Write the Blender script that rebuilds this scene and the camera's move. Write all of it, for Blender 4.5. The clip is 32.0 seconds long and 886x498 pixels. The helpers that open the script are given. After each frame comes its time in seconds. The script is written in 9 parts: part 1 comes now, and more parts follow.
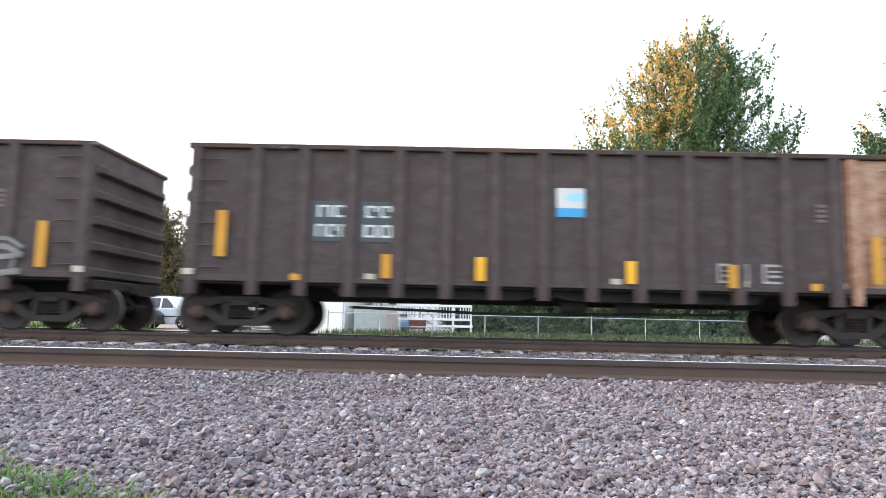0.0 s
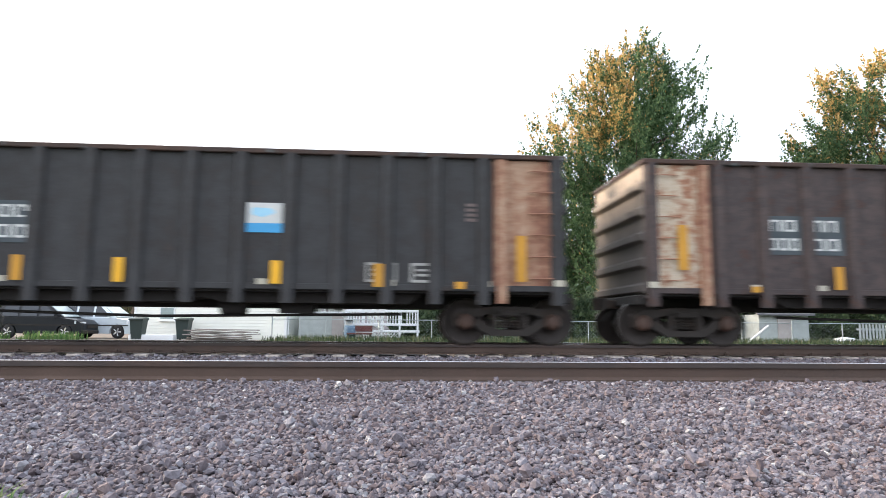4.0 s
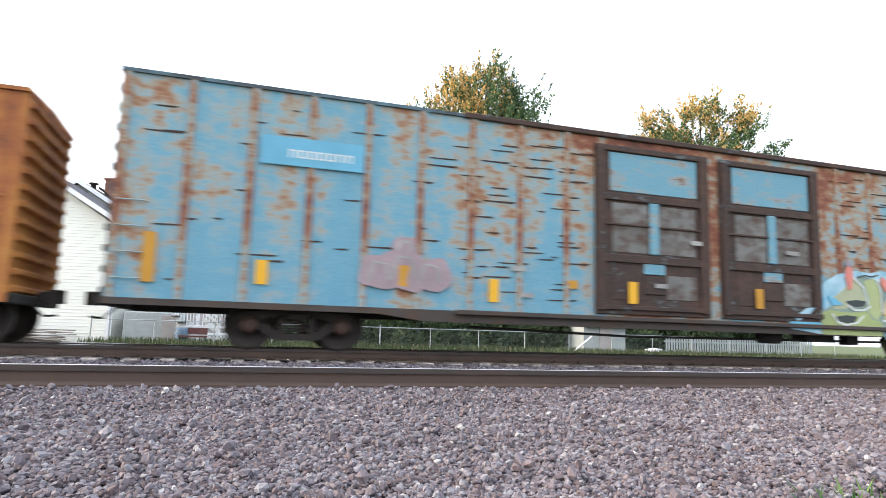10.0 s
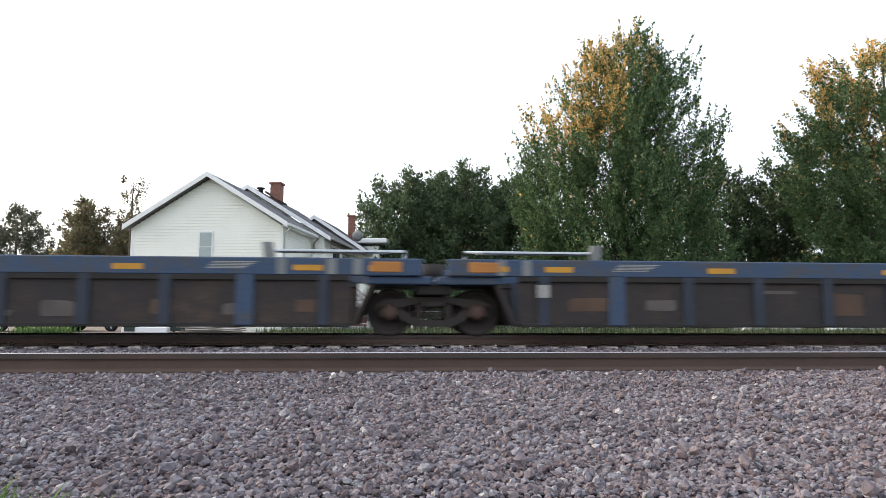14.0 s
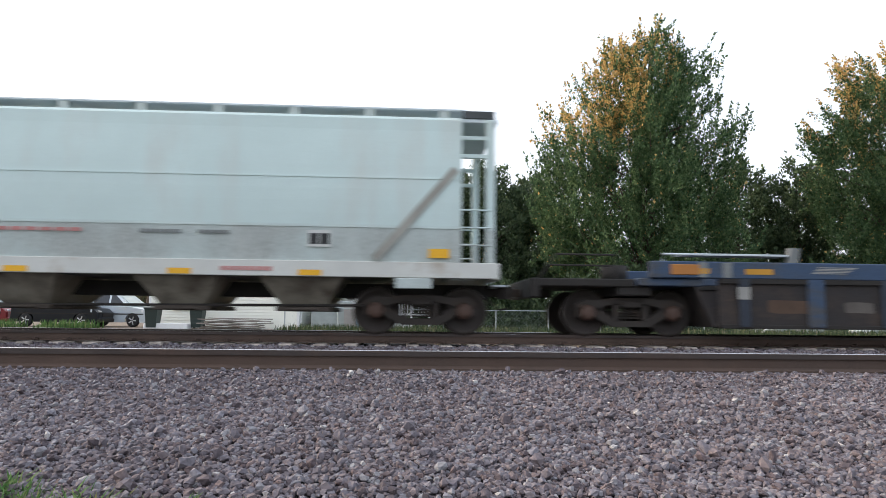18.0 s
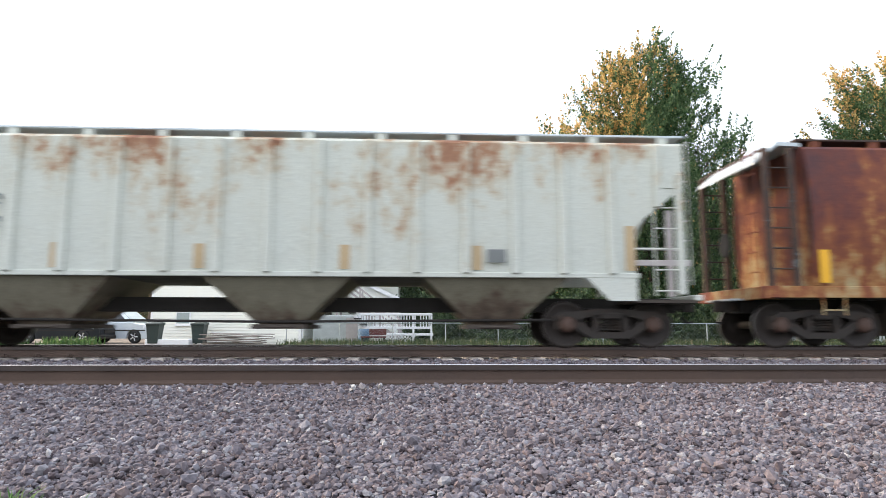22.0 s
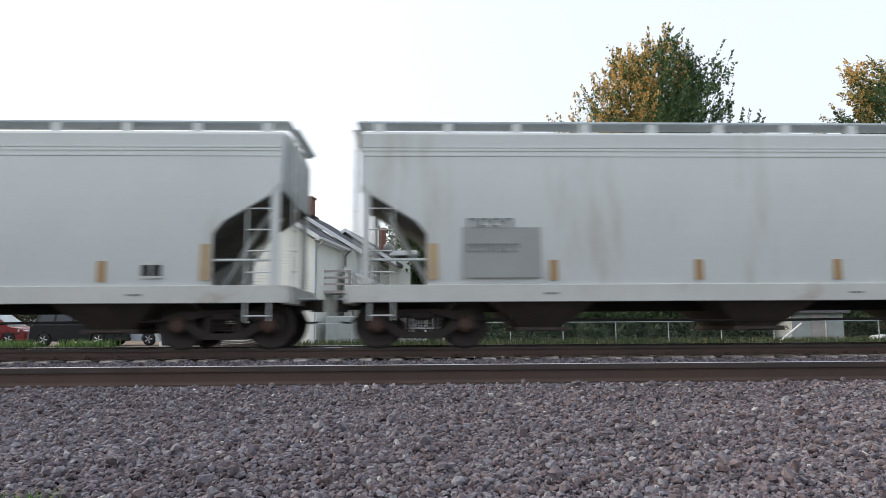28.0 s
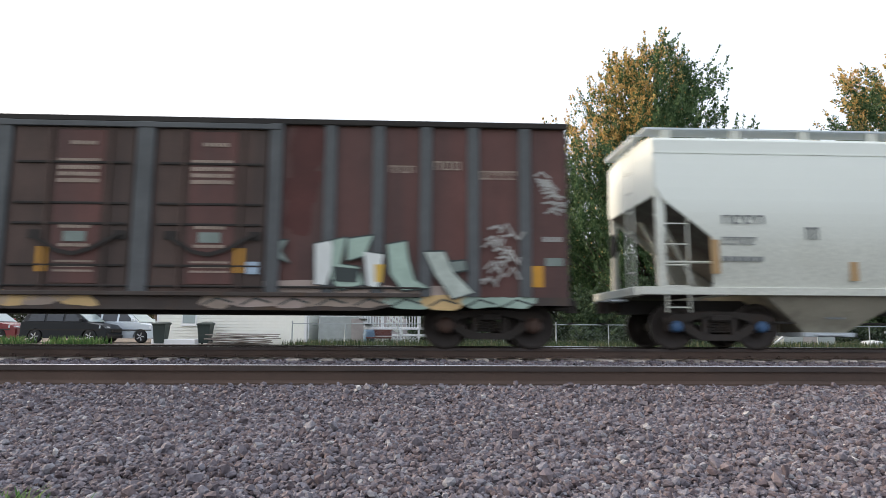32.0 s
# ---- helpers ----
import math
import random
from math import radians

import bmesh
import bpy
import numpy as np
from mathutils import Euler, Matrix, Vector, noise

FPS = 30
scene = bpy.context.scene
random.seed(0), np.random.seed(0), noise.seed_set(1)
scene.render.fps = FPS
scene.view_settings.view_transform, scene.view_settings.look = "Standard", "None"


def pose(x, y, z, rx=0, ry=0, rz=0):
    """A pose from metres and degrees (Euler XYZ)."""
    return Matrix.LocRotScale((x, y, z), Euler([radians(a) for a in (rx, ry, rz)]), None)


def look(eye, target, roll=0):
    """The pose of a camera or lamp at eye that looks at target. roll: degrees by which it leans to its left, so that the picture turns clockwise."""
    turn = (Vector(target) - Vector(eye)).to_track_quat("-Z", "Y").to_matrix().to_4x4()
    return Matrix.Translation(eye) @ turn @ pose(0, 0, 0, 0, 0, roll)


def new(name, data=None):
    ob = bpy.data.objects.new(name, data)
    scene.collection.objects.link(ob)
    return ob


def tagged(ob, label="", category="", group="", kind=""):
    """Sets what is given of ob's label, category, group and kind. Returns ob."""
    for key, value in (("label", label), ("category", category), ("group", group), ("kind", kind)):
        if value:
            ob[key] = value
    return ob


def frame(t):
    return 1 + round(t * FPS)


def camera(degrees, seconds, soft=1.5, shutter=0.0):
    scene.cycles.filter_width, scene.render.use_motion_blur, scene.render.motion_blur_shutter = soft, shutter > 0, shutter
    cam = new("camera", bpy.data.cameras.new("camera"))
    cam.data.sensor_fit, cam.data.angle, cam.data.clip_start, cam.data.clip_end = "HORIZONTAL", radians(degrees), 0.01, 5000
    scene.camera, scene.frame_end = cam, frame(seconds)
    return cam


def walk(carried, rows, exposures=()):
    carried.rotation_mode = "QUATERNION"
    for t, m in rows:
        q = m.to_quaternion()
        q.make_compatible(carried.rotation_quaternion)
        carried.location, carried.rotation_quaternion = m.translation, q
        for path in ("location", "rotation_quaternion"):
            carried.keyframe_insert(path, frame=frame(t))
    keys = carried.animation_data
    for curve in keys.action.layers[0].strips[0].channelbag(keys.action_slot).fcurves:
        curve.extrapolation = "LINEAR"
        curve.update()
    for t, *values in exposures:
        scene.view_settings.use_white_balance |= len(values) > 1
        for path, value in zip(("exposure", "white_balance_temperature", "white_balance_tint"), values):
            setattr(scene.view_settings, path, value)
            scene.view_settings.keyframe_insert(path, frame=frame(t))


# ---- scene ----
# ---- camera ----
import itertools
EYE_Z = 0.37
cam = camera(69.3, 32.0, soft=0.6, shutter=0.4)
# seconds, yaw, pitch, roll of the hand-held camera, which stays on one spot
PATH = [
    (0, 0.60, 6.34, -1.25), (0.5, 0.38, 6.86, -1.12), (1, 0.40, 7.06, -1.30), (1.5, 0.72, 6.68, -0.94), (2, 0.07, 6.79, -1.51),
    (2.5, -3.64, 6.86, -1.54), (3, -5.67, 6.91, -1.47), (3.5, -5.04, 6.89, -1.00), (4, -4.13, 6.83, -0.45), (4.5, -2.93, 6.78, 0.34),
    (6.5, -3.62, 6.46, -0.61), (7, -2.59, 6.59, -0.66), (7.5, -1.95, 6.80, -0.02), (8, -1.64, 6.91, -0.32), (8.5, -4.51, 7.13, -0.16),
    (9, -8.71, 7.23, -0.30), (9.5, -14.91, 7.46, -1.33), (10, -17.92, 7.60, -1.64), (10.5, -14.40, 7.44, -1.04), (11, -12.50, 7.19, -1.52),
    (11.5, -10.10, 7.03, -1.11), (11.7, -9.31, 7.08, -1.32), (12, -7.87, 6.90, -0.49), (12.5, -5.49, 6.72, -0.18), (12.6, -5.08, 6.55, -0.46),
    (13, -3.47, 6.52, -0.55), (13.5, -3.75, 6.24, -0.42), (14, -4.64, 6.04, -0.16), (14.5, -4.46, 5.95, -0.03), (16.5, -4.64, 5.76, -0.24),
    (17, -4.00, 5.81, -0.38), (17.4, -3.20, 6.06, -0.50), (17.5, -2.82, 5.96, -0.12), (17.6, -2.94, 5.99, -0.49), (18, -3.09, 5.91, -0.63),
    (18.5, -2.83, 5.77, -0.28), (19, -2.87, 5.74, -0.25), (19.5, -2.78, 5.77, 0.32), (20, -3.03, 6.04, 0.02), (20.5, -3.23, 6.29, -0.07),
    (21, -3.38, 6.81, -0.04), (21.5, -3.33, 7.12, 0.03), (22, -2.91, 7.08, -0.09), (22.5, -0.87, 6.98, -0.22), (23, -0.21, 6.88, -0.22),
    (23.5, -1.34, 6.92, -0.42), (24, -2.21, 7.25, -0.06), (24.5, -2.94, 7.51, -0.45), (25, -3.42, 7.56, -0.07), (25.5, -3.83, 7.71, -0.30),
    (26, -4.00, 7.74, -0.49), (26.5, -4.61, 7.56, 0.16), (28.5, -1.16, 6.85, 0.39), (29, -1.08, 6.59, 0.39), (29.5, -1.60, 6.51, 0.34),
    (30, -1.68, 6.50, 0.44), (30.5, -1.85, 6.63, -0.20), (31, -2.21, 6.93, -0.43), (31.5, -2.47, 7.13, -0.12), (32, -2.44, 7.16, -0.31),
]

EXPOSURES = [(t, e, 6350 if t > 4.6 else 6270, 11) for t, e in ((0.0, 2.42), (0.8, 2.25), (3.5, 2.2), (4.5, 2.12), (7.0, 1.95), (8.0, 1.8), (9.5, 2.2), (10.5, 2.2), (12.0, 2.18), (13.5, 1.68), (17.0, 1.66), (18.0, 1.50), (19.3, 1.52), (20.0, 1.38), (20.4, 1.55), (20.9, 2.28), (21.4, 2.3), (22.0, 2.0), (23.0, 1.76), (25.0, 1.6), (26.0, 1.34), (28.5, 1.15), (29.4, 1.06), (30.2, 1.06), (31.0, 1.2), (32.0, 1.45))]

# ---- world and light ----
world = bpy.data.worlds.new("evening_sky")
scene.world = world
world.use_nodes = True
wt = world.node_tree
sky = wt.nodes.new("ShaderNodeTexSky")
sky.sky_type = "NISHITA"
sky.sun_disc = False
sky.sun_elevation = radians(20)
sky.sun_rotation = radians(-72)
sky.air_density = 1.0
sky.dust_density = 10.0
sky.ozone_density = 1.0
veil = wt.nodes.new("ShaderNodeMix")        # thin even cloud over the clear sky
veil.data_type = "RGBA"
veil.inputs["Factor"].default_value = 0.62
wt.links.new(sky.outputs[0], veil.inputs["A"])
veil.inputs["B"].default_value = (3.7, 3.9, 4.1, 1)
wt.links.new(veil.outputs["Result"], wt.nodes["Background"].inputs[0])
wt.nodes["Background"].inputs[1].default_value = 0.15
sun = new("sun", bpy.data.lights.new("sun", "SUN"))
sun.data.energy = 0.5
sun.data.angle = radians(25)
sun.data.color = (1.0, 0.9, 0.78)
sun.matrix_world = look((-90, 26, 34), (0, 0, 0))
scene.view_settings.exposure = 0.0

# ---- small mesh builder ----
TRACK_Y = 14.02          # middle of the train's track


class Shape:
    """Vertices and faces of one mesh, with simple solids to add."""

    def __init__(self):
        self.v, self.f, self.smooth = [], [], []

    def add(self, verts, faces, smooth=False):
        n = len(self.v)
        self.v += [tuple(p) for p in verts]
        self.f += [tuple(i + n for i in q) for q in faces]
        self.smooth += [smooth] * len(faces)
        return self

    def box(self, x0, x1, y0, y1, z0, z1, c=0.0):
        if c <= 0:
            v = [(x, y, z) for x in (x0, x1) for y in (y0, y1) for z in (z0, z1)]
            return self.add(v, [(0, 1, 3, 2), (4, 6, 7, 5), (0, 4, 5, 1), (2, 3, 7, 6), (0, 2, 6, 4), (1, 5, 7, 3)])
        # edges chamfered along the box
        pts = []
        for x, k in ((x0, c), (x0 + c, 0), (x1 - c, 0), (x1, c)):
            a, b, d, e = y0 + k, y1 - k, z0 + k, z1 - k
            q = c if k == 0 else c * 0.5
            pts.append([(x, a + q, d), (x, b - q, d), (x, b, d + q), (x, b, e - q), (x, b - q, e), (x, a + q, e), (x, a, e - q), (x, a, d + q)])
        return self.loft(pts)

    def loft(self, rings, caps=True, smooth=False, closed=True):
        n = len(rings[0])
        v = [p for r in rings for p in r]
        f = []
        for i in range(len(rings) - 1):
            for j in range(n if closed else n - 1):
                k = (j + 1) % n
                f.append((i * n + j, i * n + k, (i + 1) * n + k, (i + 1) * n + j))
        self.add(v, f, smooth)
        if caps:
            m = (len(rings) - 1) * n
            self.add(rings[0], [tuple(range(n))[::-1]])
            self.add(rings[-1], [tuple(range(n))])
        return self

    def prism(self, pts, axis, a, b):
        """A polygon, given in the two other axes in order, pushed from a to b along axis (0 x, 1 y, 2 z)."""
        def at(p, w):
            q = list(p)
            q.insert(axis, w)
            return tuple(q)
        return self.loft([[at(p, a) for p in pts], [at(p, b) for p in pts]])

    def tube(self, path, r, n=6, smooth=True):
        path = [Vector(p) for p in path]
        rings = []
        for i, p in enumerate(path):
            d = (path[min(i + 1, len(path) - 1)] - path[max(i - 1, 0)]).normalized()
            u = d.cross(Vector((0, 0, 1)) if abs(d.z) < 0.9 else Vector((1, 0, 0))).normalized()
            w = d.cross(u)
            rr = r[i] if isinstance(r, (list, tuple)) else r
            rings.append([tuple(p + rr * (math.cos(2 * math.pi * k / n) * u + math.sin(2 * math.pi * k / n) * w)) for k in range(n)])
        return self.loft(rings, smooth=smooth)

    def lathe(self, prof, x, y, z, axis=1, n=28):
        """prof: (radius, offset along axis) all round an axis through the point."""
        rings = []
        for r, o in prof:
            ring = []
            for k in range(n):
                a = 2 * math.pi * k / n
                c, s = r * math.cos(a), r * math.sin(a)
                ring.append((x + c, y + o, z + s) if axis == 1 else ((x + o, y + c, z + s) if axis == 0 else (x + c, y + s, z + o)))
            rings.append(ring)
        return self.loft(rings, smooth=True)

    def mesh(self, name):
        me = bpy.data.meshes.new(name)
        me.from_pydata(self.v, [], self.f)
        me.polygons.foreach_set("use_smooth", self.smooth)
        bm = bmesh.new()
        bm.from_mesh(me)
        bmesh.ops.recalc_face_normals(bm, faces=bm.faces)
        bm.to_mesh(me)
        bm.free()
        me.update()
        return me


def part(name, shape, material, parent=None, label=""):
    """One mesh object, under a thing or a part."""
    me = shape if isinstance(shape, bpy.types.Mesh) else shape.mesh(name)
    if material and not me.materials:
        me.materials.append(material)
    ob = new(name, me)
    if parent:
        ob.parent = parent
    if label:
        ob["label"] = label
    return ob


def thing(name, label, category, x=0, y=0, z=0, rz=0, group="", kind=""):
    ob = new(name)
    ob.matrix_world = pose(x, y, z, 0, 0, rz)
    return tagged(ob, label, category, group, kind)


# ---- materials ----
def surface(name, base, rough=0.7, metal=0.0, var=0.25, scale=1.5, fine=18.0, bump=0.15, second=None, amount=0.5,
            patch=0.8, stretch=(1, 1, 1), sharp=0.12, low=None, third=None, amount3=0.4, patch3=4.0, stretch3=(1, 1, 1), sharp3=0.08, island=0.0, objrand=0.0, shift=0.0, spec=0.4):
    """A base colour uneven at two scales; up to two layers of stain or rust with shapes of their own."""
    m = bpy.data.materials.new(name)
    m.use_nodes = True
    nt = m.node_tree
    n, l = nt.nodes, nt.links
    bsdf = n["Principled BSDF"]
    bsdf.inputs["Roughness"].default_value = rough
    bsdf.inputs["Metallic"].default_value = metal
    bsdf.inputs["Specular IOR Level"].default_value = spec
    tc = n.new("ShaderNodeTexCoord")

    def noise_at(sc, st=(1, 1, 1), detail=5.0, off=0.0):
        mp = n.new("ShaderNodeMapping")
        mp.inputs["Scale"].default_value = st
        mp.inputs["Location"].default_value = (off + shift, off * 0.7, off * 1.3)
        l.new(tc.outputs["Object"], mp.inputs[0])
        t = n.new("ShaderNodeTexNoise")
        t.inputs["Scale"].default_value = sc
        t.inputs["Detail"].default_value = detail
        t.inputs["Roughness"].default_value = 0.6
        l.new(mp.outputs[0], t.inputs["Vector"])
        return t.outputs["Fac"]

    def ramp(fac, lo, hi):
        r = n.new("ShaderNodeMapRange")
        r.inputs["From Min"].default_value, r.inputs["From Max"].default_value = lo, hi
        l.new(fac, r.inputs["Value"])
        return r.outputs[0]

    def mix(fac, a, b, kind="MIX"):
        x = n.new("ShaderNodeMix")
        x.data_type, x.blend_type = "RGBA", kind
        if isinstance(fac, float):
            x.inputs["Factor"].default_value = fac
        else:
            l.new(fac, x.inputs["Factor"])
        for s, c in ((x.inputs["A"], a), (x.inputs["B"], b)):
            if isinstance(c, tuple):
                s.default_value = (*c, 1)
            else:
                l.new(c, s)
        return x.outputs["Result"]

    dark = tuple(c * (1 - var) for c in base)
    light = tuple(min(c * (1 + var), 0.95) for c in base)
    coarse, grain = noise_at(scale), noise_at(fine, off=3.0)
    col = mix(ramp(coarse, 0.3, 0.7), dark, light)
    col = mix(ramp(grain, 0.3, 0.7), col, mix(0.5, col, dark))
    if second:
        mask = ramp(noise_at(patch, stretch, 7.0, 11.0), 1 - amount - sharp, 1 - amount + sharp)
        if low:
            # the stain keeps to one side of a height
            sp = n.new("ShaderNodeSeparateXYZ")
            l.new(tc.outputs["Object"], sp.inputs[0])
            mm = n.new("ShaderNodeMath")
            mm.operation = "MULTIPLY"
            l.new(mask, mm.inputs[0])
            l.new(ramp(sp.outputs[2], *low), mm.inputs[1])
            mask = mm.outputs[0]
        col = mix(mask, col, mix(ramp(grain, 0.25, 0.75), tuple(c * 0.6 for c in second), second))
    if third:
        mask3 = ramp(noise_at(patch3, stretch3, 7.0, 29.0), 1 - amount3 - sharp3, 1 - amount3 + sharp3)
        col = mix(mask3, col, third)
    if island or objrand:
        if island:
            src = n.new("ShaderNodeNewGeometry").outputs["Random Per Island"]
        else:
            src = n.new("ShaderNodeObjectInfo").outputs["Random"]
        k = island or objrand
        h = n.new("ShaderNodeHueSaturation")
        l.new(ramp(src, 0.0, 1.0), h.inputs["Value"])
        r = h.inputs["Value"].links[0].from_node
        r.inputs["To Min"].default_value, r.inputs["To Max"].default_value = 1 - k, 1 + k
        l.new(col, h.inputs["Color"])
        col = h.outputs[0]
    l.new(col, bsdf.inputs["Base Color"])
    if bump:
        b = n.new("ShaderNodeBump")
        b.inputs["Strength"].default_value = bump
        b.inputs["Distance"].default_value = 0.02
        l.new(grain, b.inputs["Height"])
        l.new(b.outputs[0], bsdf.inputs["Normal"])
    return m


def colour_set(name, stops, rough=0.9, bump=0.3, fine=30.0, translucent=0.0):
    """Loose pieces (stones, leaves): each piece takes one colour of the set."""
    m = bpy.data.materials.new(name)
    m.use_nodes = True
    n, l = m.node_tree.nodes, m.node_tree.links
    bsdf = n["Principled BSDF"]
    bsdf.inputs["Roughness"].default_value = rough
    bsdf.inputs["Specular IOR Level"].default_value = 0.25
    g = n.new("ShaderNodeNewGeometry")
    r = n.new("ShaderNodeValToRGB")
    r.color_ramp.interpolation = "LINEAR"
    while len(r.color_ramp.elements) > 1:
        r.color_ramp.elements.remove(r.color_ramp.elements[-1])
    r.color_ramp.elements[0].position = stops[0][0]
    r.color_ramp.elements[0].color = (*stops[0][1], 1)
    for p, c in stops[1:]:
        r.color_ramp.elements.new(p).color = (*c, 1)
    l.new(g.outputs["Random Per Island"], r.inputs[0])
    tc = n.new("ShaderNodeTexCoord")
    t = n.new("ShaderNodeTexNoise")
    t.inputs["Scale"].default_value = fine
    l.new(tc.outputs["Object"], t.inputs["Vector"])
    x = n.new("ShaderNodeMix")
    x.data_type, x.blend_type = "RGBA", "MULTIPLY"
    x.inputs["Factor"].default_value = 0.6
    l.new(r.outputs[0], x.inputs["A"])
    l.new(t.outputs["Color"], x.inputs["B"])
    hs = n.new("ShaderNodeHueSaturation")
    hs.inputs["Value"].default_value = 1.35
    l.new(x.outputs["Result"], hs.inputs["Color"])
    hs.inputs["Saturation"].default_value = 0.9
    l.new(hs.outputs[0], bsdf.inputs["Base Color"])
    if translucent:
        bsdf.inputs["Subsurface Weight"].default_value = 0.0
        tr = n.new("ShaderNodeBsdfTranslucent")
        ms = n.new("ShaderNodeMixShader")
        ms.inputs[0].default_value = translucent
        l.new(hs.outputs[0], tr.inputs[0])
        l.new(bsdf.outputs[0], ms.inputs[1])
        l.new(tr.outputs[0], ms.inputs[2])
        l.new(ms.outputs[0], n["Material Output"].inputs[0])
    if bump:
        b = n.new("ShaderNodeBump")
        b.inputs["Strength"].default_value = bump
        b.inputs["Distance"].default_value = 0.01
        l.new(t.outputs["Fac"], b.inputs["Height"])
        l.new(b.outputs[0], bsdf.inputs["Normal"])
    return m


def weathered(name, stops, coarse=(0.8, (1, 1, 1)), fine=(5.0, (1, 1, 1)), share=0.4, climb=0.0, level=2.4, rough=0.75, shift=0.0, bump=0.2, panel=0.0, doorside=0.0):
    """Paint that fails in steps: one uneven field runs through the colours in order, from sound paint to bare rust."""
    m = bpy.data.materials.new(name)
    m.use_nodes = True
    n, l = m.node_tree.nodes, m.node_tree.links
    bsdf = n["Principled BSDF"]
    bsdf.inputs["Roughness"].default_value = rough
    bsdf.inputs["Specular IOR Level"].default_value = 0.3
    tc = n.new("ShaderNodeTexCoord")

    def math_node(kind, a, b):
        x = n.new("ShaderNodeMath")
        x.operation = kind
        for i, q in enumerate((a, b)):
            if isinstance(q, (int, float)):
                x.inputs[i].default_value = q
            else:
                l.new(q, x.inputs[i])
        return x.outputs[0]

    def field(scale, stretch, detail, off):
        mp = n.new("ShaderNodeMapping")
        mp.inputs["Scale"].default_value = stretch
        mp.inputs["Location"].default_value = (off + shift, off * 0.7, off * 1.3)
        l.new(tc.outputs["Object"], mp.inputs[0])
        t = n.new("ShaderNodeTexNoise")
        t.inputs["Scale"].default_value = scale
        t.inputs["Detail"].default_value = detail
        t.inputs["Roughness"].default_value = 0.65
        l.new(mp.outputs[0], t.inputs["Vector"])
        return t.outputs["Fac"]

    big, small = field(*coarse, 6.0, 5.0), field(*fine, 8.0, 17.0)
    f = math_node("ADD", math_node("MULTIPLY", big, 1 - share), math_node("MULTIPLY", small, share))
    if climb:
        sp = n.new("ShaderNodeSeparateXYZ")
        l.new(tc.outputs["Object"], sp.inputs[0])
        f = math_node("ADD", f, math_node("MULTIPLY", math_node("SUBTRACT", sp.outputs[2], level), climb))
    if doorside:
        # rust that spread from the doorway along the sheets beside it
        sx = n.new("ShaderNodeSeparateXYZ")
        l.new(tc.outputs["Object"], sx.inputs[0])
        g = n.new("ShaderNodeMapRange")
        g.inputs["From Min"].default_value, g.inputs["From Max"].default_value = 8.0, 3.6
        g.inputs["To Min"].default_value, g.inputs["To Max"].default_value = -0.7 * doorside, doorside
        l.new(math_node("ABSOLUTE", sx.outputs[0], 0.0), g.inputs["Value"])
        f = math_node("ADD", f, g.outputs[0])
    if panel:
        f = math_node("ADD", f, math_node("MULTIPLY", math_node("SUBTRACT", field(0.28, (1, 1, 0.05), 0.0, 41.0), 0.5), panel))
    r = n.new("ShaderNodeValToRGB")
    ramp = r.color_ramp
    ramp.elements[0].position, ramp.elements[0].color = stops[0][0], (*stops[0][1], 1)
    ramp.elements[1].position, ramp.elements[1].color = stops[-1][0], (*stops[-1][1], 1)
    for p, c in stops[1:-1]:
        ramp.elements.new(p).color = (*c, 1)
    l.new(f, r.inputs[0])
    grain = field(28.0, (1, 1, 1), 4.0, 3.0)
    g = n.new("ShaderNodeMapRange")
    g.inputs["From Min"].default_value, g.inputs["From Max"].default_value = 0.3, 0.7
    g.inputs["To Min"].default_value, g.inputs["To Max"].default_value = 0.82, 1.12
    l.new(grain, g.inputs["Value"])
    x = n.new("ShaderNodeMix")
    x.data_type, x.blend_type = "RGBA", "MULTIPLY"
    x.inputs["Factor"].default_value = 1.0
    l.new(r.outputs[0], x.inputs["A"])
    l.new(g.outputs[0], x.inputs["B"])
    l.new(x.outputs["Result"], bsdf.inputs["Base Color"])
    b = n.new("ShaderNodeBump")
    b.inputs["Strength"].default_value = bump
    b.inputs["Distance"].default_value = 0.02
    l.new(small, b.inputs["Height"])
    l.new(b.outputs[0], bsdf.inputs["Normal"])
    return m


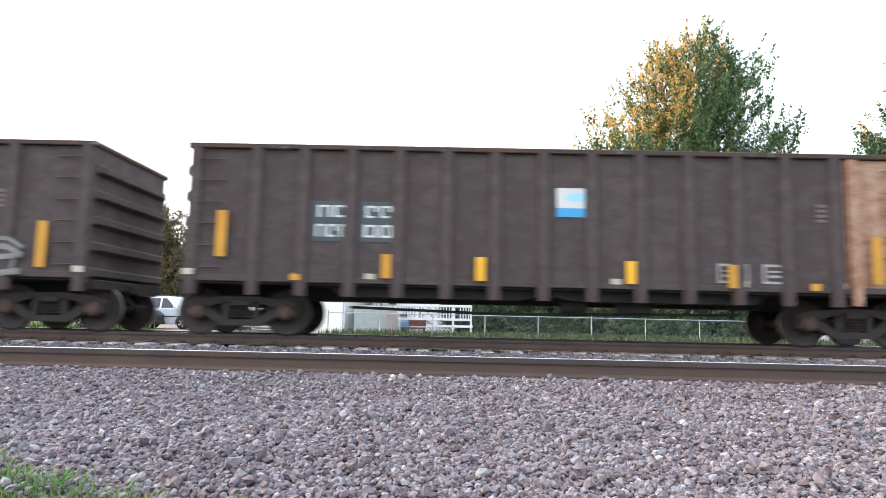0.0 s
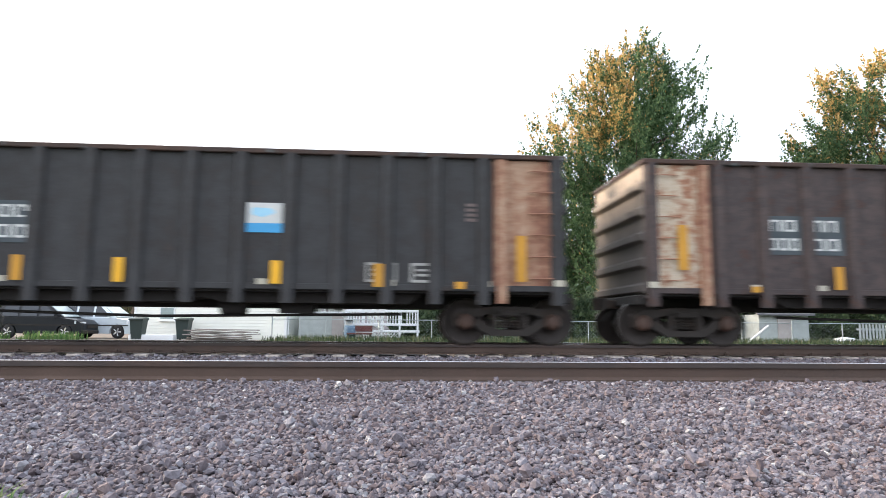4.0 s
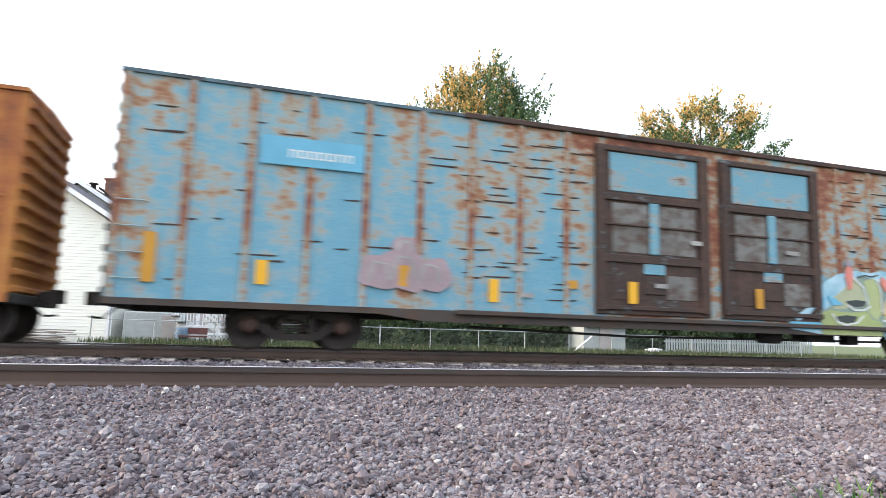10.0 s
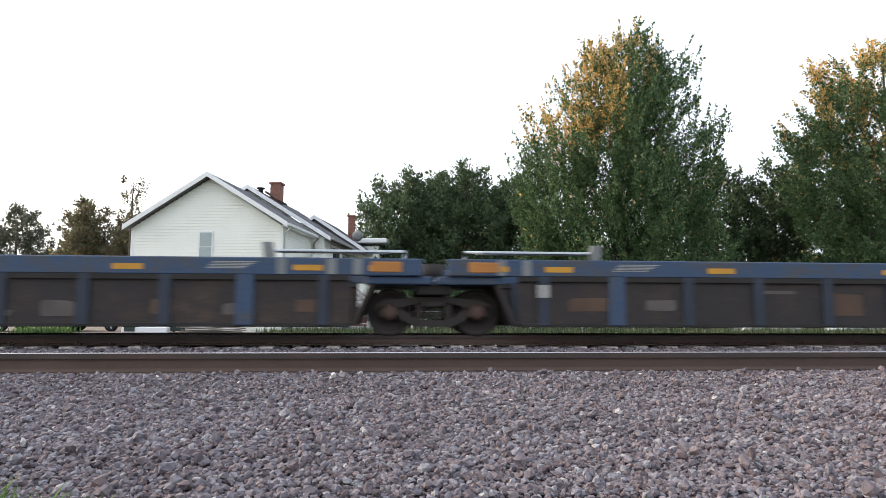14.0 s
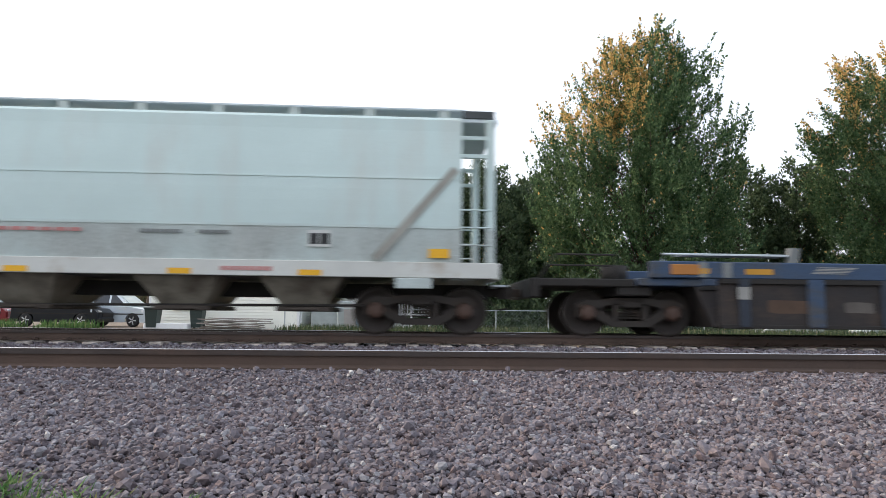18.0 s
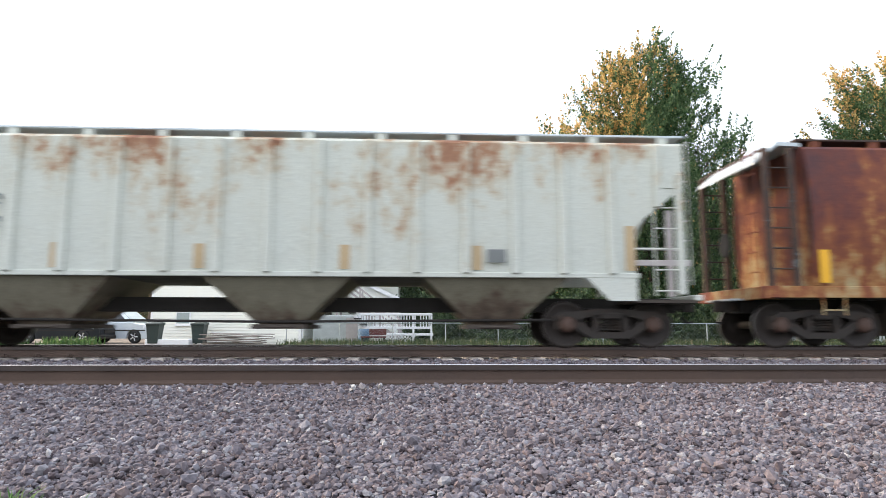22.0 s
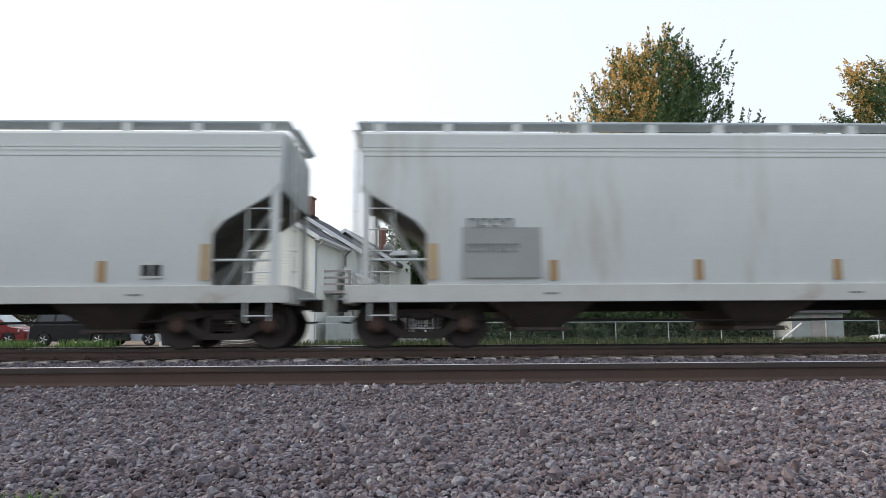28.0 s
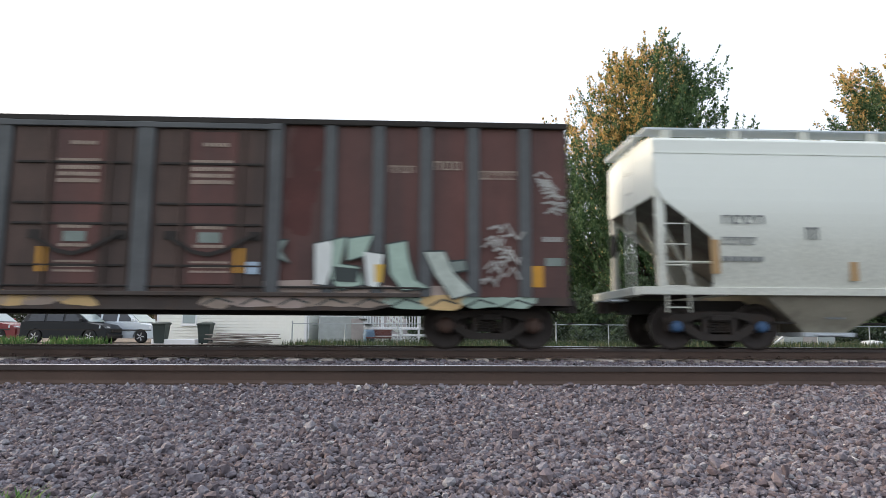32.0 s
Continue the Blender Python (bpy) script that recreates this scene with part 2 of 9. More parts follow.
def stone_mix(name, stops):
    """Broken stone: each stone takes one colour of the set, mottled and dusty on its faces."""
    m = bpy.data.materials.new(name)
    m.use_nodes = True
    n, l = m.node_tree.nodes, m.node_tree.links
    bsdf = n["Principled BSDF"]
    bsdf.inputs["Roughness"].default_value = 0.88
    bsdf.inputs["Specular IOR Level"].default_value = 0.25
    r = n.new("ShaderNodeValToRGB")
    ramp = r.color_ramp
    ramp.elements[0].position, ramp.elements[0].color = stops[0][0], (*stops[0][1], 1)
    ramp.elements[1].position, ramp.elements[1].color = stops[-1][0], (*stops[-1][1], 1)
    for p, c in stops[1:-1]:
        ramp.elements.new(p).color = (*c, 1)
    l.new(n.new("ShaderNodeNewGeometry").outputs["Random Per Island"], r.inputs[0])
    tc = n.new("ShaderNodeTexCoord")
    col = r.outputs[0]
    for scale, strength in ((0.9, 0.10), (60.0, 0.28)):
        t = n.new("ShaderNodeTexNoise")
        t.inputs["Scale"].default_value = scale
        t.inputs["Detail"].default_value = 4.0
        l.new(tc.outputs["Object"], t.inputs["Vector"])
        g = n.new("ShaderNodeMapRange")
        g.inputs["From Min"].default_value, g.inputs["From Max"].default_value = 0.3, 0.7
        g.inputs["To Min"].default_value, g.inputs["To Max"].default_value = 1 - strength, 1 + strength * 0.5
        l.new(t.outputs["Fac"], g.inputs["Value"])
        x = n.new("ShaderNodeMix")
        x.data_type, x.blend_type = "RGBA", "MULTIPLY"
        x.inputs["Factor"].default_value = 1.0
        l.new(col, x.inputs["A"])
        l.new(g.outputs[0], x.inputs["B"])
        col = x.outputs["Result"]
    l.new(col, bsdf.inputs["Base Color"])
    b = n.new("ShaderNodeBump")
    b.inputs["Strength"].default_value = 0.5
    b.inputs["Distance"].default_value = 0.006
    l.new(t.outputs["Fac"], b.inputs["Height"])
    l.new(b.outputs[0], bsdf.inputs["Normal"])
    return m


V = (1.4, 1.4, 0.16)     # stretches stains into upright streaks

M_GON = weathered("brown_car_paint", [(0.32, (0.112, 0.082, 0.076)), (0.45, (0.086, 0.064, 0.060)), (0.53, (0.062, 0.050, 0.050)), (0.585, (0.078, 0.046, 0.038)), (0.68, (0.032, 0.027, 0.027))],
                (0.7, (1.3, 1.3, 0.5)), (3.4, (0.7, 1, 1.3)), 0.5, shift=2.0)
M_GON_GREY = weathered("grey_brown_car_paint", [(0.32, (0.062, 0.060, 0.061)), (0.47, (0.050, 0.049, 0.051)), (0.56, (0.042, 0.039, 0.039)), (0.68, (0.065, 0.046, 0.040))],
                     (0.7, (1.3, 1.3, 0.4)), (3.4, (0.7, 1, 1.0)), 0.45, shift=7.0)
M_PALE = weathered("bare_rusty_panel", [(0.33, (0.58, 0.50, 0.40)), (0.46, (0.50, 0.40, 0.30)), (0.52, (0.36, 0.19, 0.12)), (0.60, (0.21, 0.08, 0.05)), (0.72, (0.12, 0.06, 0.05))],
                 (1.1, (1.4, 1.4, 0.6)), (5.0, (0.8, 1, 1.4)), 0.5, shift=1.0)
M_BARE_RED = weathered("bare_red_brown_panel", [(0.33, (0.46, 0.33, 0.24)), (0.46, (0.37, 0.22, 0.145)), (0.54, (0.27, 0.13, 0.085)), (0.66, (0.15, 0.07, 0.05))], (1.0, (1.8, 1.8, 0.25)), (5.0, (0.8, 1, 1.2)), 0.45, rough=0.8)
M_PALE_END = surface("pale_end_sheet", (0.09, 0.078, 0.072), 0.8, second=(0.42, 0.34, 0.27), amount=0.60, patch=1.5, sharp=0.12, low=(2.3, 3.5))
M_CREAMMARK = surface("cream_marking", (0.50, 0.46, 0.37), 0.65, var=0.12, bump=0)
M_TANLINE = surface("faint_reddish_marking", (0.20, 0.15, 0.14), 0.7, var=0.2, bump=0)
M_DULLWHITE = surface("weathered_white_board", (0.40, 0.43, 0.43), 0.8, var=0.15, scale=3)
M_DARKRED = surface("dark_red_wood", (0.12, 0.04, 0.035), 0.8, var=0.2)
M_PRIMER = surface("grey_blue_repaint", (0.07, 0.085, 0.095), 0.7)
M_TUB = surface("dark_underframe", (0.03, 0.026, 0.024), 0.85)
M_BOGIE = surface("dirty_cast_steel", (0.042, 0.035, 0.031), 0.85, second=(0.066, 0.042, 0.030), amount=0.4, patch=3.0)
M_WHEEL = surface("wheel_steel", (0.042, 0.033, 0.029), 0.65, 0.2)
M_TREAD = surface("worn_wheel_rim", (0.25, 0.24, 0.23), 0.35, 0.9)
M_CAP = surface("bearing_cap_paint", (0.085, 0.05, 0.038), 0.7)
M_CAP_BLUE = surface("blue_bearing_cap", (0.05, 0.11, 0.22), 0.5)
M_YELLOW = surface("yellow_reflector", (0.80, 0.42, 0.02), 0.5, var=0.08, bump=0)
M_YELLOW_DULL = surface("faded_yellow_reflector", (0.55, 0.27, 0.03), 0.6, var=0.15, bump=0)
M_ORANGE_DULL = surface("dull_orange_reflector", (0.42, 0.27, 0.13), 0.6, var=0.12, bump=0)
M_WHITE = surface("white_marking", (0.62, 0.62, 0.6), 0.6, var=0.12, bump=0)
M_FADED = surface("faded_white_marking", (0.36, 0.35, 0.33), 0.7, var=0.3, bump=0)
M_BLUEMARK = surface("blue_marking", (0.06, 0.33, 0.62), 0.5, var=0.1, bump=0)
M_LIGHTBLUE = surface("pale_blue_marking", (0.35, 0.62, 0.78), 0.5, var=0.1, bump=0)
M_BLACK = surface("black_marking", (0.03, 0.03, 0.032), 0.7, var=0.1, bump=0)
M_GREYMARK = surface("grey_marking", (0.2, 0.21, 0.21), 0.7, var=0.2, bump=0)
M_REDMARK = surface("red_marking", (0.50, 0.22, 0.21), 0.6, var=0.2, bump=0)
M_TEAL = weathered("teal_grey_container_paint", [(0.32, (0.215, 0.315, 0.338)), (0.50, (0.195, 0.285, 0.305)), (0.575, (0.225, 0.255, 0.235)), (0.64, (0.29, 0.22, 0.14)), (0.74, (0.20, 0.10, 0.06))], (0.55, (1, 1, 1.1)), (3.4, (0.8, 1, 1.4)), 0.4, -0.035, 1.4, rough=0.6, bump=0.08)
M_FLAT = surface("flat_car_dark_paint", (0.045, 0.045, 0.047), 0.75, second=(0.09, 0.06, 0.045), amount=0.33, patch=1.4)
M_BLUE = weathered("weathered_light_blue_paint", [(0.28, (0.135, 0.33, 0.44)), (0.455, (0.17, 0.36, 0.46)), (0.50, (0.26, 0.37, 0.41)), (0.535, (0.36, 0.33, 0.27)), (0.57, (0.33, 0.18, 0.105)), (0.615, (0.25, 0.09, 0.055)), (0.72, (0.11, 0.05, 0.04))],
                 (0.60, (1.2, 1.2, 0.45)), (3.2, (0.75, 1, 1.5)), 0.40, 0.016, 2.6, shift=3.0, panel=0.14, doorside=0.05)
M_BLUE_DOOR = weathered("peeling_blue_door_paint", [(0.30, (0.15, 0.33, 0.42)), (0.50, (0.17, 0.35, 0.44)), (0.56, (0.30, 0.33, 0.32)), (0.62, (0.20, 0.11, 0.075)), (0.72, (0.09, 0.055, 0.045))], (0.7, (1, 1, 1)), (3.0, (0.5, 1, 2.4)), 0.5, shift=9.0)
M_DOORPANEL = surface("faded_grey_door_panel", (0.19, 0.185, 0.175), 0.8, second=(0.11, 0.065, 0.045), amount=0.45, patch=2.5, stretch=(1, 1, 1.6))
M_BLUE_CLEAN = surface("bright_blue_band", (0.14, 0.40, 0.56), 0.6, var=0.12)
M_RUSTY = weathered("rust_brown_steel", [(0.32, (0.115, 0.065, 0.048)), (0.47, (0.078, 0.050, 0.041)), (0.57, (0.058, 0.042, 0.038)), (0.62, (0.13, 0.14, 0.14)), (0.72, (0.17, 0.25, 0.29))], (1.2, (1, 1, 1)), (5.0, (0.7, 1, 1.4)), 0.5, rough=0.85)
M_SILL = surface("rusty_dark_sill", (0.07, 0.056, 0.05), 0.8, second=(0.11, 0.065, 0.04), amount=0.4, patch=1.5)
M_ORANGE = weathered("weathered_orange_yellow_paint", [(0.30, (0.53, 0.265, 0.07)), (0.44, (0.47, 0.20, 0.052)), (0.52, (0.40, 0.145, 0.042)), (0.585, (0.29, 0.095, 0.035)), (0.68, (0.14, 0.058, 0.035))],
                   (0.9, (1.6, 1.6, 0.16)), (3.2, (0.9, 1, 0.8)), 0.40, 0.012, 2.4, rough=0.65)
M_ORANGE_RIB = weathered("orange_yellow_post_paint", [(0.30, (0.60, 0.32, 0.09)), (0.50, (0.53, 0.245, 0.065)), (0.58, (0.42, 0.165, 0.05)), (0.68, (0.24, 0.085, 0.035))], (0.9, (1.6, 1.6, 0.2)), (3.2, (0.9, 1, 0.8)), 0.4, rough=0.65)
M_DOOR = surface("dark_grey_door_paint", (0.05, 0.047, 0.048), 0.7, second=(0.09, 0.08, 0.075), amount=0.35, patch=1.5)
M_PALEYELLOW = surface("pale_yellow_patch", (0.58, 0.40, 0.19), 0.7, var=0.12)
M_PALEGREEN = surface("pale_green_spray", (0.42, 0.46, 0.36), 0.7, var=0.25, scale=3)
M_WELL_BLUE = weathered("navy_blue_car_paint", [(0.33, (0.040, 0.072, 0.140)), (0.50, (0.048, 0.076, 0.132)), (0.58, (0.066, 0.074, 0.092)), (0.70, (0.085, 0.075, 0.07))], (0.8, (1, 1, 1)), (4.0, (0.6, 1, 1.4)), 0.45, rough=0.6)
M_WELL_BROWN = weathered("brown_dust_on_car_side", [(0.33, (0.036, 0.034, 0.036)), (0.48, (0.042, 0.036, 0.035)), (0.58, (0.060, 0.046, 0.040)), (0.68, (0.095, 0.066, 0.050))], (0.7, (1, 1, 0.7)), (3.0, (0.6, 1, 1.6)), 0.45, rough=0.85)
M_HOP_WHITE = surface("off_white_hopper_paint", (0.59, 0.705, 0.70), 0.5, var=0.06, scale=0.6, second=(0.50, 0.53, 0.515), amount=0.62, patch=0.7, stretch=(1, 1, 0.5), sharp=0.2, low=(2.13, 2.03), third=(0.55, 0.58, 0.56), amount3=0.36, patch3=0.9, stretch3=(1.2, 1.2, 0.3), sharp3=0.15)
M_HOP_RUST = weathered("heavily_rusted_hopper_paint", [(0.26, (0.46, 0.43, 0.30)), (0.38, (0.42, 0.33, 0.18)), (0.445, (0.36, 0.18, 0.07)), (0.49, (0.235, 0.080, 0.038)), (0.57, (0.150, 0.048, 0.036)), (0.70, (0.085, 0.040, 0.043))],
                     (1.0, (1.5, 1.5, 0.30)), (3.2, (1.2, 1, 1.0)), 0.40, 0.052, 1.85, rough=0.8, bump=0.3, panel=0.22)
M_HOP_RIB = weathered("white_ribbed_hopper_paint", [(0.30, (0.61, 0.63, 0.58)), (0.53, (0.58, 0.585, 0.525)), (0.59, (0.51, 0.45, 0.35)), (0.645, (0.36, 0.19, 0.11)), (0.74, (0.22, 0.09, 0.06))],
                    (0.8, (1.2, 1.2, 0.5)), (4.2, (0.9, 1, 0.8)), 0.40, 0.060, 2.75, rough=0.55, bump=0.06)
M_HOP_CREAM = weathered("cream_hopper_paint_rust_runs", [(0.30, (0.58, 0.56, 0.49)), (0.46, (0.55, 0.50, 0.40)), (0.53, (0.50, 0.37, 0.21)), (0.60, (0.45, 0.235, 0.09)), (0.68, (0.36, 0.13, 0.045)), (0.78, (0.24, 0.08, 0.04))],
                      (0.62, (1.5, 1.5, 0.10)), (3.0, (1.0, 1, 0.5)), 0.30, 0.012, 2.4, rough=0.6, bump=0.08, panel=0.35)
M_HOP_A = weathered("white_hopper_paint_light_rust", [(0.30, (0.65, 0.69, 0.69)), (0.53, (0.63, 0.655, 0.64)), (0.585, (0.56, 0.47, 0.34)), (0.64, (0.46, 0.24, 0.11)), (0.74, (0.30, 0.12, 0.06))],
                  (0.6, (1.0, 1.0, 0.5)), (3.6, (0.8, 1, 0.9)), 0.38, -0.034, 2.55, rough=0.55, shift=13.0, bump=0.06)
M_HOP_B = surface("white_hopper_paint_clean", (0.66, 0.68, 0.67), 0.55, var=0.05, scale=0.6, second=(0.48, 0.42, 0.34), amount=0.29, patch=0.8, stretch=(1.3, 1.3, 0.2), sharp=0.14, shift=31)
M_HOP_NEW = surface("clean_beige_hopper_paint", (0.75, 0.775, 0.725), 0.4, var=0.03, scale=0.3, bump=0.04, second=(0.68, 0.68, 0.60), amount=0.75, patch=0.3, sharp=0.4, low=(3.0, 2.0))
M_HOP_DARK = surface("brown_dirty_chute", (0.075, 0.06, 0.05), 0.8)
M_SILLWHITE = surface("white_side_sill", (0.60, 0.60, 0.57), 0.55, var=0.08, second=(0.42, 0.30, 0.2), amount=0.3, patch=1.2)
M_GALV = surface("galvanised_walkway", (0.56, 0.61, 0.65), 0.55, 0.15, var=0.12)
M_BOXBROWN = surface("oxide_red_boxcar_paint", (0.13, 0.056, 0.048), 0.7, var=0.2, second=(0.075, 0.05, 0.047), amount=0.45, patch=0.8, stretch=V, sharp=0.2)
M_BOXPOST = surface("grey_brown_post_paint", (0.095, 0.10, 0.105), 0.7)
M_RAIL = surface("rusty_rail_side", (0.088, 0.058, 0.045), 0.85, var=0.18, fine=40, second=(0.085, 0.06, 0.05), amount=0.42, patch=2.0, stretch=(0.4, 1, 1))
M_RAILHEAD = surface("rail_head_side", (0.060, 0.046, 0.042), 0.6, 0.1, var=0.25, second=(0.10, 0.062, 0.048), amount=0.4, patch=2.5, stretch=(0.4, 1, 1))
M_RAILTOP = surface("polished_rail_top", (0.75, 0.75, 0.77), 0.22, 1.0, var=0.05, bump=0)
M_TIE = surface("grey_concrete_tie", (0.50, 0.44, 0.40), 0.9, second=(0.27, 0.23, 0.20), amount=0.42, patch=5, objrand=0.2)
M_WOODTIE = surface("weathered_wood_tie", (0.075, 0.058, 0.05), 0.9, second=(0.07, 0.05, 0.04), amount=0.45, patch=4, stretch=(3, 0.5, 3), objrand=0.25)
M_STONE = stone_mix("crushed_stone", [(0.0, (0.082, 0.064, 0.070)), (0.18, (0.167, 0.152, 0.174)), (0.36, (0.110, 0.083, 0.088)), (0.55, (0.195, 0.182, 0.207)), (0.72, (0.153, 0.116, 0.119)), (0.88, (0.215, 0.204, 0.232)), (0.99, (0.258, 0.249, 0.263)), (1.0, (0.458, 0.441, 0.439))])
# near-black: shade in the gaps between stones, put into the bed's colour
M_BEDSHADE = surface("ballast_bed", (0.018, 0.015, 0.016), 0.95, var=0.5, scale=14, fine=40, bump=0.8)
M_GRASS = surface("grass_ground", (0.07, 0.105, 0.035), 0.95, var=0.4, scale=2, fine=25, bump=0.5, second=(0.16, 0.14, 0.075), amount=0.4, patch=0.5)
M_DIRT = surface("dirt_ground", (0.17, 0.14, 0.115), 0.95, var=0.3, scale=4, fine=40, bump=0.6)
M_BLADE = colour_set("grass_blades", [(0, (0.045, 0.11, 0.028)), (0.5, (0.08, 0.175, 0.042)), (0.85, (0.13, 0.22, 0.06)), (1, (0.24, 0.26, 0.11))], bump=0, translucent=0.3)
M_WEED = colour_set("weed_blades", [(0, (0.030, 0.055, 0.024)), (0.5, (0.055, 0.088, 0.036)), (0.8, (0.10, 0.12, 0.055)), (1, (0.19, 0.17, 0.10))], bump=0, translucent=0.2)
M_SIDING = surface("white_vinyl_siding", (0.82, 0.83, 0.77), 0.6, var=0.04, scale=0.8, fine=6, bump=0.04)
M_TRIM = surface("white_trim", (0.78, 0.79, 0.80), 0.5, var=0.04, bump=0.03)
M_SHINGLE = surface("grey_roof_shingles", (0.15, 0.15, 0.165), 0.9, var=0.25, scale=5, fine=14, bump=0.4)
M_BRICK = surface("red_chimney_brick", (0.26, 0.13, 0.10), 0.9, var=0.3, scale=8, fine=20, bump=0.4)
M_GLASS = surface("window_glass", (0.30, 0.36, 0.36), 0.12, var=0.1, bump=0, spec=0.8)
M_GREYWOOD = surface("weathered_grey_wood", (0.42, 0.38, 0.37), 0.85, var=0.15, scale=3)
M_DARKWIN = surface("dark_glass", (0.03, 0.035, 0.045), 0.12, var=0.1, bump=0, spec=0.5)
M_BIN = surface("dark_green_plastic", (0.03, 0.045, 0.042), 0.5, var=0.1, bump=0.05)
M_FENCE = surface("galvanised_fence", (0.42, 0.46, 0.47), 0.5, 0.5, var=0.1, bump=0)
M_TYRE = surface("tyre_rubber", (0.02, 0.02, 0.021), 0.85, var=0.1)
M_RIM = surface("alloy_rim", (0.5, 0.5, 0.52), 0.3, 0.8, var=0.05, bump=0)
M_CAR_RED = surface("dark_red_car_paint", (0.19, 0.025, 0.03), 0.25, var=0.05, bump=0, spec=0.6)
M_CAR_BLACK = surface("black_car_paint", (0.012, 0.014, 0.018), 0.35, var=0.05, bump=0, spec=0.3)
M_CAR_SILVER = surface("silver_car_paint", (0.60, 0.66, 0.72), 0.25, 0.3, var=0.03, bump=0, spec=0.6)
M_HEADLAMP = surface("clear_headlamp", (0.6, 0.62, 0.64), 0.15, var=0.03, bump=0)
M_BARK = surface("tree_bark", (0.09, 0.07, 0.055), 0.95, var=0.3, scale=3, fine=15, bump=0.6)
M_LEAF = colour_set("maple_leaves", [(0, (0.044, 0.090, 0.040)), (0.4, (0.078, 0.146, 0.058)), (0.75, (0.122, 0.200, 0.076)), (1, (0.19, 0.265, 0.105))], bump=0, translucent=0.28)
# orange-yellow leaves, on the maples mostly high up and to the left
M_LEAF_GOLD = colour_set("orange_yellow_leaves", [(0, (0.36, 0.24, 0.06)), (0.4, (0.68, 0.38, 0.09)), (0.7, (0.80, 0.52, 0.15)), (1, (0.40, 0.34, 0.10))], bump=0, translucent=0.35)
M_LEAF_DARK = colour_set("dark_leaves", [(0, (0.052, 0.085, 0.046)), (0.5, (0.088, 0.132, 0.064)), (1, (0.14, 0.19, 0.085))], bump=0, translucent=0.3)
M_LEAF_RUST = colour_set("faded_autumn_leaves", [(0, (0.09, 0.09, 0.05)), (0.3, (0.19, 0.14, 0.085)), (0.6, (0.13, 0.15, 0.075)), (0.85, (0.20, 0.19, 0.10)), (1, (0.33, 0.22, 0.10))], bump=0, translucent=0.3)
M_LEAF_GREY = colour_set("grey_green_leaves", [(0, (0.075, 0.088, 0.062)), (0.5, (0.115, 0.125, 0.085)), (1, (0.17, 0.16, 0.11))], bump=0, translucent=0.3)
M_PLANK = surface("loose_grey_boards", (0.25, 0.22, 0.2), 0.9, var=0.25, objrand=0.3)
M_BARREL = surface("blue_plastic", (0.10, 0.17, 0.25), 0.5, var=0.1, bump=0)


# olive at the top, dark brown towards the bottom
M_HOP_LOWCREAM = weathered("olive_chute_dark_below", [(0.30, (0.27, 0.25, 0.19)), (0.48, (0.21, 0.19, 0.14)), (0.58, (0.13, 0.095, 0.07)), (0.68, (0.06, 0.045, 0.038))], (0.9, (1, 1, 0.8)), (4.0, (1, 1, 1)), 0.4, -0.22, 0.85, rough=0.8)
# grimy steel, with the shade under the body mixed into the dark colours
M_TANKDIRT_SHADE = weathered("grimy_shaded_slope_sheet", [(0.33, (0.20, 0.20, 0.195)), (0.50, (0.135, 0.13, 0.125)), (0.66, (0.075, 0.065, 0.058))], (0.8, (1, 1, 0.6)), (4.0, (1, 1, 0.8)), 0.4, rough=0.85)
M_HOP_END = weathered("streaked_end_sheet", [(0.33, (0.56, 0.60, 0.62)), (0.50, (0.45, 0.49, 0.51)), (0.60, (0.28, 0.29, 0.29)), (0.70, (0.33, 0.20, 0.12))], (1.0, (1, 1.6, 0.12)), (4.0, (1, 1, 0.6)), 0.35, rough=0.65, bump=0.06)
M_GREYSPRAY = surface("dull_grey_spray", (0.24, 0.235, 0.225), 0.75, var=0.35, scale=4, bump=0)
M_DULLRED = surface("dusty_red_mark", (0.17, 0.06, 0.055), 0.8, var=0.3, bump=0)
M_ROOFDARK = surface("dark_roof_edge_and_shade", (0.07, 0.075, 0.08), 0.7)
M_WELL_POST = surface("dark_blue_post_paint", (0.032, 0.04, 0.058), 0.7, var=0.2)
# dark over most of the end, bluer towards the top
M_BLUE_END = weathered("blue_end_dark_below", [(0.34, (0.040, 0.046, 0.052)), (0.48, (0.060, 0.068, 0.076)), (0.55, (0.10, 0.15, 0.18)), (0.62, (0.16, 0.29, 0.36)), (0.72, (0.32, 0.27, 0.20))], (0.7, (1, 1, 0.7)), (4.0, (1, 0.7, 1.4)), 0.4, 0.045, 3.6, rough=0.7)
M_CHUTE_TAN = surface("dirty_tan_chute", (0.30, 0.27, 0.22), 0.75, var=0.15, second=(0.15, 0.12, 0.095), amount=0.45, patch=1.5)
# tone of the shadow along the slope-sheet cut, drawn as a flat line
M_SLOPELINE = surface("slope_line_shade", (0.34, 0.33, 0.30), 0.8, var=0.2, bump=0)
M_HOP_CREAMEND = surface("cream_paint_rusting", (0.52, 0.49, 0.38), 0.7, var=0.1, second=(0.30, 0.11, 0.05), amount=0.62, patch=1.0, stretch=(1.8, 1.8, 0.25), sharp=0.16, low=(2.6, 4.2))
M_OLIVEGREY = surface("olive_grey_spray", (0.12, 0.11, 0.07), 0.7, var=0.25, bump=0)
M_TANREFLECT = surface("faded_tan_reflector", (0.50, 0.37, 0.22), 0.6, var=0.15, bump=0)
M_GALVPAINT = surface("flat_grey_repaint", (0.36, 0.37, 0.36), 0.7, var=0.06, bump=0)
M_SPRAY_GREYG = surface("grey_green_tag_spray", (0.24, 0.30, 0.28), 0.7, var=0.25, scale=5, bump=0)
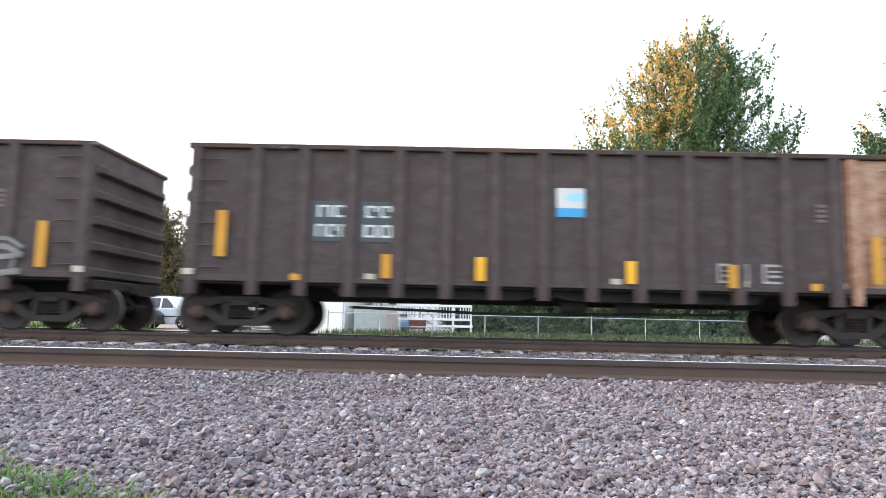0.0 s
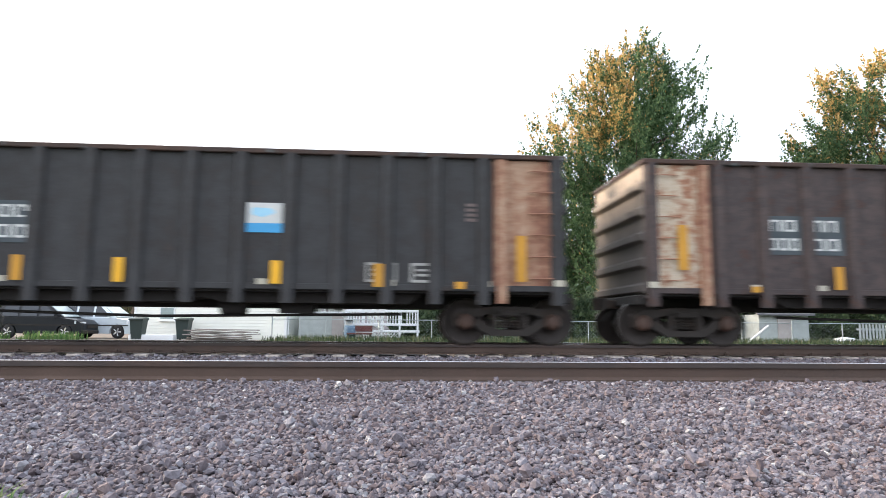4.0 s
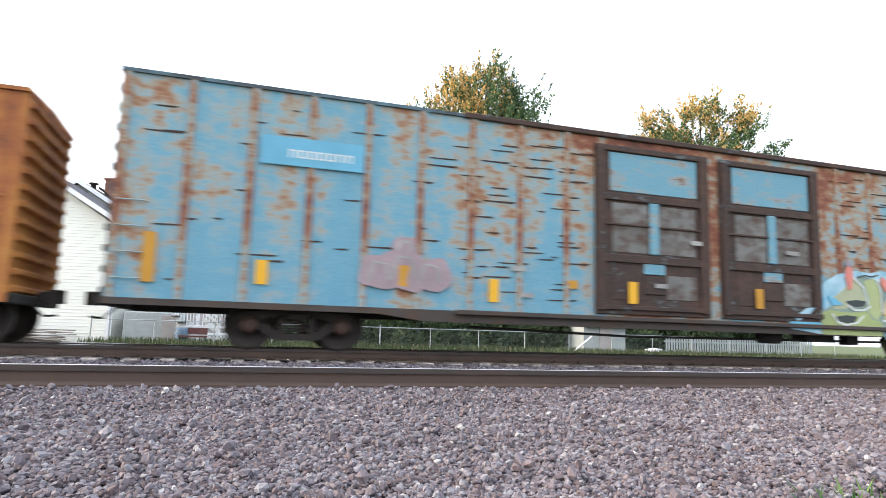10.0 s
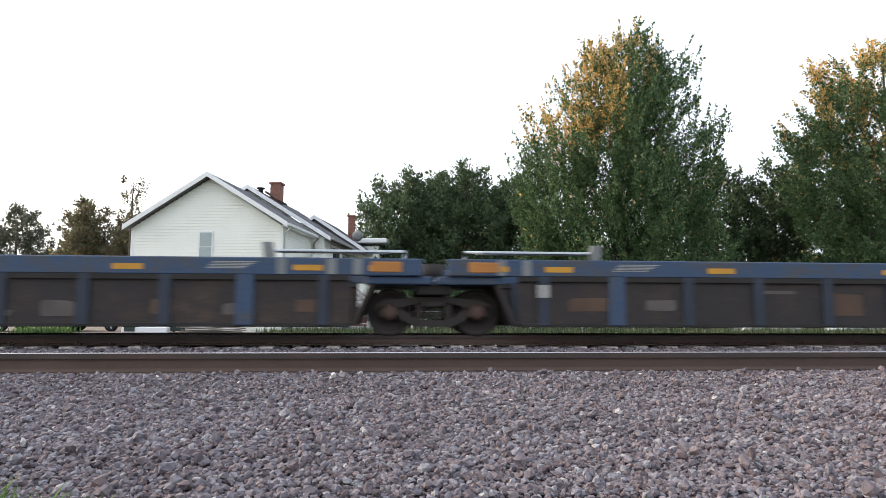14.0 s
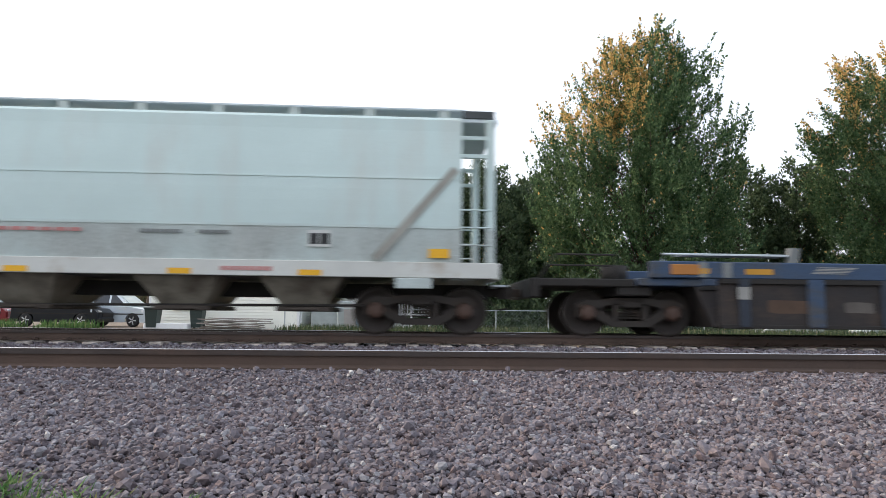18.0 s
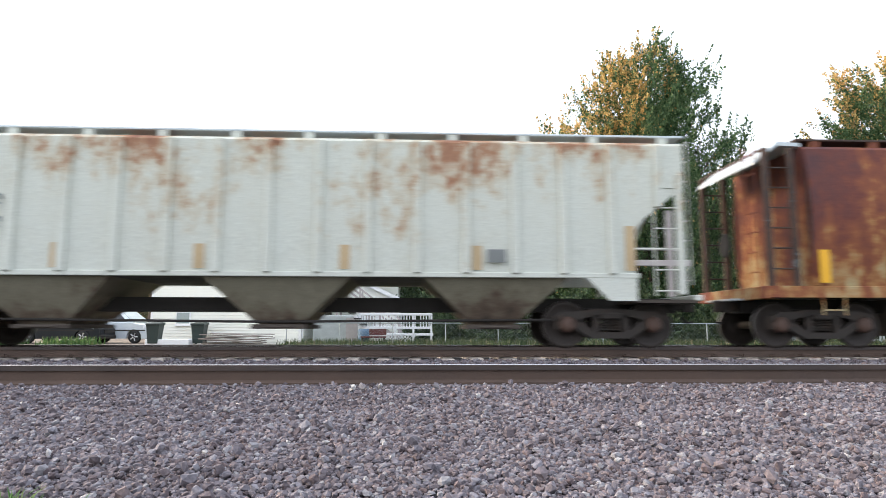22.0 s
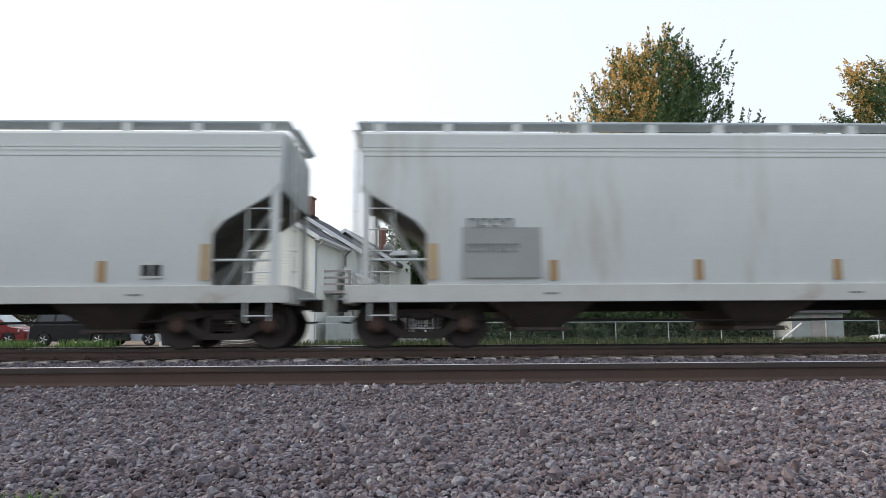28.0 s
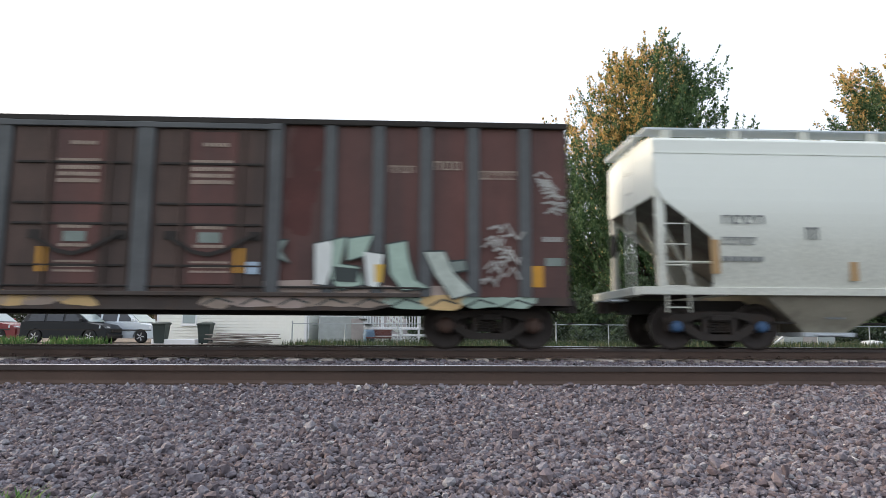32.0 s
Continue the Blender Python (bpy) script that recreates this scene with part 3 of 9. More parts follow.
M_HOP_NEWLOW = surface("dusty_beige_chute", (0.42, 0.39, 0.31), 0.6, var=0.12, second=(0.24, 0.22, 0.18), amount=0.4, patch=1.2)

# ---- ground, tracks and ballast ----
PROFILE = [(-2500, -1.05), (-1, -1.05), (0.8, -1.0), (1.7, -0.72), (2.3, -0.47), (2.8, -0.40), (4.5, -0.32), (6.6, -0.245), (7.4, -0.235), (8.4, -0.33),
           (9.2, -0.36), (10.5, -0.33), (12.2, -0.285), (16.0, -0.29), (17.0, -0.40), (18.5, -0.52), (24, -0.5), (60, -0.5), (2500, -0.5)]


def ground_z(y):
    for (a, za), (b, zb) in zip(PROFILE, PROFILE[1:]):
        if a <= y <= b:
            return za + (zb - za) * (y - a) / (b - a)
    return -0.5


def sheet(ys, xs, drop):
    s = Shape()
    v = [(x, y, ground_z(y) - drop) for y in ys for x in xs]
    n = len(xs)
    f = [(j * n + i, j * n + i + 1, (j + 1) * n + i + 1, (j + 1) * n + i) for j in range(len(ys) - 1) for i in range(n - 1)]
    return s.add(v, f, True)


ground = part("ground", sheet([p[0] for p in PROFILE], [-2500, -300, -60, -20, 0, 20, 60, 300, 2500], 0.05), M_GRASS)
tagged(ground, "rough grass and weeds on flat ground", "ground", kind="structure")
bed = part("ballast_bed", sheet([1.75, 2.3, 2.8, 4.5, 6.6, 7.4, 8.4, 9.2, 10.5, 12.2, 16.0, 17.0, 18.3], [-420, -60, -20, 0, 20, 60, 420], 0.015), M_BEDSHADE)
tagged(bed, "near-black bed under the rails, shade between stones in its colour", "ballast", kind="structure")
laid = {ob.name for ob in bpy.data.objects}
yard = part("yard", Shape().box(-70, -6.5, 27.0, 60, -0.6, -0.44), M_DIRT)
tagged(yard, "bare dirt yard beside the white house", "ground", kind="structure")

# broken stone: an uneven block of six faces near by, a wedge of eight further off
BLK_V = np.array([(a, b, 0) for a in (-1, 1) for b in (-1, 1)] + [(a, 0, b) for a in (-1, 1) for b in (-1, 1)] + [(0, a, b) for a in (-1, 1) for b in (-1, 1)], float) * 0.8
BLK_F = []
for a, b, c in itertools.product((0, 1), (0, 1), (0, 1)):      # the cut corners
    q = (2 * a + b, 4 + 2 * a + c, 8 + 2 * b + c)
    BLK_F.append(q if (a + b + c) % 2 else q[::-1])
for ring in ((0, 4, 1, 5), (2, 7, 3, 6), (0, 8, 2, 9), (1, 11, 3, 10), (4, 10, 6, 8), (5, 9, 7, 11)):
    BLK_F += [ring[:3], (ring[0], ring[2], ring[3])]
BLK_F = np.array(BLK_F)
OCT_V = np.array([(-0.9, -0.8, -0.6), (0.9, -0.8, -0.6), (0.0, 0.95, -0.6), (-0.7, -0.6, 0.75), (0.75, -0.65, 0.7), (0.1, 0.8, 0.65)], float)
OCT_F = np.array([(0, 2, 1), (3, 4, 5), (0, 1, 4), (0, 4, 3), (1, 2, 5), (1, 5, 4), (2, 0, 3), (2, 3, 5)])


def swing(before, degrees=-1.7):
    """Turns all that was made since, about the camera's spot: the yards lie askew to the tracks."""
    turn = Matrix.Rotation(radians(degrees), 4, "Z")
    for ob in list(bpy.data.objects):
        if ob.parent is None and ob.name not in before:
            ob.location = turn @ ob.location
            ob.rotation_euler.z += radians(degrees)


def triangles(name, v, f, material):
    me = bpy.data.meshes.new(name)
    me.vertices.add(len(v))
    me.vertices.foreach_set("co", np.ascontiguousarray(v, dtype=np.float32).ravel())
    me.loops.add(f.size)
    me.loops.foreach_set("vertex_index", np.ascontiguousarray(f, dtype=np.int32).ravel())
    me.polygons.add(len(f))
    k = f.shape[1]
    me.polygons.foreach_set("loop_start", np.arange(0, f.size, k, dtype=np.int32))
    me.polygons.foreach_set("loop_total", np.full(len(f), k, dtype=np.int32))
    me.polygons.foreach_set("use_smooth", np.zeros(len(f), dtype=bool))
    me.update(calc_edges=True)
    me.materials.append(material)
    return new(name, me)


swing(laid)


def lying(rng, n, tilt):
    """n turns about the upright, each then tipped a little."""
    a, b, c = rng.uniform(0, 2 * np.pi, n), rng.normal(0, tilt, n), rng.normal(0, tilt, n)
    o, z = np.ones(n), np.zeros(n)
    rz = np.stack([np.stack([np.cos(a), -np.sin(a), z], 1), np.stack([np.sin(a), np.cos(a), z], 1), np.stack([z, z, o], 1)], 1)
    rx = np.stack([np.stack([o, z, z], 1), np.stack([z, np.cos(b), -np.sin(b)], 1), np.stack([z, np.sin(b), np.cos(b)], 1)], 1)
    ry = np.stack([np.stack([np.cos(c), z, np.sin(c)], 1), np.stack([z, o, z], 1), np.stack([-np.sin(c), z, np.cos(c)], 1)], 1)
    return rz @ rx @ ry


def stones(name, seed, spots, size, lift, base_v, base_f, label, low=-0.3, tilt=0.38):
    rng = np.random.default_rng(seed)
    n = len(spots)
    zs = np.array([ground_z(y) for _, y in spots])
    r = size * np.clip(rng.lognormal(0, 0.22, n), 0.6, 1.7)
    axes = np.stack([r * rng.uniform(0.95, 1.35, n), r * rng.uniform(0.8, 1.0, n), r * rng.uniform(0.6, 0.9, n)], 1)
    v = base_v[None] + rng.uniform(-0.27, 0.27, (n, len(base_v), 3))
    v = v * axes[:, None, :]
    v = np.einsum("nij,nkj->nki", lying(rng, n, tilt), v)
    v += np.stack([spots[:, 0], spots[:, 1], zs + rng.uniform(low, lift, n) * r], 1)[:, None, :]
    f = base_f[None] + (np.arange(n) * len(base_v))[:, None, None]
    ob = triangles(name, v.reshape(-1, 3), f.reshape(-1, 3), M_STONE)
    return tagged(ob, label, "ballast", kind="stuff")


def scatter(seed, y0, y1, density, left, right):
    rng = np.random.default_rng(seed)
    n = int(density * (y1 - y0) * (right - left))
    return np.stack([rng.uniform(left, right, n), rng.uniform(y0, y1, n)], 1)


def packed(seed, y0, y1, step, left, right, jitter=0.34):
    """Spots side by side, a step apart, each moved a little."""
    rng = np.random.default_rng(seed)
    g = np.array([(left + step * (i + 0.5 * (j % 2)), y0 + 0.87 * step * j) for j in range(int((y1 - y0) / step / 0.87)) for i in range(int((right - left) / step))])
    return g + rng.uniform(-jitter, jitter, g.shape) * step


def thinned(spots, seed):
    """Fewer stones along the ragged lower edge."""
    keep = np.random.default_rng(seed).uniform(size=len(spots)) > 0.45
    return spots[keep | (spots[:, 1] > 2.62 + 0.2 * np.sin(spots[:, 0] * 2.1))]


LOOSE = "loose crushed stones, grey and purple-brown, beside the rail"
stones("ballast_stones", 2, thinned(packed(1, 2.15, 4.3, 0.0262, -3.6, 5.8), 5), 0.0146, 1.3, BLK_V, BLK_F, LOOSE, 0.0)
stones("ballast_stones", 7, packed(6, 4.3, 5.5, 0.029, -6.0, 9.4), 0.0162, 1.3, BLK_V, BLK_F, "loose crushed stones, grey and purple-brown, along the rail", 0.0)
stones("ballast_stones", 17, packed(16, 5.5, 6.93, 0.029, -6.0, 9.4), 0.0172, 1.3, OCT_V, OCT_F, "loose crushed stones, grey and purple-brown, along the rail", 0.0)
stones("ballast_stones", 27, scatter(26, 2.5, 6.8, 22, -5.0, 8.4), 0.021, 2.1, BLK_V, BLK_F, "single larger stones lying on the ballast", 1.4, 0.6)
stones("ballast_stones", 4, scatter(3, 9.3, 13.0, 200, -11.5, 17.5), 0.034, 0.8, OCT_V, OCT_F, "loose crushed stones between the two tracks")
stones("ballast_stones", 5, scatter(9, 12.2, 13.12, 190, -11.5, 17.5), 0.021, 1.5, OCT_V, OCT_F, "loose crushed stones heaped between the concrete ties")
for side, (x0, x1) in enumerate(((-30.0, -6.0), (9.4, 34.0))):
    stones("ballast_stones", 8 + side, scatter(10 + side, 2.3, 6.9, 60, x0, x1), 0.046, 0.7, OCT_V, OCT_F, "loose crushed stones further along the track")
for side, (x0, x1) in enumerate(((-6.0, -3.6), (5.8, 9.4))):
    stones("ballast_stones", 18 + side, scatter(20 + side, 2.2, 4.3, 700, x0, x1), 0.024, 0.9, OCT_V, OCT_F, "loose crushed stones further along the track")

# tracks: the empty near one, canted, and the one the train runs on
RAIL_H = 0.205


def rail(y, top, label):
    body = Shape().prism([(y - 0.075, top - RAIL_H), (y + 0.075, top - RAIL_H), (y + 0.075, top - RAIL_H + 0.018), (y + 0.014, top - RAIL_H + 0.045), (y + 0.010, top - 0.058),
                          (y - 0.010, top - 0.058), (y - 0.014, top - RAIL_H + 0.045), (y - 0.075, top - RAIL_H + 0.018)], 0, -420, 420)
    ob = tagged(part("rail", body, M_RAIL), label, "rail", kind="structure")
    part("rail_head", Shape().prism([(y - 0.034, top - 0.062), (y + 0.034, top - 0.062), (y + 0.037, top - 0.008), (y + 0.030, top - 0.003), (y - 0.030, top - 0.003), (y - 0.037, top - 0.008)], 0, -420, 420), M_RAILHEAD, ob)
    part("running_surface", Shape().prism([(y - 0.030, top - 0.004), (y + 0.030, top - 0.004), (y + 0.022, top), (y - 0.022, top)], 0, -420, 420), M_RAILTOP, ob, "polished steel running surface")
    return ob


rail(7.0, -0.012, "rusty steel rail with a polished top on the empty track")
rail(8.5, -0.10, "rusty steel rail with a polished top on the empty track")
rail(TRACK_Y - 0.75, 0.0, "rusty steel rail under the train")
rail(TRACK_Y + 0.75, 0.0, "rusty steel rail under the train")

track = tagged(part("track_bed", Shape().box(-420, 420, TRACK_Y - 1.2, TRACK_Y + 1.2, -0.42, -0.30), M_BEDSHADE), "row of concrete ties set in ballast under the train", "track", kind="structure")
tie_mesh = Shape().box(-0.13, 0.13, -1.30, 1.30, -0.17, 0.03, 0.02).mesh("tie")
clip_mesh = Shape().box(-0.06, 0.06, -0.13, -0.07, 0.0, 0.045, 0.01).box(-0.02, 0.02, -0.16, -0.06, 0.02, 0.06).mesh("rail_clip")
clip_mesh.materials.append(M_RAIL)
far_ties = Shape()
for k in range(-520, 521):
    x = 1.974 + 0.62 * k
    if -24 <= k <= 42:
        rng = random.Random(k)
        t = part("tie", tie_mesh, M_TIE, track)
        t.location = (x + rng.uniform(-0.03, 0.03), TRACK_Y + rng.uniform(-0.05, 0.04), -0.245 + rng.uniform(-0.012, 0.012))
        c = part("rail_clip", clip_mesh, M_TIE, track)
        c.location = (x, TRACK_Y - 0.75, -0.20)
    elif abs(x) < 300:
        far_ties.box(x - 0.13, x + 0.13, TRACK_Y - 1.3, TRACK_Y + 1.3, -0.40, -0.215)
tagged(part("ties", far_ties, M_TIE, track), "distant concrete ties", "", kind="stuff")
near_track = tagged(part("track_bed", Shape().prism([(6.4, -0.42), (9.1, -0.55), (9.1, -0.40), (6.4, -0.27)], 0, -420, 420), M_BEDSHADE), "row of old wooden ties under the empty track", "track", kind="structure")
wood_mesh = Shape().box(-0.11, 0.11, -1.25, 1.25, -0.16, 0.0, 0.015).mesh("tie")
for k in range(-20, 34):
    rng = random.Random(900 + k)
    t = part("tie", wood_mesh, M_WOODTIE, near_track)
    t.location = (0.4 + 0.52 * k + rng.uniform(-0.04, 0.04), 7.72 + rng.uniform(-0.06, 0.06), -0.315)
    t.rotation_euler = (radians(-3.8), 0, radians(rng.uniform(-1.5, 1.5)))

# ---- the train: bogies, wheels, couplers ----
MOVING = []              # things with their place along the train
WHEELSETS = []
WHEEL_R = 0.457


def along(ob, u, y=TRACK_Y, z=0.0):
    u = 0.37 + 1.00287 * u       # couplers stretched while the train is pulled
    MOVING.append((ob, u, y, z))
    ob.matrix_world = pose(u, y, z)
    return ob


def wheelset_mesh():
    s = Shape()
    for g in (-1, 1):
        prof = [(0.085, -0.11), (0.15, -0.11), (0.165, -0.05), (0.34, -0.015), (0.375, -0.07), (0.448, -0.07), (WHEEL_R, -0.055), (WHEEL_R, 0.035), (0.485, 0.05), (0.48, 0.07), (0.40, 0.075), (0.36, 0.03), (0.165, 0.05), (0.15, 0.10), (0.085, 0.10)]
        s.lathe([(r, o * -g * -1 if g < 0 else -o) for r, o in prof], 0, 0.745 * g, 0, 1, 40)
    s.lathe([(0.0, -1.02), (0.075, -1.02), (0.075, -0.86), (0.09, -0.84), (0.09, 0.84), (0.075, 0.86), (0.075, 1.02), (0.0, 1.02)], 0, 0, 0, 1, 16)
    me = s.mesh("wheelset")
    me.materials.append(M_WHEEL)
    me.materials.append(M_TREAD)
    for p in me.polygons:
        r = math.hypot(p.center.x, p.center.z)
        if r > 0.452 and abs(p.normal.y) < 0.5:
            p.material_index = 1
    return me


def side_frame_mesh():
    s = Shape()
    a, b = -0.075, 0.075
    s.prism([(-1.14, 0.50), (-1.14, 0.62), (-0.95, 0.71), (-0.60, 0.73), (-0.35, 0.765), (0.35, 0.765), (0.60, 0.73), (0.95, 0.71), (1.14, 0.62), (1.14, 0.50), (0.66, 0.50), (0.58, 0.58), (0.42, 0.62), (-0.42, 0.62), (-0.58, 0.58), (-0.66, 0.50)], 1, a, b)
    s.prism([(-0.84, 0.56), (-0.62, 0.52), (-0.32, 0.30), (0.32, 0.30), (0.62, 0.52), (0.84, 0.56), (0.72, 0.36), (0.40, 0.175), (-0.40, 0.175), (-0.72, 0.36)], 1, a * 0.8, b * 0.8)
    for g in (-1, 1):
        s.box(0.30 * g - 0.055, 0.30 * g + 0.055, a, b, 0.29, 0.65)
        for k in (-0.19, 0.19):
            s.box(0.89 * g + k - 0.035, 0.89 * g + k + 0.035, a, b, 0.36, 0.58, 0.01)
        s.box(0.89 * g - 0.16, 0.89 * g + 0.16, a * 0.9, b * 0.9, 0.545, 0.60, 0.01)
    return s.mesh("side_frame")


def spring_mesh():
    s = Shape()
    for x in (-0.14, 0.0, 0.14):
        for k in range(5):
            s.lathe([(0.045, -0.014), (0.06, 0.0), (0.045, 0.014)], x, 0, 0.35 + 0.056 * k, 2, 10)
        s.lathe([(0.035, 0), (0.035, 0.26)], x, 0, 0.33, 2, 8)
    return s.mesh("spring_set")


WHEELSET, SIDE_FRAME, SPRINGS = wheelset_mesh(), side_frame_mesh(), spring_mesh()
CAP = Shape().lathe([(0.0, -0.14), (0.06, -0.14), (0.12, -0.12), (0.165, -0.07), (0.165, 0.06), (0.0, 0.06)], 0, 0, 0, 1, 18).mesh("bearing_cap")
CAP_NEW = Shape().lathe([(0.0, -0.14), (0.06, -0.14), (0.10, -0.12), (0.125, -0.06), (0.125, 0.06), (0.0, 0.06)], 0, 0, 0, 1, 18).mesh("bearing_cap")
BOLSTER = Shape().box(-0.21, 0.21, -1.12, 1.12, 0.56, 0.70, 0.03).box(-0.3, 0.3, -0.5, 0.5, 0.60, 0.80, 0.03).mesh("bolster")
BRAKE = Shape().box(-0.36, -0.30, -0.75, 0.75, 0.36, 0.50, 0.01).box(0.30, 0.36, -0.75, 0.75, 0.36, 0.50, 0.01).mesh("brake_beam")
for me, m in ((SIDE_FRAME, M_BOGIE), (SPRINGS, M_BOGIE), (CAP, M_CAP), (CAP_NEW, M_CAP_BLUE), (BOLSTER, M_BOGIE), (BRAKE, M_TUB)):
    me.materials.append(m)


def bogie(car, x, fresh=False):
    """A three-piece bogie: side frames, bolster, springs, brake beams and two wheelsets."""
    b = new("bogie")
    b.parent = car
    b.location = (x, 0, 0)
    part("bolster", BOLSTER, None, b)
    part("brake_beam", BRAKE, None, b)
    for g in (-1, 1):
        part("side_frame", SIDE_FRAME, None, b).location = (0, 0.98 * g, 0)
        part("spring_set", SPRINGS, None, b).location = (0, 0.98 * g, 0)
        w = part("wheelset", WHEELSET, None, b)
        w.location = (0.89 * g, 0, WHEEL_R)
        WHEELSETS.append(w)
        for h in (-1, 1):
            c = part("bearing_cap", CAP_NEW if fresh else CAP, None, b)
            c.location = (0.89 * g, 0.99 * h, WHEEL_R)
            c.rotation_euler = (0, 0, 0 if h < 0 else math.pi)
    return b


COUPLER = Shape().box(-0.75, 0.18, -0.09, 0.09, 0.78, 0.96, 0.02).prism([(0.15, -0.14), (0.32, -0.16), (0.42, -0.05), (0.42, 0.08), (0.30, 0.02), (0.27, 0.14), (0.15, 0.14)], 2, 0.74, 1.0).mesh("coupler")
HOSE = Shape().tube([(0.0, -0.25, 0.80), (0.15, -0.25, 0.68), (0.35, -0.22, 0.50), (0.55, -0.15, 0.52)], 0.025, 6).mesh("air_hose")
COUPLER.materials.append(M_BOGIE)
HOSE.materials.append(M_TUB)


def couplers(car, half):
    for g in (-1, 1):
        c = part("coupler", COUPLER, None, car)
        c.location = (g * half, 0, 0)
        c.rotation_euler = (0, 0, 0 if g > 0 else math.pi)
        h = part("air_hose", HOSE, None, car)
        h.location = (g * (half - 0.2), 0, 0)
        h.rotation_euler = (0, 0, 0 if g > 0 else math.pi)


def plate(car, name, x0, x1, z0, z1, y, material, label="", t=0.004):
    """A marking painted or stuck on the near side at depth y."""
    return part(name, Shape().box(x0, x1, y - t, y, z0, z1), material, car, label)


def letters(car, x0, x1, z0, z1, y, n, material, seed=0, fill=0.8):
    """A line of worn writing that cannot be read: a bar for each character, with bites out of it."""
    s = Shape()
    w = (x1 - x0) / n
    rng = random.Random(seed)
    h = z1 - z0
    for i in range(n):
        a, b = x0 + w * i, x0 + w * (i + fill)
        k = rng.uniform(0.3, 1.0)
        if h < 0.12:
            s.box(a, b, y - 0.004, y, z0, z1)
        else:
            q = (b - a) * 0.24
            s.box(a, a + q, y - 0.004, y, z0, z1)
            s.box(b - q, b, y - 0.004, y, z0 if k < 0.8 else z0 + h * 0.5, z1)
            s.box(a + q, b - q, y - 0.004, y, z1 - h * 0.17, z1)
            if k > 0.5:
                s.box(a + q, b - q, y - 0.004, y, z0, z0 + h * 0.17)
    return part("lettering", s, material, car)


def ribbon(pts, width, y, t=0.003):
    """A flat brush stroke through points (x, z) on the near side."""
    s = Shape()
    left, right = [], []
    for i, p in enumerate(pts):
        a, b = pts[max(i - 1, 0)], pts[min(i + 1, len(pts) - 1)]
        d = Vector((b[0] - a[0], b[1] - a[1])).normalized()
        nrm = Vector((-d.y, d.x)) * width * 0.5
        left.append((p[0] + nrm.x, p[1] + nrm.y))
        right.append((p[0] - nrm.x, p[1] - nrm.y))
    n = len(pts)
    v = [(x, y - t, z) for x, z in left] + [(x, y - t, z) for x, z in right] + [(x, y, z) for x, z in left] + [(x, y, z) for x, z in right]
    f = []
    for i in range(n - 1):
        f += [(i, i + 1, n + i + 1, n + i), (2 * n + i, 3 * n + i, 3 * n + i + 1, 2 * n + i + 1), (i, 2 * n + i, 2 * n + i + 1, i + 1), (n + i, n + i + 1, 3 * n + i + 1, 3 * n + i)]
    return s.add(v, f)


def blob(cx, cz, rx, rz, y, seed, n=22, t=0.003, power=1.0, rough=0.12):
    rng = random.Random(seed)
    ph = [rng.uniform(0, 6.28) for _ in range(4)]
    pts = []
    for k in range(n):
        a = 2 * math.pi * k / n
        r = 1 + rough * (math.sin(2 * a + ph[0]) + 0.7 * math.sin(3 * a + ph[1]) + 0.5 * math.sin(5 * a + ph[2]))
        c, s_ = math.cos(a), math.sin(a)
        pts.append((cx + rx * r * math.copysign(abs(c) ** power, c), cz + rz * r * math.copysign(abs(s_) ** power, s_)))
    return Shape().prism(pts, 1, y - t, y)


def ladder(car, x, y, z0, z1, width, material, step=0.42, axis=0):
    """Rungs and stiles on a car's side (axis 0) or end (axis 1)."""
    s = Shape()
    for g in (-1, 1):
        p = (x + g * width / 2, y) if axis == 0 else (x, y + g * width / 2)
        s.tube([(p[0], p[1], z0), (p[0], p[1], z1)], 0.018, 5)
    k = z0 + 0.1
    while k < z1:
        if axis == 0:
            s.tube([(x - width / 2, y, k), (x + width / 2, y, k)], 0.016, 5)
        else:
            s.tube([(x, y - width / 2, k), (x, y + width / 2, k)], 0.016, 5)
        k += step
    return part("ladder", s, material, car)


def rungs(car, x, y, z0, z1, width, n, material):
    s, me = Shape(), None
    for i in range(n):
        z = z0 + (z1 - z0) * i / (n - 1)
        if i == 0:
            s.tube([(-width / 2, 0, 0), (-width / 2, -0.06, 0), (width / 2, -0.06, 0), (width / 2, 0, 0)], 0.014, 5, False)
            me = s.mesh("rung")
            me.materials.append(material)
        part("rung", me, None, car).location = (x, y, z)


def corrugated_end(car, x, g, hw, z0, z1, n, material):
    s = Shape().box(min(x, x - 0.05 * g), max(x, x - 0.05 * g), -hw, hw, z0, z1)
    for i in range(n):
        z = z0 + (z1 - z0) * (i + 0.6) / (n + 0.2)
        h = (z1 - z0) / n * 0.26
        s.loft([[(x, yy, z - h), (x + 0.10 * g * k, yy, z - h * 0.45), (x + 0.10 * g * k, yy, z + h * 0.45), (x, yy, z + h)] for yy, k in ((-hw + 0.06, 0.1), (-hw + 0.25, 1), (hw - 0.25, 1), (hw - 0.06, 0.1))])
    return part("end_wall", s, material, car)


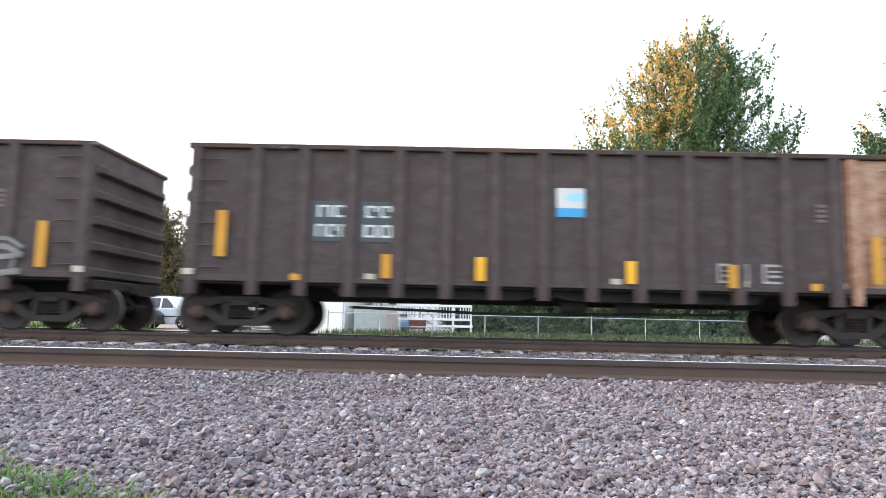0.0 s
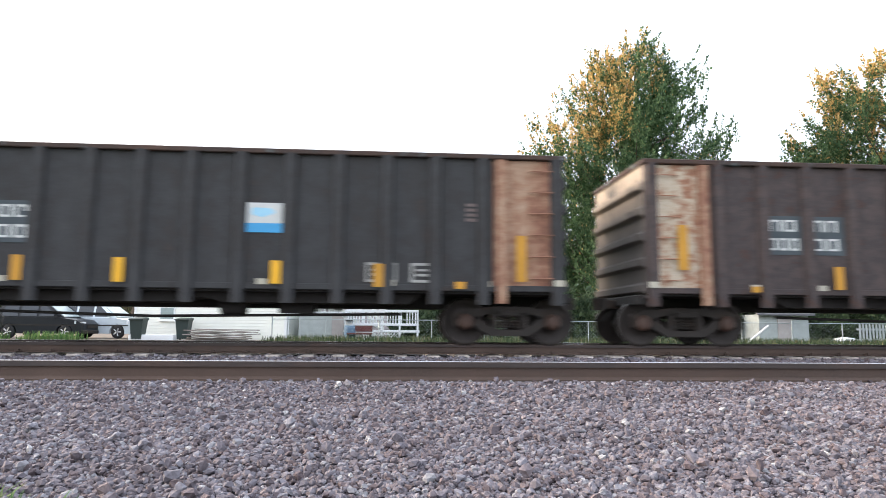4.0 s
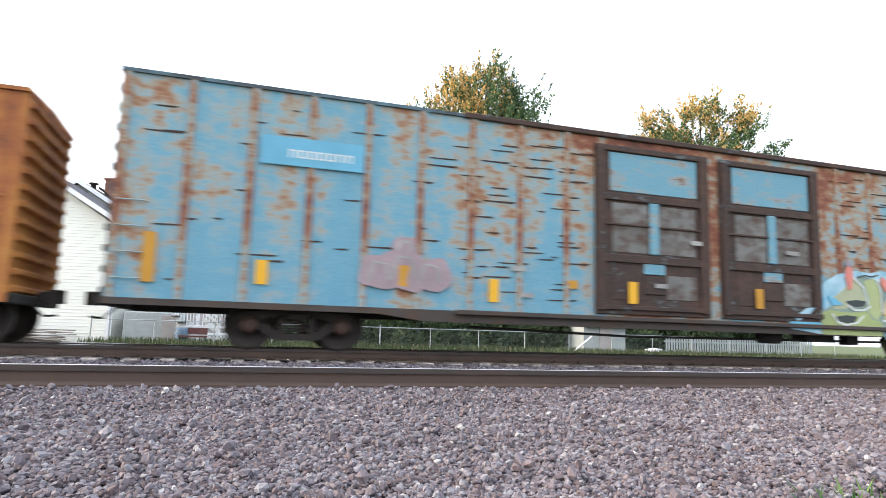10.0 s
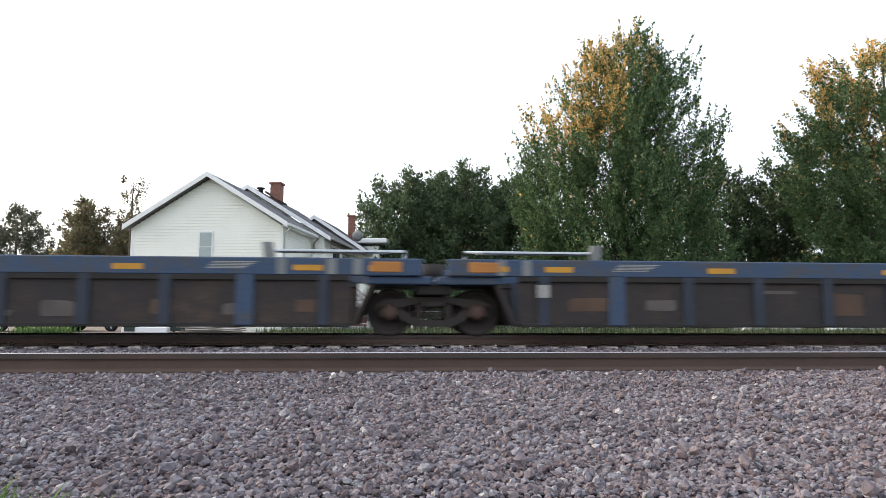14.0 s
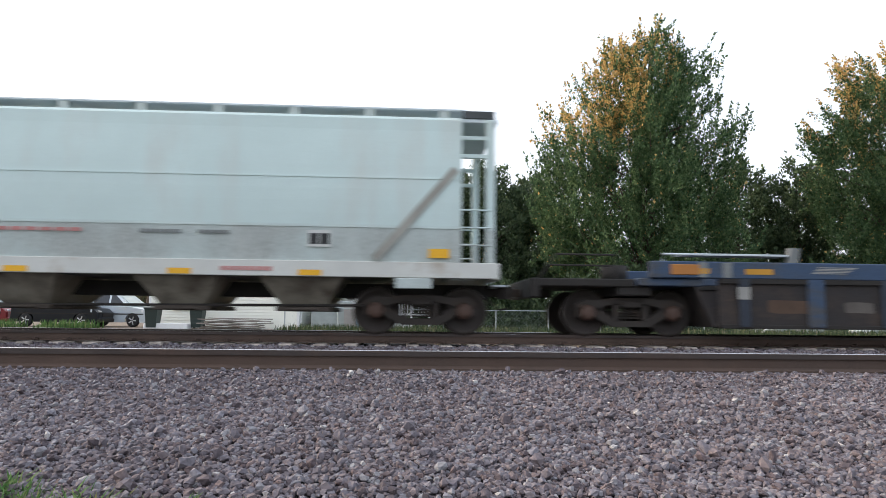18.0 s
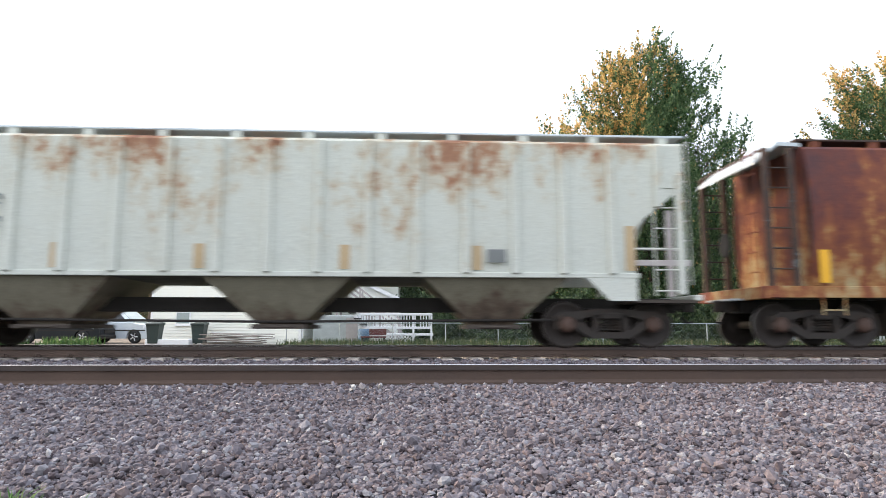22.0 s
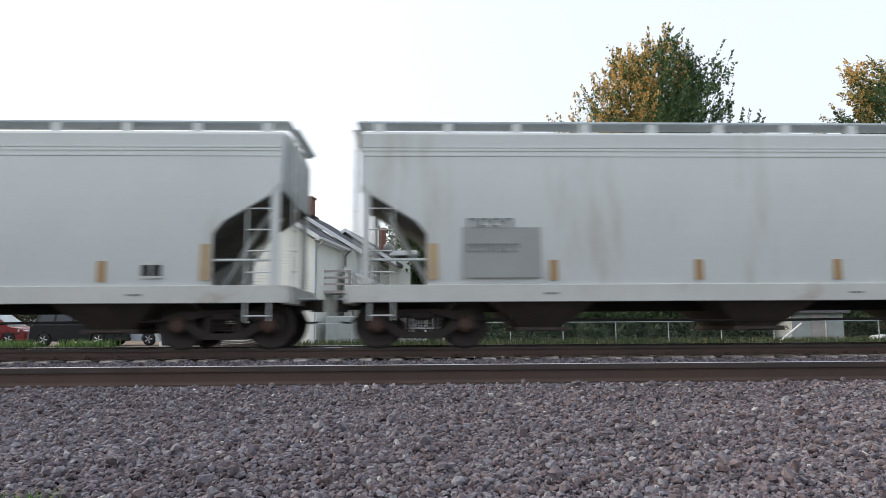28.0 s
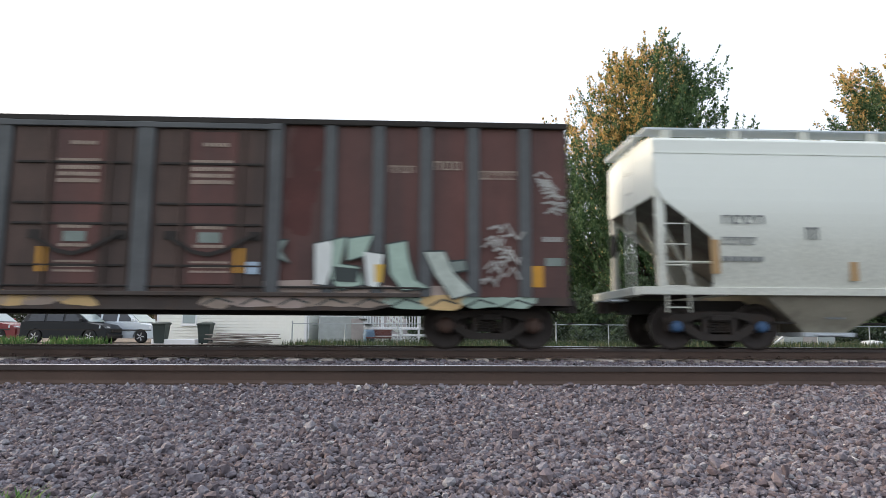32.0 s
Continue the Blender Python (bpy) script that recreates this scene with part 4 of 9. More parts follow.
# ---- gondolas ----
def gondola(u, length, paint, bare=(), label="", writing="plate", spray=0, logo=(1.2, 2.50), seed=0, mirrored=False):
    car = thing("gondola_car", label, "freight car", group="coal gondolas of the train")
    h, hw, top = length / 2, 1.56, 3.76
    n = 13
    wall = Shape()
    wall.box(-h, h, -hw, -hw + 0.05, 1.12, top - 0.06)
    wall.box(-h, h, hw - 0.05, hw, 1.12, top - 0.06)
    part("side_wall", wall, paint, car)
    part("top_rim", Shape().box(-h - 0.05, h + 0.05, -hw - 0.09, -hw + 0.06, top - 0.08, top + 0.02, 0.015).box(-h - 0.05, h + 0.05, hw - 0.06, hw + 0.09, top - 0.08, top + 0.02, 0.015)
         .box(-h - 0.05, -h + 0.08, -hw, hw, top - 0.08, top + 0.02, 0.015).box(h - 0.08, h + 0.05, -hw, hw, top - 0.08, top + 0.02, 0.015), M_RUSTY, car)
    post = Shape().prism([(-0.14, -0.0), (-0.09, -0.10), (0.09, -0.10), (0.14, 0.0)], 2, 1.12, top - 0.06)
    post.prism([(-0.13, 0.0), (-0.09, -0.10), (0.09, -0.10), (0.13, 0.0)], 2, 0.78, 1.12)
    post_mesh = post.mesh("side_post")
    post_mesh.materials.append(paint)
    shift = 0.05 if seed == 3 else -0.13
    xs = [-h + 0.14] + [shift + 0.945 * i for i in range(-6, 7)] + [h - 0.14]
    for x in xs:
        for g in (-1, 1):
            p = part("side_post", post_mesh, None, car)
            p.location = (x, g * hw, 0)
            p.rotation_euler = (0, 0, 0 if g < 0 else math.pi)
    part("side_sill", Shape().box(-h, h, -hw - 0.03, -hw + 0.06, 1.04, 1.16, 0.01).box(-h, h, hw - 0.06, hw + 0.03, 1.04, 1.16, 0.01), paint, car)
    tub = Shape().box(-h + 0.05, h - 0.05, -hw + 0.07, hw - 0.07, 1.0, 1.10)
    tub.prism([(-4.4, 1.02), (-4.1, 0.80), (-0.5, 0.80), (-0.2, 0.88), (0.2, 0.88), (0.5, 0.80), (4.1, 0.80), (4.4, 1.02)], 1, -1.25, 1.25)
    part("tub_floor", tub, M_TUB, car)
    part("centre_sill", Shape().box(-h, h, -0.22, 0.22, 0.72, 1.0), M_TUB, car)
    for g in (-1, 1):
        s = Shape().box(min(g * h, g * h - 0.05 * g), max(g * h, g * h - 0.05 * g), -hw, hw, 0.95, top - 0.06)
        for i in range(5):
            z = 1.15 + 0.52 * i
            s.loft([[(g * h, yy, z - 0.12), (g * (h + 0.13 * k), yy, z - 0.06), (g * (h + 0.13 * k), yy, z + 0.06), (g * h, yy, z + 0.12)] for yy, k in ((-hw, 0.5), (-hw + 0.2, 1), (hw - 0.2, 1), (hw, 0.5))])
        part("end_wall", s, M_PALE_END if g in bare and g < 0 else paint, car, "bare rusty end sheet" if g in bare else "")
        part("end_sill", Shape().box(g * h - 0.15, g * h + 0.15, -1.45, 1.45, 0.82, 1.02, 0.02), M_TUB, car)
        x0, x1 = (h - 1.42, h - 0.01) if g > 0 else (-h + 0.01, -h + 1.36)
        pale = M_BARE_RED if g > 0 else M_PALE
        if g in bare:
            part("end_panel", Shape().box(x0, x1, -hw - 0.012, -hw, 1.13, top - 0.09), pale, car, "bare pale rusty corner panel")
            for q in (x0 + 0.16, (x0 + x1) / 2, x1 - 0.14):
                part("corner_post", Shape().box(q - 0.1, q + 0.1, -hw - 0.106, -hw - 0.01, 0.8, top - 0.09, 0.01), M_BARE_RED, car) if abs(q) < h - 1.0 else None
        rungs(car, g * (h - 0.42), -hw - 0.015, 1.3, 3.45, 0.5, 6, pale if g in bare else paint)
        ex, ez = (h - 0.88, 1.23) if g > 0 else (-h + 0.73, 1.51)
        plate(car, "reflector", ex - 0.1, ex + 0.1, ez, ez + 0.91, -hw - 0.112, M_YELLOW_DULL, "upright yellow reflective strip")
        plate(car, "marker", g * (h - 0.06) - 0.11 - 0.06 * g, g * (h - 0.06) + 0.11 - 0.06 * g, 1.15, 1.27, -hw - 0.112, M_CREAMMARK)
    m = -1 if mirrored else 1
    for x, z0, z1, c in ((-3.18, 1.15, 1.62, M_YELLOW_DULL), (-1.35, 1.14, 1.60, M_YELLOW), (1.55, 1.14, 1.58, M_YELLOW), (3.5, 1.53 if seed == 3 else 1.1, 2.0 if seed == 3 else 1.55, M_YELLOW_DULL), (5.08, 1.08, 1.22, M_YELLOW_DULL), (-4.94, 1.08, 1.2, M_YELLOW_DULL)) if not spray else ((-0.5, 1.1, 1.55, M_YELLOW), (2.28, 1.13, 1.58, M_YELLOW)):
        plate(car, "reflector", x * m - 0.095, x * m + 0.095, z0, z1, -hw - 0.105, c, "yellow reflective patch")
    for x in (-3.5, -1.08, 1.28, 3.72, 5.6, -4.9):
        plate(car, "marker", x * m - 0.1, x * m + 0.1, 1.13, 1.24, -hw - 0.03, M_CREAMMARK)
    if spray:
        rng = random.Random(31)
        for k in range(9):
            z = 1.85 + 0.08 * k
            part("graffiti_stroke", ribbon([(-5.72 + rng.uniform(0, 0.2), z), (-5.2, z + rng.uniform(-0.05, 0.08)), (-4.75 + rng.uniform(-0.2, 0.1), z + rng.uniform(-0.04, 0.04))], rng.uniform(0.03, 0.07), -hw - 0.112), M_FADED, car, "white sprayed scribble")
    elif writing:
        for k, (a, b, nn) in enumerate(((-4.57, -3.92, 2), (-3.62, -3.05, 2))):
            plate(car, "number_board", a - 0.12, b + 0.10, 1.86, 2.66, -hw - 0.006, M_PRIMER)
            letters(car, a, b, 2.34, 2.58, -hw - 0.012, nn, M_WHITE, seed + k)
            letters(car, a - 0.03, b + 0.03, 1.95, 2.2, -hw - 0.012, nn + (1 if k == 0 else 0), M_WHITE, seed + 7 + k)
    if logo:
        lx, lz = logo
        plate(car, "emblem", lx, lx + 0.78, lz + 0.08, lz + 0.58, -hw - 0.010, M_WHITE, "white square emblem with a blue foot")
        plate(car, "emblem_foot", lx, lx + 0.78, lz, lz + 0.18, -hw - 0.014, M_BLUEMARK)
        part("emblem_mark", blob(lx + 0.39, lz + 0.40, 0.2, 0.1, -hw - 0.014, seed), M_LIGHTBLUE, car)
    for i in range(4):
        letters(car, 5.2, 5.48, 2.42 + 0.1 * i, 2.48 + 0.1 * i, -hw - 0.012, 4, M_TANLINE, seed + i)
    for x in (3.55, 4.42):
        s = Shape()
        for a, b, c, d in ((0, 0.6, 0, 0.05), (0, 0.6, 0.33, 0.38), (0, 0.05, 0.05, 0.33), (0.55, 0.6, 0.05, 0.33), (0.1, 0.5, 0.12, 0.17), (0.1, 0.5, 0.22, 0.26)):
            s.box(x - 0.3 + a, x - 0.3 + b, -hw - 0.012, -hw - 0.008, 1.2 + c, 1.2 + d)
        part("data_panel", s, M_FADED, car)
    if spray:
        rng = random.Random(spray)
        for i, (x0, x1, z0, z1) in enumerate(((-3.75, -3.1, 1.2, 1.8), (-2.92, -2.13, 1.19, 1.84), (-1.92, -1.2, 1.2, 1.64), (-0.98, -0.18, 1.1, 2.05), (-0.03, 0.7, 1.25, 1.77), (1.0, 1.7, 1.15, 1.76), (1.94, 2.66, 1.16, 1.8), (2.95, 3.58, 1.22, 1.52), (3.95, 4.62, 1.17, 1.65), (4.94, 5.9, 1.09, 1.78))):
            w, hh = x1 - x0, z1 - z0
            arch = [(x0, z1 - 0.2 * hh), (x0 + 0.25 * w, z1), (x0 + 0.7 * w, z1), (x1, z1 - 0.25 * hh)]
            strokes = [arch, [(p, q - 0.16) for p, q in arch], [(x0 + 0.15 * w, z0 + 0.1), (x0 + 0.1 * w, z1 - 0.25)], [(x1 - 0.2 * w, z0), (x1 - 0.12 * w, z1 - 0.2)], [(x0, z0 + 0.05), (x0 + 0.5 * w, z0), (x1, z0 + 0.06)], [(x0 + 0.1 * w, z0 + 0.4 * hh), (x1 - 0.1 * w, z0 + rng.uniform(0.35, 0.55) * hh)]]
            for k, p in enumerate(strokes):
                if rng.random() < 0.85:
                    part("graffiti_stroke", ribbon(p, rng.uniform(0.05, 0.12), -hw - 0.103 - 0.003 * (k % 3)), M_GREYSPRAY if i != 8 else M_PRIMER, car, "grey spray-painted letter stroke")
        plate(car, "repaint", -6.0, -3.5, 1.2, 2.55, -hw - 0.006, M_PRIMER)
    bogie(car, -6.15)
    bogie(car, 6.15)
    couplers(car, h + 0.2)
    part("brake_rigging", Shape().tube([(-4, -0.7, 0.6), (-1, -0.75, 0.52), (4, -0.7, 0.6)], 0.03, 5).lathe([(0.0, -0.25), (0.16, -0.25), (0.16, 0.25), (0.0, 0.25)], 0.6, -0.8, 0.72, 0, 12).box(1.5, 2.2, -0.9, -0.5, 0.6, 0.8), M_TUB, car)
    return along(car, u)


gondola(1.55, 14.3, M_GON, (1,), "dirty brown coal gondola, pale rusty panel at one end", logo=(0.13, 2.43), seed=1)
gondola(-14.61, 14.3, M_GON, (-1,), "dirty brown coal gondola with grey graffiti, rusty corner", spray=5, logo=(-0.07, 2.43), seed=2)
gondola(-30.85, 14.32, M_GON, (-1,), "dark brown coal gondola with bare pale corner panel", seed=3)
gondola(-46.79, 14.32, M_GON_GREY, (1,), "dark grey coal gondola with bare rusty corner panel", logo=(0.85, 2.13), seed=4)

M_SPRAY_DIM = surface("dull_white_spray", (0.48, 0.53, 0.54), 0.7, var=0.2, bump=0)
M_TANSTAIN = surface("tan_rust_film", (0.215, 0.225, 0.195), 0.75, var=0.3, scale=4, bump=0, second=(0.17, 0.24, 0.25), amount=0.5, patch=2.0)
M_RUSTDARK = surface("dark_torn_rust", (0.06, 0.035, 0.028), 0.85, var=0.3, bump=0)
M_WORNLETTER = surface("worn_pale_letter", (0.46, 0.45, 0.42), 0.75, var=0.2, second=(0.18, 0.09, 0.06), amount=0.42, patch=3.0)
M_OLIVEMARK = surface("faded_green_black_marking", (0.085, 0.07, 0.035), 0.75, var=0.25, second=(0.28, 0.13, 0.04), amount=0.4, patch=3.0)
M_SPRAY_ICE = surface("ice_blue_spray", (0.50, 0.58, 0.60), 0.7, var=0.2, bump=0)
M_GREYPINK = surface("grey_pink_spray", (0.42, 0.33, 0.29), 0.7, var=0.2, bump=0)
M_REDPATCH = surface("red_orange_patch", (0.36, 0.12, 0.04), 0.7, var=0.15)
# ---- flat car with four open-top containers ----
def flat_car(u, half):
    car = thing("flat_car", "long dark flat car carrying four teal containers", "freight car")
    part("deck", Shape().box(-half, half, -1.45, 1.45, 0.96, 1.04, 0.01), M_FLAT, car)
    part("side_sill", Shape().box(-half, half, -1.47, -1.40, 0.62, 1.0, 0.01).box(-half, half, 1.40, 1.47, 0.62, 1.0, 0.01), M_FLAT, car)
    part("centre_sill", Shape().prism([(-half, 0.7), (-8.2, 0.7), (-7.2, 0.30), (7.2, 0.30), (8.2, 0.7), (half, 0.7), (half, 0.98), (-half, 0.98)], 1, -0.55, 0.55), M_TUB, car)
    part("end_sill", Shape().box(-half - 0.05, -half + 0.12, -1.4, 1.4, 0.66, 1.06, 0.01).box(half - 0.12, half + 0.05, -1.4, 1.4, 0.66, 1.06, 0.01), M_SILL, car)
    for i in range(-3, 4):
        part("crossbearer", Shape().box(2.8 * i - 0.1, 2.8 * i + 0.1, -1.40, 1.40, 0.55, 0.96), M_TUB, car)
    for x in (-12.75, -6.45, -0.15, 6.2, 12.4):
        part("container_pedestal", Shape().box(x - 0.32, x + 0.32, -1.42, -1.0, 1.04, 1.24, 0.02).box(x - 0.24, x - 0.02, -1.44, -1.2, 1.2, 1.5, 0.02).box(x + 0.08, x + 0.3, -1.44, -1.2, 1.2, 1.5, 0.02)
             .box(x - 0.32, x + 0.32, 1.0, 1.42, 1.04, 1.24, 0.02), M_SILL, car, "rusty brown container bracket")
        plate(car, "rust_patch", x - 0.45, x + 0.45, 0.66, 0.98, -1.474, M_SILL)
    for x in (-9.6, -3.3, 3.1, 9.4):
        part("container_pedestal", Shape().box(x - 0.18, x + 0.18, -1.3, -0.95, 1.04, 1.23, 0.02).box(x - 0.18, x + 0.18, 0.95, 1.3, 1.04, 1.23, 0.02), M_TUB, car)
    for x, w, c in ((-12.45, 0.4, M_YELLOW), (-9.35, 0.28, M_YELLOW), (-5.75, 0.3, M_YELLOW), (-2.35, 0.28, M_YELLOW), (0.75, 0.4, M_YELLOW), (4.3, 0.28, M_YELLOW), (5.2, 0.16, M_YELLOW_DULL), (7.1, 0.28, M_YELLOW), (11.9, 0.4, M_YELLOW)):
        plate(car, "reflector", x - w, x + w, 0.76, 0.90 if w < 0.35 else 0.95, -1.478, c, "yellow reflective bar")
    for x, w in ((-8.4, 0.65), (-5.0, 0.5), (-4.0, 0.55), (8.6, 0.65)):
        plate(car, "number_board", x - w, x + w, 0.70, 0.95, -1.476, M_GREYMARK)
        letters(car, x - w * 0.9, x + w * 0.9, 0.74, 0.91, -1.482, 6, M_WHITE, int(x * 10))
    bogie(car, -9.75)
    bogie(car, 9.75)
    couplers(car, half + 0.15)
    return along(car, u)


def container(u, length, seed, tag):
    c = thing("open_top_container", "teal-grey steel open-top container with side rungs", "container", group="containers on the flat car")
    h, hw, z0, z1 = length / 2, 1.26, 0.0, 2.50
    t = 0.05
    wall = Shape()
    for g in (-1, 1):
        wall.loft([[(x, g * hw, z0), (x, g * hw, z1), (x, g * (hw - t), z1), (x, g * (hw - t), z0)] for x in (-h, h)])
        wall.loft([[(g * h, y, z0), (g * h, y, z1), (g * (h - t), y, z1), (g * (h - t), y, z0)] for y in (-hw, hw)])
    wall.box(-h, h, -hw, hw, z0, z0 + 0.06)
    part("shell", wall, M_TEAL, c)
    part("rim", Shape().box(-h - 0.04, h + 0.04, -hw - 0.06, -hw + 0.05, z1 - 0.11, z1 + 0.01, 0.015).box(-h - 0.04, h + 0.04, hw - 0.05, hw + 0.06, z1 - 0.08, z1 + 0.01, 0.015)
         .box(-h - 0.05, -h + 0.05, -hw, hw, z1 - 0.08, z1 + 0.01, 0.015).box(h - 0.05, h + 0.05, -hw, hw, z1 - 0.08, z1 + 0.01, 0.015), M_PRIMER, c, "dark grey top rim")
    s = Shape()
    for x in (-h + 0.05, h - 0.05):
        s.box(x - 0.06, x + 0.06, -hw - 0.02, -hw + 0.1, 0, z1, 0.015)
        s.box(x - 0.06, x + 0.06, hw - 0.1, hw + 0.02, 0, z1, 0.015)
    part("corner_post", s, M_TEAL, c)
    for k in range(5):
        part("rung", Shape().box(h - 0.62, h - 0.10, -hw - 0.05, -hw, 0.62 + 0.34 * k, 0.66 + 0.34 * k), M_PRIMER, c)
    for x in (-h * 0.38, h * 0.38):
        part("fork_pocket", Shape().box(x - 0.08, x + 0.08, -hw - 0.004, -hw + 0.02, 0.0, 0.14), M_BLACK, c)
    rng = random.Random(seed)
    if tag:
        for i in range(3 if tag == 1 else 1):
            x = -h * 0.72 + i * 1.5 if tag == 1 else -0.45
            for j in range(14 if tag == 1 else 5):
                z = 0.34 + 0.042 * j
                a, b = x + rng.uniform(-0.05, 0.25), x + rng.uniform(0.75, 1.05)
                if j > 10:
                    a, b = x + 0.35, x + 0.65
                pts = [(a + (b - a) * k / 7, z + rng.uniform(-0.07, 0.07)) for k in range(8)]
                part("graffiti_stroke", ribbon(pts, rng.uniform(0.035, 0.075), -hw - 0.001 - 0.002 * (j % 4)), M_SPRAY_DIM, c, "white spray-painted scribble")
    if tag == 2:
        for k, (bx, bz, rx, rz) in enumerate(((1.0, 0.28, 0.7, 0.18), (-0.2, 0.5, 0.9, 0.3), (-1.5, 0.3, 0.9, 0.16), (1.2, 1.1, 0.25, 0.12))):
            part("rust_stain", blob(bx, bz, rx, rz, -hw - 0.0005, seed + k, 26, 0.002, 0.8, 0.2), M_TANSTAIN, c, "tan rust stain")
        ring = [(0.1 + 0.2 * math.cos(q), 0.68 + 0.22 * math.sin(q)) for q in np.linspace(0, 6.28, 15)]
        part("graffiti_stroke", ribbon(ring, 0.05, -hw - 0.006), M_SPRAY_DIM, c)
    if tag != 1:
        letters(c, 1.0, 1.5, 1.55, 1.65, -hw - 0.001, 3, M_ORANGE_DULL, seed)
    return along(c, u, TRACK_Y, 1.24)


flat_car(-67.95, 13.05)
for cu, cl, cs, ct in ((-58.65, 6.0, 1, 0), (-64.83, 5.8, 2, 2), (-70.92, 5.86, 3, 1), (-77.21, 5.97, 4, 2)):
    container(cu, cl, cs, ct)


# ---- boxcars ----
def throwup(car, x0, x1, z0, z1, y, n, fills, edge, line, seed, label="sprayed letter shape"):
    """Sprayed letters side by side: an edge shape, a fill and inner strokes for each."""
    rng = random.Random(seed)
    w = (x1 - x0) / n
    h = z1 - z0
    for i in range(n):
        c = x0 + w * (i + 0.5)
        m, k = z0 + h * 0.5, rng.randint(0, 999)
        tilt = rng.uniform(-0.25, 0.25)
        stem = [(c + (q - 0.5) * w * 0.5 * tilt * 3 + rng.uniform(-0.1, 0.1) * w, z0 + h * q) for q in (0.08, 0.35, 0.65, 0.92)]
        foot = [(c - w * 0.4, z0 + h * rng.uniform(0.1, 0.3)), (c, z0 + h * rng.uniform(0.05, 0.25)), (c + w * 0.42, z0 + h * rng.uniform(0.2, 0.45))]
        cap = [(c - w * 0.42, z1 - h * rng.uniform(0.15, 0.35)), (c - w * 0.05, z1 - h * rng.uniform(0.05, 0.15)), (c + w * 0.4, z1 - h * rng.uniform(0.1, 0.4))]
        fill = fills[i % len(fills)]
        for j, p in enumerate((stem, foot, cap)):
            part("graffiti_edge", ribbon(p, w * 0.46 if j == 0 else w * 0.36, y - 0.0010 * j), edge, car, label)
        for j, p in enumerate((stem, foot, cap)):
            part("graffiti_fill", ribbon(p, w * 0.30 if j == 0 else w * 0.2, y - 0.004 - 0.0012 * j), fill, car)
        part("graffiti_line", ribbon([(q[0] + w * 0.07, q[1]) for q in stem], w * 0.06, y - 0.009), line, car)


def boxcar(u, length, eave, hw, sill0, sill1, paint, sill_paint, label, ribs, rib_paint, ends, end_paint, bogie_x, roof_rise=0.16, skip=(), rib_w=0.07):
    car = thing("boxcar", label, "freight car")
    h = length / 2
    part("side_wall", Shape().box(-h, h, -hw, -hw + 0.05, sill1 - 0.02, eave).box(-h, h, hw - 0.05, hw, sill1 - 0.02, eave), paint, car)
    part("floor", Shape().box(-h + 0.02, h - 0.02, -hw + 0.06, hw - 0.06, sill1 - 0.1, sill1), M_TUB, car)
    part("side_sill", Shape().prism([(-h, sill1), (-h, sill0 + 0.12), (-h * 0.62, sill0 + 0.12), (-h * 0.55, sill0), (h * 0.55, sill0), (h * 0.62, sill0 + 0.12), (h, sill0 + 0.12), (h, sill1)], 1, -hw - 0.03, -hw + 0.04), sill_paint, car)
    part("side_sill", Shape().prism([(-h, sill1), (-h, sill0 + 0.12), (h, sill0 + 0.12), (h, sill1)], 1, hw - 0.04, hw + 0.03), sill_paint, car)
    part("roof", Shape().prism([(-hw - 0.05, eave), (hw + 0.05, eave), (hw + 0.05, eave + 0.07), (0.0, eave + roof_rise), (-hw - 0.05, eave + 0.07)], 0, -h - 0.04, h + 0.04), end_paint, car)
    rib = Shape().prism([(-rib_w, 0.0), (-rib_w + 0.02, -0.05), (rib_w - 0.02, -0.05), (rib_w, 0.0)], 2, sill1, eave).mesh("side_rib")
    rib.materials.append(rib_paint)
    for x in ribs:
        for g in (-1, 1):
            if (g < 0) and any(a < x < b for a, b in skip):
                continue
            p = part("side_rib", rib, None, car)
            p.location = (x, g * hw, 0)
            p.rotation_euler = (0, 0, 0 if g < 0 else math.pi)
    for g in (-1, 1):
        corrugated_end(car, g * h, g, hw, sill1 - 0.1, eave, ends, end_paint)
        part("end_sill", Shape().box(g * h - 0.1, g * h + 0.1, -1.5, 1.5, sill0 + 0.1, sill1, 0.02), M_TUB, car)
    part("centre_sill", Shape().box(-h + 0.3, h - 0.3, -0.35, 0.35, 0.66, sill1 - 0.08), M_TUB, car)
    bogie(car, -bogie_x)
    bogie(car, bogie_x)
    couplers(car, h + 0.12)
    return car


